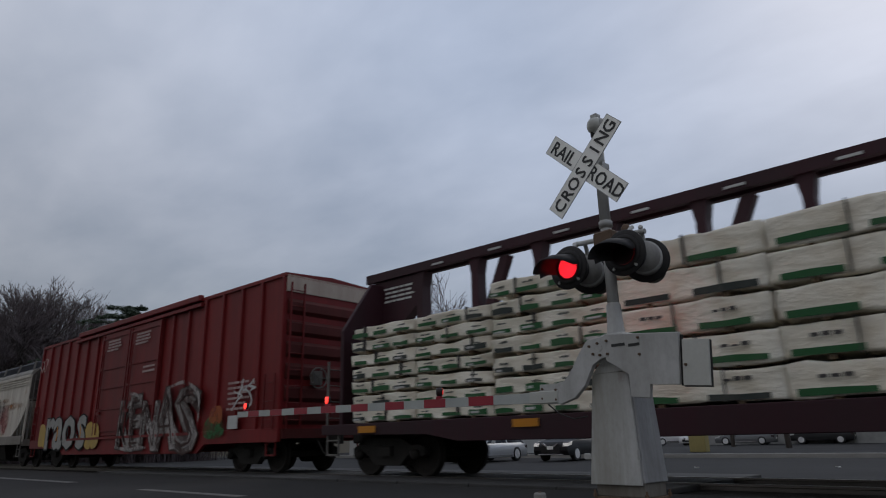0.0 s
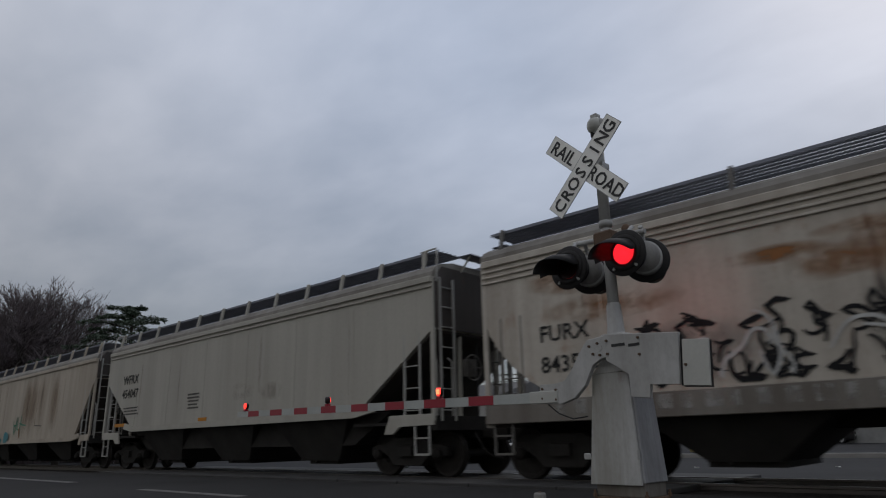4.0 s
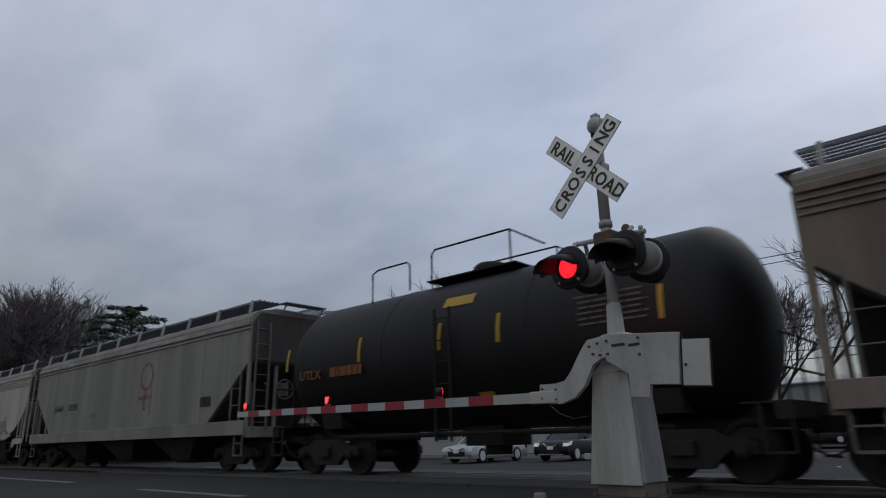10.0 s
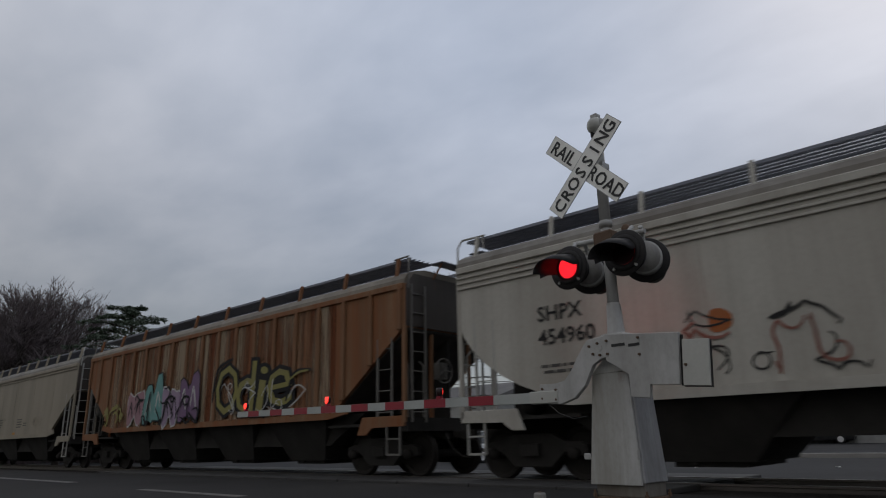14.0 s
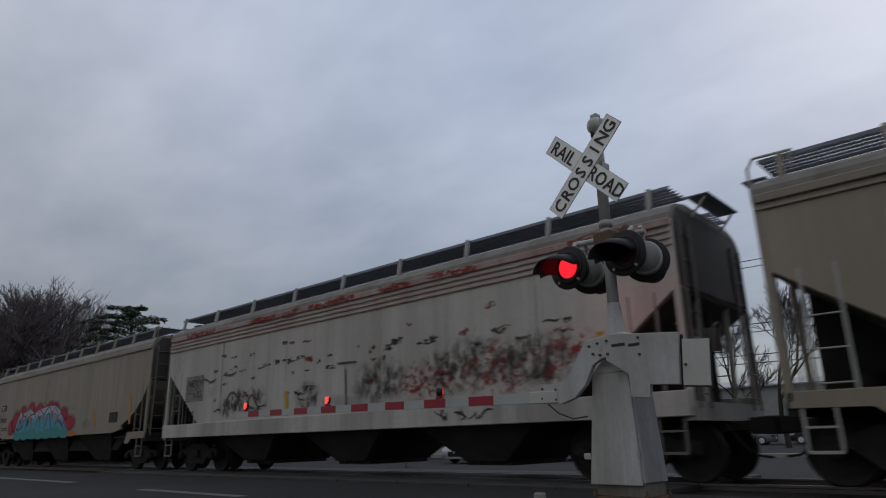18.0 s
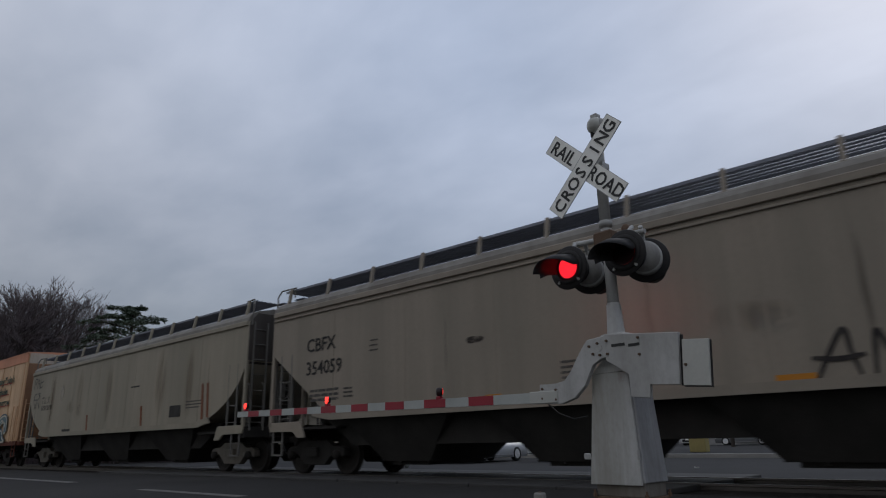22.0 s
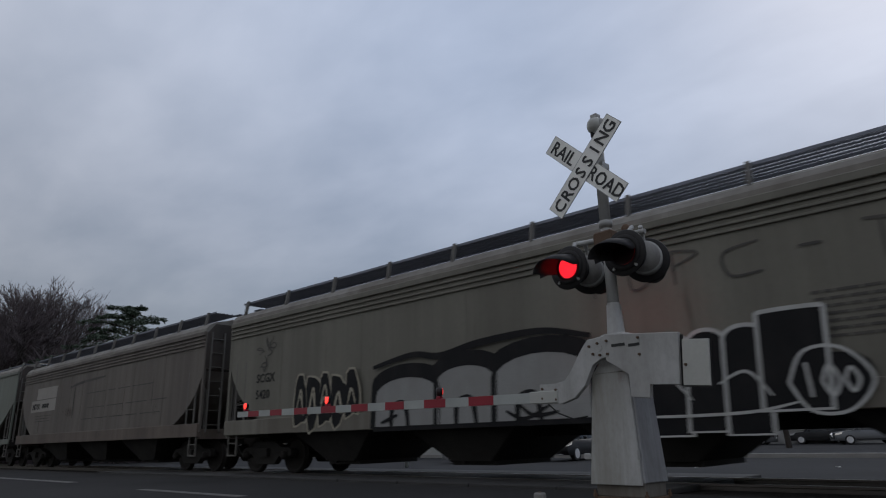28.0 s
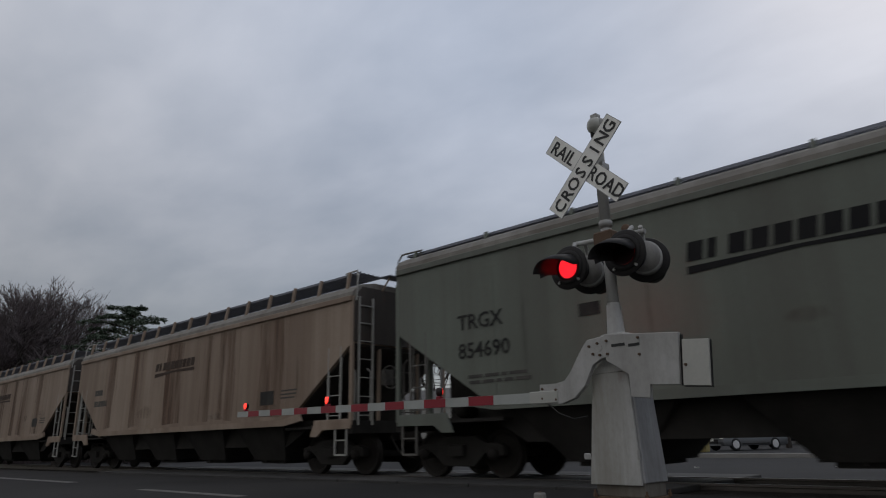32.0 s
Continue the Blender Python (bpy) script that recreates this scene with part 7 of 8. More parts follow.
# two pinkish tan hoppers at the tail of what is seen
for rear, front, seed in ((-370.4, -353.9, 73), (-388.2, -371.8, 75)):
    c, L = hopper(rear, front, weathered("pinkish_tan_paint", (0.42, 0.33, 0.26), (0.2, 0.13, 0.09), 0.5, 0.3, 0, 0.6, seed), "pinkish tan covered hopper with brown streaks", 4 if seed == 73 else 3, False, low=1.25, ribs=0, cut=2.4, post_n=15, ladder=LADDER_W)
    wordmark(c, -1.7, 3.1, 2.6, spray("dark_brown_wordmark", (0.07, 0.045, 0.035), 0.6, 0.25), 4)
    for k, x in enumerate((-5.2, -3.0, -0.4, 1.6, 2.8, 5.0)):
        bm = bmesh.new(); ribbon(bm, [(x + 0.04 * math.sin(q + k), 3.9 - 2.5 * q / 6) for q in range(7)], 0.3 + 0.12 * (k % 3), -HALF_W - 0.0045 - 0.0002 * k, False)
        part("run_off_stain", bm, stain("red_brown_bands", (0.17, 0.09, 0.06), 0.55, seed + k, (2.2, 2.2, 0.12), 0.4, 0.62), c, "wide red-brown run-off stain")
    bars(c, -6.6, 2.6, 0.8, 1, INK_FADE, 5, 0.2)
    bars(c, -6.6, 2.2, 1.2, 1, INK_FADE, 6, 0.2)
    bm = bmesh.new(); bx(bm, 4.6, 5.2, SIDE - 0.002, SIDE + 0.004, 1.7, 2.05)
    part("placard", bm, INK, c)
    bars(c, 5.5, 2.0, 0.7, 3, INK_FADE, 7, 0.04)


# ---- the crossing signal and its gate ----
SIG = thing("crossing_signal", (-3.19, 6.25, 0), "grey crossing signal mast with crossbuck, flashing lamps and lowered gate", "crossing signal", rz=-5.3)
SPIN = []                 # (disc, pose at rest, lit while the first lamp of the pair burns)


def sp(name, build, mat, label="", m=None, smooth=False, parent=None):
    bm = bmesh.new()
    build(bm)
    return part(name, bm, mat, parent or SIG, label, m, smooth)


sp("mast", lambda bm: lathe(bm, [(0.062, 1.9), (0.058, 2.9)], "z", 20), ALU, "galvanised pipe mast", None, True)
sp("mast", lambda bm: lathe(bm, [(0.06, 2.9), (0.06, 4.12), (0.03, 4.14)], "z", 20), ALU, "", None, True)
sp("mast_collar", lambda bm: lathe(bm, [(0.074, 2.92), (0.074, 2.98), (0.062, 2.99)], "z", 20), ALU, "pipe collar", None, True)
sp("mast_base", lambda bm: lathe(bm, [(0.11, 1.70), (0.11, 1.72), (0.092, 1.735), (0.074, 2.05), (0.062, 2.07)], "z", 20), ALU, "", None, True)
sp("bell", lambda bm: lathe(bm, [(0.0, -0.11), (0.05, -0.105), (0.085, -0.085), (0.106, -0.04), (0.112, 0.0), (0.114, 0.015), (0.1, 0.015), (0.0, 0.0)], "y", 24), ALU_PALE, "round pale warning bell on the mast top", pose(0.03, -0.05, 4.12, 0, 0, -38) @ Matrix.Diagonal((0.88, 0.88, 0.88, 1)), True)
sp("bell_works", lambda bm: (lathe(bm, [(0.0, 0.0), (0.085, 0.0), (0.09, 0.05), (0.08, 0.13), (0.05, 0.15), (0.0, 0.15)], "y", 20)), ALU, "", pose(0.03, -0.05, 4.12, 0, 0, -38), True)
sp("bell_striker", lambda bm: (bx(bm, -0.02, 0.02, -0.03, 0.03, -0.16, -0.09), bev(bm, 0.008)), BLACKP, "dark striker under the bell", pose(0.0, -0.07, 4.14, 0, 0, -38))
sp("bell_clamp", lambda bm: (bx(bm, -0.045, 0.045, -0.045, 0.045, 4.06, 4.29), bev(bm, 0.01)), ALU)

# crossbuck
for name, ang, words in (("blade", 45, (("CROSSING", 0.0),)), ("blade", -45, (("RAIL", -0.375), ("ROAD", 0.365)))):
    yy = -0.14 if ang > 0 else -0.13
    m = pose(-0.115, yy, 3.635) @ pose(0, 0, 0, 0, -ang, 0)
    b = sp(name, lambda bm: (bx(bm, -0.62, 0.62, -0.004, 0.004, -0.115, 0.115)), SIGNW, "white crossbuck blade", m)
    e = sp("blade_edge", lambda bm: [bx(bm, x0, x1, -0.0055, 0.0055, z0, z1) for x0, x1, z0, z1 in ((-0.624, -0.618, -0.117, 0.117), (0.618, 0.624, -0.117, 0.117), (-0.618, 0.618, -0.118, -0.113), (-0.618, 0.618, 0.113, 0.118))], ALU, "", None, False, b)
    for w, off in words:
        if len(w) == 8:
            for k, ch in enumerate(w):
                lettering(ch, 0.215, SIGNK, b, -0.515 + k * 0.1475, -0.008, -0.076, "lettering", 0.0035, 0.95, align="CENTER")
        else:
            lettering(w, 0.215, SIGNK, b, off, -0.008, -0.076, "lettering", 0.0035, 0.88, 1.04, align="CENTER")
sp("sign_bracket", lambda bm: (bx(bm, -0.15, 0.03, -0.128, -0.05, 3.58, 3.69), bx(bm, -0.075, 0.075, -0.07, 0.07, 3.6, 3.66)), ALU)

# cross arm and four lamp units
sp("cross_arm", lambda bm: [tube(bm, [(-0.44, 0.0, 2.82), (-0.1, 0.0, 2.80), (0.1, 0, 2.78), (0.46, 0.0, 2.76)], 0.028, 10)], ALU)
sp("cross_arm_clamp", lambda bm: (bx(bm, -0.12, 0.12, -0.1, 0.1, 2.7, 2.86), bev(bm, 0.02)), RUSTY, "rust-brown clamp block")
sp("junction_dome", lambda bm: lathe(bm, [(0.045, 2.82), (0.05, 2.86), (0.05, 2.9), (0.03, 2.93), (0.0, 2.935)], "z", 10), RUSTY, "", pose(0.22, 0.04, -0.03), True)


def lamp_unit(x, z, facing):
    """One flasher: round background, hood, housing, and a turning lens disc."""
    rz = 0 if facing < 0 else 203
    base = pose(x, facing * 0.2, z, 0, 0, rz)
    u = sp("lamp", lambda bm: lathe(bm, [(0.0, 0.21), (0.10, 0.20), (0.155, 0.165), (0.17, 0.10), (0.172, 0.0), (0.19, -0.005), (0.19, -0.03), (0.135, -0.03), (0.135, 0.15), (0.0, 0.15)], "y", 32), HOUSING if facing > 0 else BLACKP, "round lamp housing", base, True)
    sp("background", lambda bm: lathe(bm, [(0.17, -0.012), (0.237, -0.012), (0.245, 0.0), (0.237, 0.01), (0.17, 0.01)], "y", 36), BLACKP, "black background disc", None, True, u)

    def hood(bm):
        # front hoods are open below and end in a rounded bill; rear ones are full tubes, added to narrow the beam
        n = 30
        rows = []
        for k in range(n + 1):
            a = math.pi * (0.02 + 1.1 * k / n) if facing < 0 else 2 * math.pi * k / n
            d = 0.05 + 0.38 * min(1.0, a / math.pi * 1.9) ** 0.8 * (1.0 if a < math.pi else 0.7) if facing < 0 else 0.5
            c, s = math.cos(a), math.sin(a)
            drop = 0.3 * d if facing < 0 else 0.0
            rows.append([bm.verts.new((r * c, y, r * s - e)) for r, y, e in ((0.15, -0.02, 0), (0.15, -0.02 - d * 0.6, drop * 0.4), (0.146, -0.02 - d, drop), (0.138, -0.02 - d, drop), (0.142, -0.02 - d * 0.6, drop * 0.4), (0.142, -0.02, 0))])
        for p, q in zip(rows, rows[1:]):
            for i in range(5):
                bm.faces.new((p[i], p[i + 1], q[i + 1], q[i]))
    sp("hood", hood, BLACKP, "black lamp hood, on rear lamps a beam-narrowing tube", None, True, u)
    if facing > 0:
        sp("rim", lambda bm: lathe(bm, [(0.168, 0.1), (0.18, 0.11), (0.178, 0.135), (0.16, 0.14)], "y", 32), ALU, "pale metal rim", None, True, u)
    for a in (-130, -50) if facing < 0 else (-25,):
        sp("clip", lambda bm: (bx(bm, -0.012, 0.012, -0.03, 0.0, 0.17, 0.215), bev(bm, 0.004)), ALU, "bright metal clip", pose(0, 0, 0, 0, 90 - a, 0), False, u)
    sp("hanger", lambda bm: (tube(bm, [(0, 0.06, 0.12), (0, 0.1, 0.24), (0, 0.2, 0.32)], 0.024, 8)), ALU, "", None, False, u)
    # lens: lit face one way, dark face the other
    bm = bmesh.new()
    lathe(bm, [(0.0, -0.006), (0.126, -0.006), (0.126, 0.006), (0.0, 0.006)], "y", 28)
    for f in bm.faces:
        f.material_index = 1 if f.calc_center_median().y > 0.003 else 0
    disc = put("lens", mesh_from("lens", bm, (LED_BASE if facing < 0 else LED_BACK, LENS_OFF)), None, u, "red lens with glowing diodes", pose(0, -0.012, 0))
    return disc


def led_rows(disc):
    bm = bmesh.new()
    for ring in range(0, 7):
        n = max(1, 6 * ring)
        for k in range(n):
            a = 2 * math.pi * k / n + ring * 0.3
            c = Vector((0.0185 * ring * math.cos(a), -0.0085, 0.0185 * ring * math.sin(a)))
            vs = [bm.verts.new(c + Vector(((0.0055 if ring else 0.011) * math.cos(q), 0, (0.0055 if ring else 0.011) * math.sin(q)))) for q in (0, 1.05, 2.09, 3.14, 4.19, 5.24)]
            bm.faces.new(vs)
    return bm


for x, z, facing, first in ((-0.39, 2.51, -1, True), (0.315, 2.52, -1, False), (-0.385, 2.51, 1, True), (0.325, 2.51, 1, False)):
    d = lamp_unit(x, z, facing)
    if facing < 0:
        bm = led_rows(d)
        me = mesh_from("diodes", bm, LED_ON)
        # the diodes belong to the lens mesh: join them
        b2 = bmesh.new()
        b2.from_mesh(d.data)
        off = len(b2.faces)
        b2.from_mesh(me)
        for i, f in enumerate(b2.faces):
            if i >= off:
                f.material_index = 2
        b2.to_mesh(d.data)
        b2.free()
        d.data.materials.append(LED_ON)
        bpy.data.meshes.remove(me)
    SPIN.append((d, (0, -0.012, 0), first))

# gate mechanism: cabinet, side plates, counterweight
def taper(bm, b0, b1, z0, z1):
    lo = [bm.verts.new((x, y, z0)) for x, y in ((b0[0], b0[2]), (b0[1], b0[2]), (b0[1], b0[3]), (b0[0], b0[3]))]
    hi = [bm.verts.new((x, y, z1)) for x, y in ((b1[0], b1[2]), (b1[1], b1[2]), (b1[1], b1[3]), (b1[0], b1[3]))]
    bm.faces.new(lo[::-1]), bm.faces.new(hi)
    for k in range(4):
        bm.faces.new((lo[k], lo[(k + 1) % 4], hi[(k + 1) % 4], hi[k]))


sp("cabinet", lambda bm: (taper(bm, (-0.285, 0.31, -0.24, 0.17), (-0.195, 0.25, -0.20, 0.13), 0.29, 1.33), taper(bm, (-0.195, 0.25, -0.20, 0.13), (-0.06, 0.18, -0.15, 0.11), 1.33, 1.52), bev(bm, 0.006, 1)), ALU_DULL, "grey tapered gate mechanism cabinet with streaks")
sp("cabinet_lid", lambda bm: (taper(bm, (-0.16, 0.30, -0.26, 0.2), (-0.1, 0.16, -0.12, 0.12), 1.64, 1.74), bev(bm, 0.015)), ALU, "")
sp("cabinet_door", lambda bm: (taper(bm, (-0.285, 0.285, -0.262, -0.242), (-0.19, 0.225, -0.22, -0.202), 0.27, 1.33), taper(bm, (-0.19, 0.225, -0.22, -0.202), (-0.055, 0.12, -0.175, -0.15), 1.332, 1.5), bev(bm, 0.003)), DOORP_LIT, "streaked front plate, painted paler for the light on it")
sp("hinge", lambda bm: [lathe(bm, [(0.014, z), (0.014, z + 0.09)], "z", 8, (0.27, -0.25, 0)) for z in (0.5,)], ALU)
sp("latch", lambda bm: (bx(bm, -0.345, -0.27, -0.26, -0.235, 0.50, 0.56), bev(bm, 0.008)), ALU)
sp("plinth", lambda bm: (bx(bm, -0.25, 0.29, -0.22, 0.15, 0.16, 0.3), bev(bm, 0.008)), weathered("rust_stained_plinth", (0.26, 0.245, 0.22), (0.1, 0.075, 0.05), 0.8, 0.6, 0.3, 0.6, 95), "rust-stained plinth")
sp("base_flange", lambda bm: (bx(bm, -0.27, 0.31, -0.24, 0.18, 0.135, 0.16), bx(bm, -0.2, 0.24, -0.18, 0.14, 0.09, 0.135), bev(bm, 0.006)), RUSTY, "rust-stained base flange")
for x in (-0.26, 0.31):
    for y in (-0.24, 0.17):
        sp("bolt", lambda bm: lathe(bm, [(0.022, 0.155), (0.022, 0.19), (0.012, 0.19), (0.012, 0.22), (0.0, 0.22)], "z", 6), RUSTY, "", pose(x, y, 0))
sp("foundation", lambda bm: (bx(bm, -0.34, 0.38, -0.32, 0.26, -0.3, 0.1), bev(bm, 0.03)), plain("stained_dark_concrete", (0.1, 0.09, 0.08), 0.9, 0, 0.4, 4), "concrete foundation block")
sp("bracket", lambda bm: (prism_y(bm, [(0.08, 1.69), (-0.15, 1.67), (-0.25, 1.55), (-0.37, 1.37), (-0.46, 1.28), (-0.57, 1.26), (-0.80, 1.27), (-0.81, 1.07), (-0.53, 1.05), (-0.35, 1.10), (-0.21, 1.22), (-0.1, 1.42), (0.0, 1.47), (0.08, 1.47)], -0.33, -0.27), bev(bm, 0.006)), ALU, "curved gate arm bracket plate")
for y0, y1 in ((-0.345, -0.295),):
    sp("side_plate", lambda bm: (prism_y(bm, [(0.07, 1.70), (0.86, 1.62), (0.82, 1.15), (0.52, 1.18), (0.51, 1.05), (0.31, 1.07), (0.32, 1.29), (0.07, 1.44)], y0, y1), bev(bm, 0.006)), ALU, "flat counterweight arm plate")
    sp("counterweight", lambda bm: (prism_y(bm, [(0.885, 1.55), (1.135, 1.525), (1.1, 1.12), (0.85, 1.14)], y0 + 0.005, y1 - 0.005), bev(bm, 0.004)), ALU_PALE, "pale painted counterweight")
# black strips paint the shade in the gap and along the weight's edge
sp("weight_shade", lambda bm: (prism_y(bm, [(0.85, 1.6), (0.885, 1.595), (0.855, 1.14), (0.82, 1.14)], -0.31, -0.3), prism_y(bm, [(1.12, 1.52), (1.143, 1.518), (1.108, 1.108), (0.85, 1.128), (0.85, 1.14), (1.09, 1.13)], -0.32, -0.3)), SIGNK, "black strips painting the shaded gap and edge of the counterweight")
sp("slot", lambda bm: [bx(bm, a, b, -0.349, -0.343, 1.575 - 0.09 * a, 1.603 - 0.09 * a) for a, b in ((0.15, 0.3), (0.34, 0.46))], SIGNK, "dark slot in the plate")
for x, z in ((0.1, 1.63), (0.1, 1.5), (0.45, 1.62), (0.45, 1.46), (-0.76, 1.22), (-0.76, 1.12), (-0.58, 1.2), (-0.58, 1.1), (-0.12, 1.6), (-0.02, 1.62), (-0.08, 1.52), (0.0, 1.5), (0.9, 1.32)):
    sp("bolt", lambda bm: lathe(bm, [(0.0, -0.02), (0.012, -0.02), (0.014, 0.0)], "y", 8), RUSTY, "", pose(x, -0.345 if x > 0.05 else -0.33, z))
sp("pivot", lambda bm: (tube(bm, [(0.0, -0.337, 1.57), (0.0, 0.3, 1.57)], 0.03, 12)), ALU)
sp("cable", lambda bm: tube(bm, [(-0.72, -0.3, 1.06), (-0.6, -0.28, 0.96), (-0.45, -0.24, 0.9), (-0.3, -0.2, 0.92)], 0.008, 6), SIGNK)

# gate arm with reflective stripes and three lamps
arm_m = pose(-0.62, -0.30, 1.13, 0, 1.05, 0)


def arm_build(bm):
    a = [bm.verts.new((0.0, y, z)) for y, z in ((-0.03, -0.055), (0.03, -0.055), (0.03, 0.055), (-0.03, 0.055))]
    b = [bm.verts.new((-7.4, y, z)) for y, z in ((-0.018, -0.05), (0.018, -0.05), (0.018, 0.05), (-0.018, 0.05))]
    bm.faces.new(a), bm.faces.new(b[::-1])
    for k in range(4):
        bm.faces.new((a[k], b[k], b[(k + 1) % 4], a[(k + 1) % 4]))


arm = sp("gate_arm", arm_build, WHTW, "long white gate arm with red stripes", arm_m)
for k in range(8):
    xc = -1.07 - 0.813 * k
    sp("stripe", lambda bm: bx(bm, xc - 0.2, xc + 0.2, -0.034 + 0.0016 * k, -0.0, -0.053 + 0.0006 * k, 0.053 - 0.0006 * k), REDW, "red reflective stripe", None, False, arm)
sp("arm_joint", lambda bm: (bx(bm, -0.32, 0.06, -0.045, 0.045, -0.065, 0.065), bev(bm, 0.008)), ALU_PALE, "", None, False, arm)
for xl, mode in ((-7.1, 2), (-4.38, 0), (-1.82, 1)):
    hb = sp("arm_lamp", lambda bm: (bx(bm, -0.035, 0.035, -0.035, 0.035, 0.05, 0.085), bev(bm, 0.006)), REDW, "small red lamp on the gate arm", pose(xl, 0, 0), False, arm)
    bm = bmesh.new()
    lathe(bm, [(0.0, -0.055), (0.032, -0.05), (0.044, -0.03), (0.046, 0.03), (0.036, 0.05), (0.0, 0.055)], "z", 16)
    for f in bm.faces:
        c = f.calc_center_median()
        f.material_index = 0 if c.y < -0.022 and abs(c.z) < 0.045 else 1
        if c.y < -0.03 and abs(c.z) < 0.035 and abs(c.x) < 0.026:
            f.material_index = 2
    me = mesh_from("arm_lens", bm, (BULB_ON, LENS_OFF, BULB_HOT if mode == 1 else BULB_ON), True)
    # the lens turns on its stem, so it hangs from the arm itself
    ln = put("arm_lens", me, None, arm, "small red lamp lens", pose(xl, 0, 0.14))
    if mode != 2:
        SPIN.append((ln, (xl, 0, 0.14), mode == 0))

# a short marker post near the kerb
post = thing("marker_post", (-4.75, 6.95, -0.02), "short pale concrete marker block beside the road", "marker post")
bm = bmesh.new(); bx(bm, -0.07, 0.07, -0.05, 0.05, 0, 0.11); bev(bm, 0.02)
part("block", bm, CONC, post)
bm = bmesh.new(); lathe(bm, [(0.02, 0.105), (0.02, 0.12), (0, 0.12)], "z", 10)
part("cap", bm, RUSTY, post)


# ---- behind the tracks ----
def limb(bm, rng, p, d, length, r, depth, twigs, spread=0.55, up=0.25):
    """A branch that forks into thinner ones."""
    n = 3
    pts = [p]
    q = p
    for i in range(n):
        d = (d + Vector((rng.uniform(-1, 1), rng.uniform(-1, 1), rng.uniform(-0.6, 1) * up)) * 0.22).normalized()
        q = q + d * length / n
        pts.append(q)
    seg = 7 if r > 0.12 else (5 if r > 0.04 else 3)
    tube(bm if depth > 1 else twigs, pts, max(r, 0.02), seg, max(r * 0.62, 0.01), caps=False)
    if depth <= 0:
        return
    kids = rng.choice((2, 3, 3))
    for k in range(kids + (1 if depth < 4 else 0)):
        nd = (d + Vector((rng.uniform(-1.2, 1.2), rng.uniform(-1.2, 1.2), rng.uniform(-0.5, 0.75))) * spread).normalized()
        start = pts[-1] if k < 2 else pts[rng.choice((1, 2))]
        limb(bm, rng, start, nd, length * rng.uniform(0.62, 0.85), r * 0.58, depth - 1, twigs, spread, up)


def bare_tree(x, y, h, seed, r=0.22, depth=6, spread=0.6, label="bare deciduous tree with grey-brown twigs"):
    rng = random.Random(seed)
    t = thing("bare_tree", (x, y, -0.45), label, "tree", "bare trees")
    a, b = bmesh.new(), bmesh.new()
    limb(a, rng, Vector((0, 0, 0)), Vector((rng.uniform(-0.1, 0.1), rng.uniform(-0.1, 0.1), 1)), h * 0.27, r, depth, b, spread)
    top = max(v.co.z for v in b.verts)
    s = h / top
    for m_ in (a, b):
        for v in m_.verts:
            v.co.z *= s
    part("trunk", a, BARK, t, "", None, True)
    part("branchwork", b, TWIG, t, "fine bare twigs")
    return t


def evergreen(x, y, h, w, seed):
    rng = random.Random(seed)
    t = thing("cedar_tree", (x, y, -0.45), "dark spreading evergreen with flat tiers of needles", "tree")
    a = bmesh.new(); tube(a, [(0, 0, 0), (0.1, 0, h * 0.5), (0, 0.1, h * 0.97)], 0.28, 8, 0.05)
    b = bmesh.new()
    n = 60
    for k in range(n):
        z = h * (0.35 + 0.64 * k / n)
        ang = k * 2.4 + rng.uniform(-0.4, 0.4)
        reach = min(w, 0.3 + w * 0.62 * ((h - z) / (0.17 * h)) ** 0.7) * rng.uniform(0.62, 1.05)
        tip = Vector((reach * math.cos(ang), reach * math.sin(ang), z - 0.08 * reach + rng.uniform(-0.1, 0.25)))
        tube(a, [(0, 0, z - 0.3), tuple(tip * 0.5 + Vector((0, 0, z * 0.5 + 0.1))), tuple(tip)], 0.06, 4, 0.015, caps=False)
        side = Vector((-math.sin(ang), math.cos(ang), 0))
        for q in range(330):
            f = 1 - 0.9 * rng.random() ** 1.3
            half = 0.18 + 0.3 * reach * (1.05 - f)
            c = Vector((tip.x * f, tip.y * f, z + (tip.z - z) * f + 0.12 * math.sin(f * 3.14))) + side * rng.uniform(-half, half) + Vector((0, 0, rng.gauss(0, 0.07)))
            s = rng.uniform(0.1, 0.26)
            v1 = Vector((rng.uniform(-1, 1), rng.uniform(-1, 1), rng.uniform(-0.5, 0.35))).normalized() * s
            v2 = Vector((rng.uniform(-1, 1), rng.uniform(-1, 1), rng.uniform(-0.5, 0.5))).normalized() * s * 0.55
            b.faces.new([b.verts.new(c + o) for o in (v1, v2, -v1 * 0.8)])
    part("trunk", a, BARK, t)
    part("crown", b, NEEDLE, t, "dark green needles in tiers")


# left woods: dense bare trees beyond the tracks
for i, (x, y, h, r) in enumerate(((-68, 17, 15.2, 0.3), (-69.5, 16.5, 14.6, 0.28), (-71.5, 17.4, 14.8, 0.26), (-75, 20, 16.2, 0.28), (-73, 18, 17.0, 0.3), (-78, 21, 18.0, 0.26), (-83, 24, 19.0, 0.3), (-80, 20, 18.5, 0.3), (-67.5, 15.8, 13.6, 0.26), (-70, 16, 15.5, 0.26))):
    bare_tree(x, y, h, 100 + i, r, 7, 0.62)
bare_tree(-52.6, 17.3, 10.0, 145, 0.24, 4, 0.75, "bare tree with a forked dark trunk")
evergreen(-50.3, 20.5, 11.6, 6.6, 7)


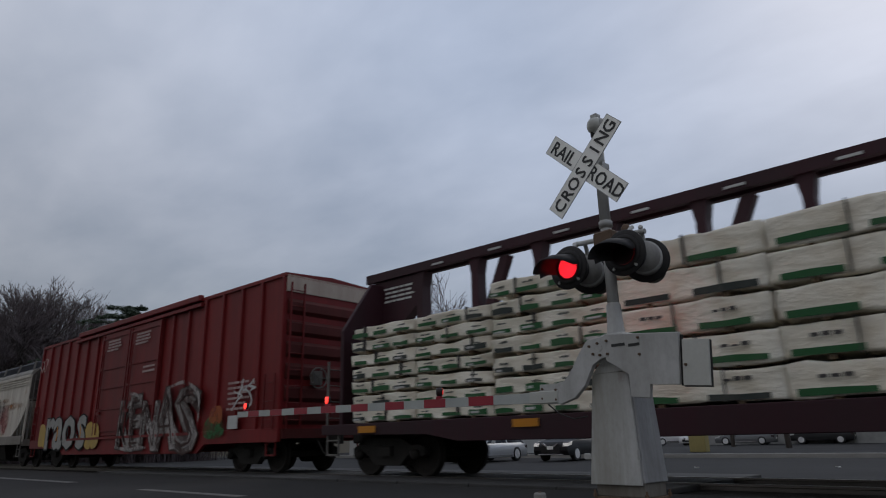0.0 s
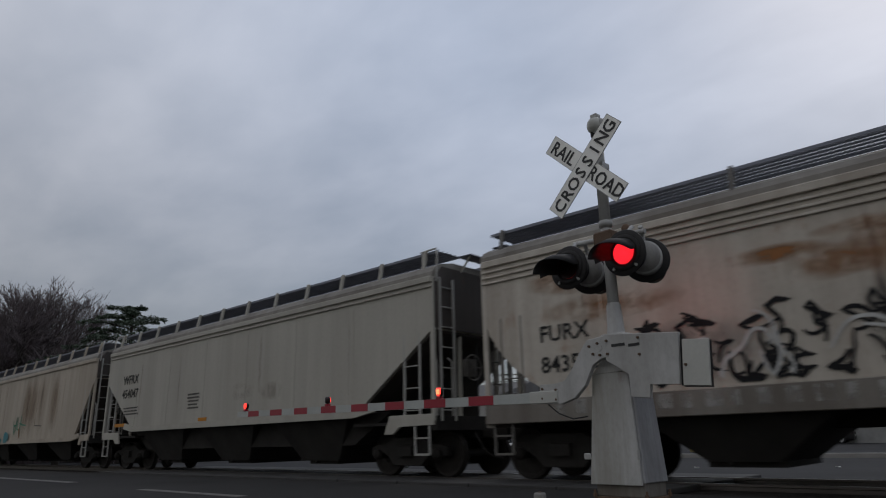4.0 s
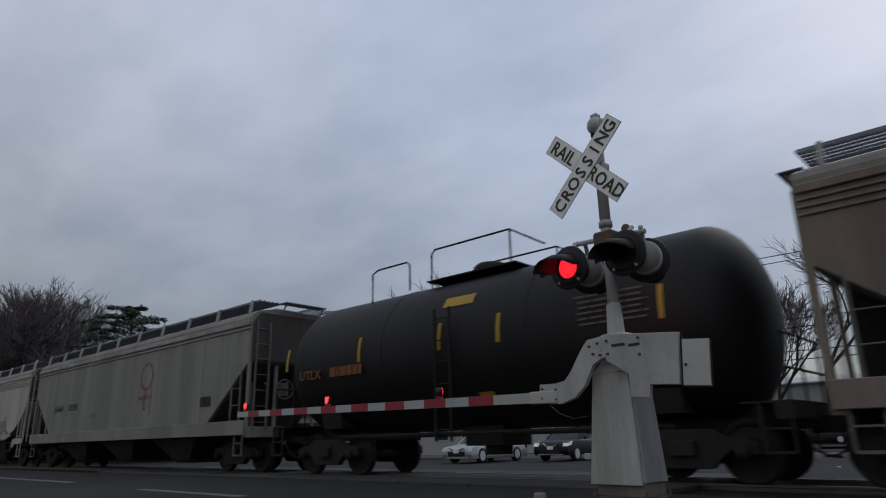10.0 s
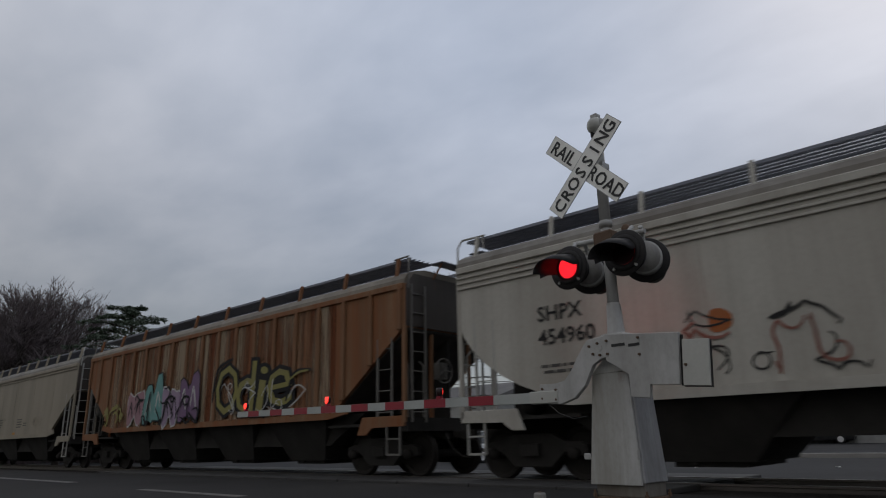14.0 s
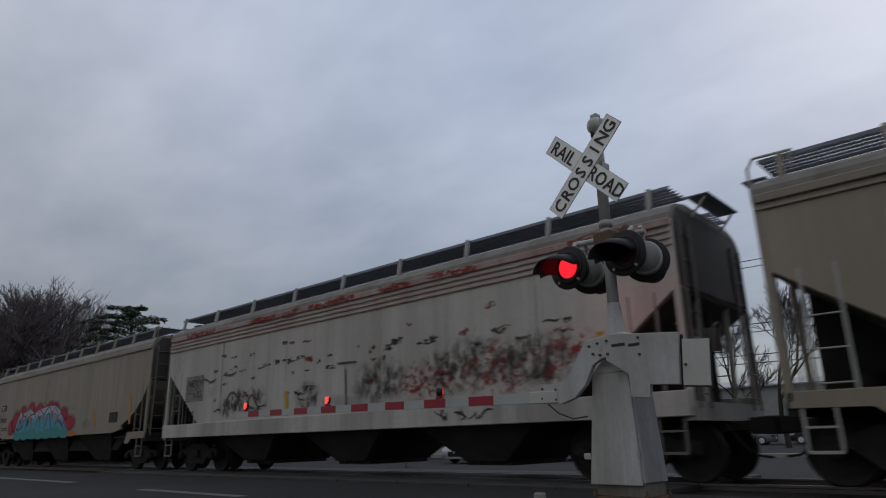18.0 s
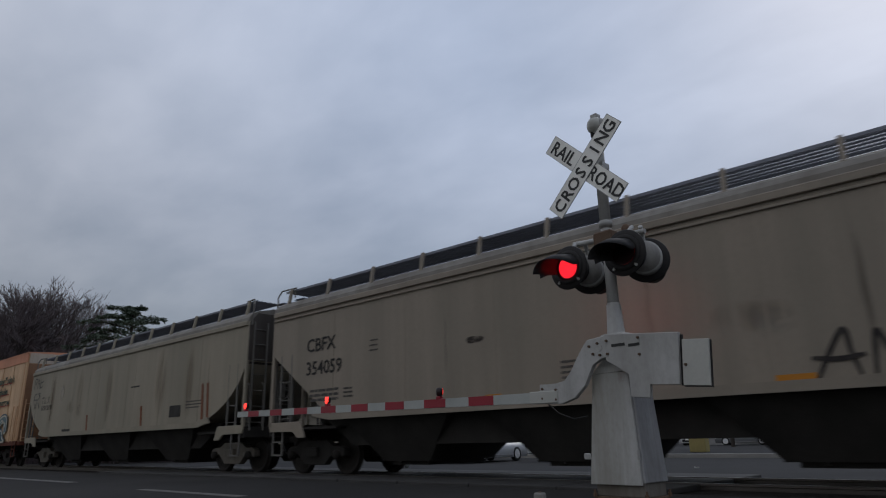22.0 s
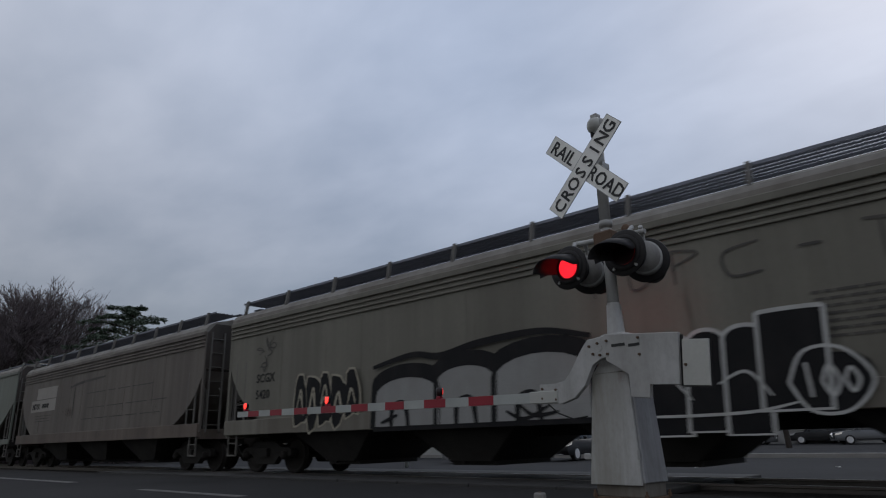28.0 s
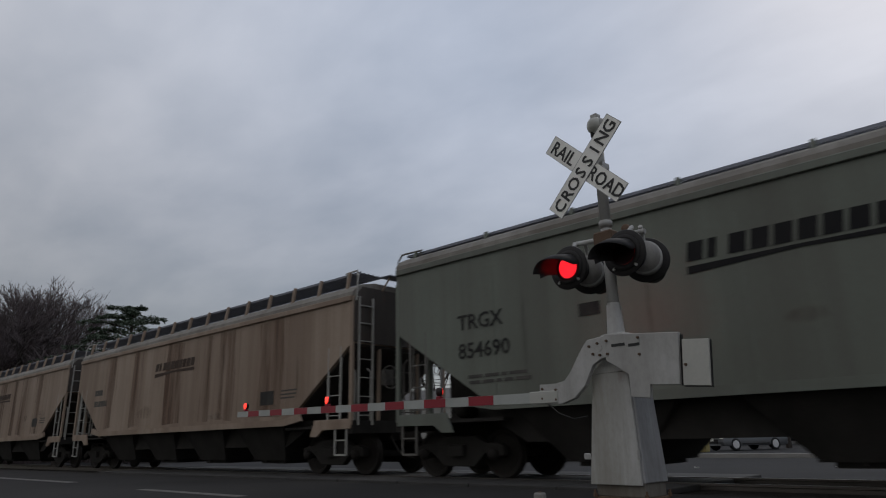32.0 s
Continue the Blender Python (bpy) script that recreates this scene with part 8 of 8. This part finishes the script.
def thicket(x0, x1, y, h, seed):
    rng = random.Random(seed)
    bm = bmesh.new()
    for k in range(4300):
        px, py = rng.uniform(x0, x1), y + rng.gauss(0, 1.6)
        top = h * rng.uniform(0.35, 1.0) * (0.8 + 0.2 * math.sin(px * 0.7 + seed))
        p = Vector((px, py, -0.5))
        d = Vector((rng.gauss(0, 0.22), rng.gauss(0, 0.22), 1)).normalized()
        mid = p + d * top * 0.55
        tube(bm, [p, mid], 0.035, 3, 0.02, caps=False)
        for q in range(5):
            e = (d + Vector((rng.gauss(0, 0.75), rng.gauss(0, 0.75), rng.uniform(-0.3, 0.2)))).normalized()
            tip = mid + e * top * rng.uniform(0.25, 0.5)
            tube(bm, [mid, mid * 0.5 + tip * 0.5 + Vector((rng.gauss(0, 0.1), 0, 0.1)), tip], 0.022, 3, 0.01, caps=False)
    ob = part("thicket", bm, TWIG, None)
    tagged(ob, "dense dark leafless undergrowth beyond the track", "undergrowth", kind="stuff")


thicket(-95, -60, 15.8, 7.5, 1)
thicket(-102, -71, 19.5, 12.5, 2)
thicket(-70, -48, 24.5, 4.0, 3)
thicket(-75, 40, 92, 9.0, 4)
# trees further off, seen over and between the cars
for i, (x, y, h, r) in enumerate(((-34, 40, 14.2, 0.25), (-29.5, 44, 14.0, 0.22), (-6.0, 60, 17.5, 0.24), (-13.2, 62, 18.0, 0.26), (-12.5, 46, 11.0, 0.2), (2.5, 60, 18.5, 0.26), (-18, 52, 11, 0.2))):
    bare_tree(x, y, h, 200 + i, r, 6, 0.6, "bare street tree behind the car park")


def building(x0, x1, y0, y1, h, wallmat, roofmat, label, gable=0.0, wins=()):
    b = thing("building", ((x0 + x1) / 2, y0, -0.22), label, "building", "buildings")
    w, d = x1 - x0, y1 - y0
    bm = bmesh.new()
    bx(bm, -w / 2, w / 2, 0, d, 0, h)
    part("wall", bm, wallmat, b)
    bm = bmesh.new()
    if gable:
        prism_x(bm, [(-0.4, h), (-0.4, h + 0.12), (d / 2, h + gable), (d + 0.4, h + 0.12), (d + 0.4, h)], -w / 2 - 0.4, w / 2 + 0.4)
    else:
        bx(bm, -w / 2 - 0.15, w / 2 + 0.15, -0.15, d + 0.15, h, h + 0.3)
    part("roof", bm, roofmat, b)
    GL = glass("dark_window_glass")
    FR = plain("window_frame_paint", (0.5, 0.5, 0.48))
    for k, (wx, wz, ww, wh) in enumerate(wins):
        bm = bmesh.new()
        for q in ((wx - ww / 2 - 0.06, wx + ww / 2 + 0.06, wz - 0.06, wz), (wx - ww / 2 - 0.06, wx + ww / 2 + 0.06, wz + wh, wz + wh + 0.06), (wx - ww / 2 - 0.06, wx - ww / 2, wz, wz + wh), (wx + ww / 2, wx + ww / 2 + 0.06, wz, wz + wh)):
            bx(bm, q[0], q[1], -0.05, 0.02, q[2], q[3])
        win = part("window", bm, FR, b)
        bm = bmesh.new(); bx(bm, wx - ww / 2, wx + ww / 2, -0.012, 0.01, wz, wz + wh)
        part("pane", bm, GL, win)
    return b


SIDING = plain("pale_grey_siding", (0.42, 0.42, 0.4), 0.7, 0, 0.15, 2)
TANW = plain("tan_block_wall", (0.3, 0.26, 0.2), 0.8, 0, 0.2, 2)
SHINGLE = plain("grey_shingles", (0.16, 0.155, 0.15), 0.9, 0, 0.3, 4)
building(-40, -26, 33.5, 42, 3.4, SIDING, SHINGLE, "low pale building with a grey gable roof", 1.4, [(-5 + 2.5 * k, 1.0, 1.2, 1.3) for k in range(5)])
building(-24.0, -2.0, 62, 72, 4.9, plain("grey_metal_wall", (0.34, 0.34, 0.33)), plain("pale_metal_roof", (0.4, 0.4, 0.4)), "low grey building with a pale metal roof", 0.9, [(-3 + 2.0 * k, 1.2, 1.0, 1.2) for k in range(4)])
building(-75, -52, 34, 46, 3.6, TANW, SHINGLE, "low tan block building among bare trees", 1.0, [(-8 + 3 * k, 1.0, 1.4, 1.3) for k in range(6)])
building(4, 26, 66, 80, 4.5, TANW, SHINGLE, "low tan shop building with wide windows", 0.0, [(-9 + 3 * k, 0.6, 2.0, 2.0) for k in range(7)])


def roundish(bm, outline, half, tumble, z_belt, y0=0):
    """A car shell: side outline pushed across, its upper part drawn inwards."""
    rows = []
    for s, k in ((-1, 1.0), (-0.55, None), (0, None), (0.55, None), (1, 1.0)):
        row = []
        for x, z in outline:
            inset = tumble * max(0.0, z - z_belt)
            y = s * (half - inset)
            row.append(bm.verts.new((x, y, z + (0.02 if abs(s) < 0.9 and z > z_belt else 0))))
        rows.append(row)
    n = len(outline)
    for a, b in zip(rows, rows[1:]):
        for i in range(n):
            bm.faces.new((a[i], a[(i + 1) % n], b[(i + 1) % n], b[i]))
    bm.faces.new(rows[0]), bm.faces.new(rows[-1][::-1])


def auto(x, y, z, rz, paint, label, kind="sedan", lit=False, group="parked cars"):
    """A motor car; its nose points to -x before turning."""
    c = thing("car", (x, y, z), label, "car", group, rz=rz)
    tall = kind == "suv"
    L, half = (4.6, 0.92) if tall else (4.7, 0.9)
    h0, hb, ht = (0.28, 0.98, 1.68) if tall else (0.2, 0.86, 1.43)
    hood = -L / 2 + (1.15 if tall else 1.2)
    lower = [(-L / 2 + 0.06, h0), (-L / 2, h0 + 0.2), (-L / 2 + 0.03, hb - 0.28), (-L / 2 + 0.2, hb - 0.12), (hood, hb), (L / 2 - 0.55, hb + 0.02), (L / 2 - 0.08, hb - 0.05), (L / 2, hb - 0.35), (L / 2 - 0.04, h0 + 0.1), (L / 2 - 0.1, h0)]
    bm = bmesh.new()
    roundish(bm, lower, half, 0.12, 0.5)
    bev(bm, 0.03, 2)
    part("body", bm, paint, c, "", None, True)
    back = L / 2 - (0.35 if tall else 0.75)
    cabin = [(hood - 0.02, hb - 0.02), (hood + 0.75, ht - 0.06), (hood + 1.1, ht), (back - 0.6, ht), (back - 0.1, ht - 0.12), (L / 2 - (0.12 if tall else 0.25), hb)]
    bm = bmesh.new()
    roundish(bm, cabin, half - 0.05, 0.3, hb)
    bev(bm, 0.03, 2)
    part("cabin", bm, glass("tinted_car_glass"), c, "dark glazed cabin", None, True)
    bm = bmesh.new()
    rf = [(hood + 0.72, ht - 0.05), (hood + 1.1, ht + 0.015), (back - 0.6, ht + 0.015), (back - 0.12, ht - 0.1), (back - 0.2, ht - 0.12), (back - 0.65, ht - 0.05), (hood + 1.1, ht - 0.05)]
    roundish(bm, rf, half - 0.045, 0.3, hb)
    part("roof", bm, paint, c, "", None, True)
    for s in (-1, 1):
        for x0_, x1_ in ((hood, hood + 0.78), (hood + 1.75, hood + 1.7), (L / 2 - 0.25, back - 0.15)):
            bm = bmesh.new()
            tube(bm, [(x0_, s * (half - 0.05), hb - 0.01), (x1_, s * (half - 0.05 - 0.3 * (ht - hb)), ht - 0.05)], 0.035, 6)
            part("pillar", bm, paint, c)
        bm = bmesh.new(); bx(bm, hood + 0.35, hood + 0.5, s * (half + 0.02), s * (half + 0.17), hb + 0.0, hb + 0.13); bev(bm, 0.02)
        part("mirror", bm, paint, c)
        bm = bmesh.new(); prism_y(bm, [(-L / 2 + 0.02, hb - 0.3), (-L / 2 + 0.1, hb - 0.17), (-L / 2 + 0.5, hb - 0.08), (-L / 2 + 0.4, hb - 0.24)], s * (half - 0.28), s * (half - 0.005))
        part("headlight", bm, glowing("lit_headlight", (1, 0.95, 0.9), 0.2) if lit else plain("headlight_glass", (0.6, 0.6, 0.6), 0.2), c)
        bm = bmesh.new(); bx(bm, L / 2 - 0.2, L / 2 - 0.0, s * (half - 0.25), s * (half - 0.02), hb - 0.3, hb - 0.1)
        part("tail_light", bm, LENS_OFF, c)
        for wx in (-L / 2 + 0.88, L / 2 - 0.95):
            bm = bmesh.new(); lathe(bm, [(0.2, s * (half - 0.2)), (0.33, s * (half - 0.2)), (0.345, s * (half - 0.1)), (0.33, s * (half + 0.0)), (0.23, s * (half + 0.012)), (0.21, s * (half - 0.03))], "y", 22, (wx, 0, 0.345))
            tyre = part("wheel", bm, plain("tyre_rubber", (0.02, 0.02, 0.02), 0.85), c, "", None, True)
            bm = bmesh.new()
            lathe(bm, [(0.0, s * (half - 0.01)), (0.05, s * (half - 0.005)), (0.05, s * (half - 0.05))], "y", 10, (wx, 0, 0.345))
            for k in range(5):
                a = 2 * math.pi * k / 5
                tube(bm, [(wx, s * (half - 0.02), 0.345), (wx + 0.2 * math.cos(a), s * (half - 0.012), 0.345 + 0.2 * math.sin(a))], 0.028, 5)
            lathe(bm, [(0.19, s * (half - 0.06)), (0.225, s * (half - 0.0)), (0.2, s * (half - 0.0))], "y", 22, (wx, 0, 0.345))
            part("rim", bm, plain("alloy_rim", (0.75, 0.75, 0.75), 0.4, 0.2), tyre)
    bm = bmesh.new(); bx(bm, -L / 2 - 0.012, -L / 2 + 0.06, -0.5, 0.5, h0 + 0.12, h0 + 0.34)
    part("grille", bm, BLACKP, c)
    CHROME = plain("bright_trim", (0.6, 0.6, 0.6), 0.25, 0.7, 0.05)
    bm = bmesh.new(); bx(bm, -L / 2 - 0.03, -L / 2 + 0.06, -half * 0.72, half * 0.72, h0 + 0.02, h0 + 0.06); bev(bm, 0.008)
    part("bumper_trim", bm, CHROME, c, "bright bumper strip")
    for s in (-1, 1):
        bm = bmesh.new(); prism_x(bm, [(s * 0.38, hb - 0.16), (s * 0.46, hb - 0.16), (s * 0.24, h0 + 0.38), (0, h0 + 0.36), (0, h0 + 0.41), (s * 0.18, h0 + 0.43)], -L / 2 - 0.02, -L / 2 + 0.08)
        part("grille_trim", bm, CHROME, c, "bright grille trim")
        bm = bmesh.new(); bx(bm, -L / 2 + 1.3, L / 2 - 1.4, s * (half - 0.02), s * (half + 0.012), h0 + 0.06, h0 + 0.12)
        part("sill_trim", bm, CHROME if kind == "sedan" else BLACKP, c)
    for e in (-1, 1):
        bm = bmesh.new(); bx(bm, e * (L / 2 + 0.015) - 0.012, e * (L / 2 + 0.015) + 0.012, -0.16, 0.16, h0 + 0.26, h0 + 0.41)
        part("plate", bm, SIGNW, c)
    return c


SILVER = plain("silver_car_paint", (0.42, 0.43, 0.44), 0.3, 0.4, 0.05)
BLACKC = plain("black_car_paint", (0.008, 0.008, 0.009), 0.4, 0, 0.1, spec=0.3)
WHITEC = plain("white_car_paint", (0.6, 0.6, 0.6), 0.3, 0, 0.05)
GREYC = plain("grey_car_paint", (0.12, 0.125, 0.13), 0.3, 0.3, 0.08)
auto(-21.0, 26.3, -0.32, 92, SILVER, "silver sedan waiting behind the tracks")
auto(-17.6, 29.0, -0.32, 92, BLACKC, "black sport utility car waiting behind the tracks", "suv", True)
auto(-15.6, 84, -0.18, 0, WHITEC, "white hatchback parked far in the lot", "suv")
auto(-27.5, 64.0, -0.18, 35, WHITEC, "white sport utility car parked in the lot", "suv")
auto(-24.6, 63.0, -0.18, 80, WHITEC, "white sedan parked in the lot")
auto(-19.6, 60.0, -0.18, 5, GREYC, "dark grey sedan parked in the lot")
auto(-14.0, 61.0, -0.18, 5, BLACKC, "black pick-up sized car parked in the lot", "suv")
MOVING_CAR = auto(-11.0, 55, -0.18, 60, GREYC, "grey car driving across the lot with its headlights lit", "suv", True, "moving cars")

# posts, a yellow box and litter in the lot
bol = thing("bollard", (-20.2, 20.0, -0.32), "white painted steel bollard by the street", "bollard")
bm = bmesh.new(); lathe(bm, [(0.08, 0), (0.08, 0.95), (0.05, 1.02), (0, 1.03)], "z", 14)
part("post", bm, WHTW, bol, "", None, True)
yb = thing("utility_box", (-14.6, 37.0, -0.18), "yellow-tan utility box on the lot", "utility box")
bm = bmesh.new(); bx(bm, -0.45, 0.45, -0.3, 0.3, 0, 1.45); bev(bm, 0.03)
part("cabinet", bm, plain("yellow_tan_paint", (0.33, 0.27, 0.1), 0.7), yb)
bm = bmesh.new(); bx(bm, -0.5, 0.5, -0.35, 0.35, 1.45, 1.5)
part("lid", bm, CONC, yb)

def pole(x, y, h, label, r=0.14):
    p = thing("utility_pole", (x, y, -0.25), label, "utility pole", "utility poles")
    bm = bmesh.new(); tube(bm, [(0, 0, 0), (0, 0, h)], r, 12, r * 0.7)
    part("pole", bm, plain("grey_pole_timber", (0.1, 0.085, 0.07), 0.9), p, "", None, True)
    bm = bmesh.new(); bx(bm, -1.2, 1.2, -0.06, 0.06, h - 0.9, h - 0.75)
    part("crossarm", bm, BARK, p)
    for k in (-1.1, -0.5, 0.5, 1.1):
        bm = bmesh.new(); lathe(bm, [(0.04, h - 0.75), (0.05, h - 0.68), (0.02, h - 0.6), (0, h - 0.6)], "z", 8)
        part("insulator", bm, CONC, p, "", pose(k, 0, 0))


pole(-44, 34, 10.5, "timber utility pole with a crossarm")
pole(40, 34, 10.5, "timber utility pole with a crossarm")
wires = thing("overhead_wires", (0, 34, 0), "thin black overhead wires along the street", "wires", kind="structure")
for z, sag, yy in ((9.6, 0.5, 0), (9.4, 0.5, 0.6), (6.6, 0.7, 0), (6.2, 0.7, 0), (5.3, 0.9, 0.1), (4.9, 0.9, 0.1)):
    bm = bmesh.new(); tube(bm, [(-44 + 84 * k / 16, yy, z - sag * (1 - (2 * k / 16 - 1) ** 2)) for k in range(17)], 0.022, 5)
    part("wire", bm, BLACKP, wires)
rng = random.Random(3)
for k in range(7):
    l_ = thing("litter", (rng.uniform(-14, -2), rng.uniform(16, 27), -0.318), "small pale scrap of litter on the asphalt", "litter", "litter scraps")
    bm = bmesh.new(); blob(bm, 0, 0, 0.16, 0.12, 0, rng, 8, 0.2)
    for v in bm.verts:
        v.co = Vector((v.co.x, v.co.z, 0.01 + rng.uniform(0, 0.02)))
    r_ = bmesh.ops.extrude_face_region(bm, geom=list(bm.faces))
    for v in r_["geom"]:
        if isinstance(v, bmesh.types.BMVert):
            v.co.z -= 0.012
    part("scrap", bm, SIGNW, l_)


# ---- everything that moves ----
def motions():
    for ob, x, y, z in MOVERS:
        walk(ob, [(0.0, pose(x, y, z)), (32.0, pose(x + 32.0 * SPEED, y, z))])
    # wheels turn while their car rolls past
    for w, x, k in WHEELSETS:
        t_in, t_out = (-45 - x) / SPEED, (6 - x) / SPEED
        a0, a1 = max(0, math.floor(t_in * 15)), min(480, math.ceil(t_out * 15))
        steps = sorted({0, 480} | set(range(a0, a1 + 1)))
        rows = []
        for s in steps:
            t = s / 15
            ang = math.degrees(SPEED * t / R_WHEEL)
            rows.append((t, pose(k, 0, R_WHEEL) @ Matrix.Rotation(radians(ang), 4, "Y")))
        walk(w, rows)
    # the lamps flash by turns: a lens turns its lit face out, then away
    half = 0.65
    for d, at, first in SPIN:
        rows, ang = [], (0 if first else 180)
        rows.append((0.0, pose(*at, 0, 0, ang)))
        k = 0
        while k * half < 32.2:
            t1 = k * half + (0.1 if k == 0 else (0.05 if k % 2 else 0.0))
            t0 = t1 - 0.1
            if k > 0:
                rows.append((t0, pose(*at, 0, 0, ang)))
            if t1 < 32.0:
                rows.append((t0 + 1 / 30, pose(*at, 0, 0, ang + 60)))
                rows.append((t0 + 2 / 30, pose(*at, 0, 0, ang + 120)))
                rows.append((t1, pose(*at, 0, 0, ang + 180)))
            ang += 180
            k += 1
        if rows[-1][0] < 32.0:
            rows.append((32.0, rows[-1][1]))
        walk(d, rows)
    walk(MOVING_CAR, [(0.0, pose(9.0, 60, -0.18, 0, 0, 10)), (26.0, pose(-6.0, 58, -0.18, 0, 0, 10)), (28.0, pose(-10.0, 56.5, -0.18, 0, 0, 25)), (30.0, pose(-12.5, 50, -0.18, 0, 0, 50)), (32.0, pose(-13.5, 41, -0.18, 0, 0, 60))])


motions()
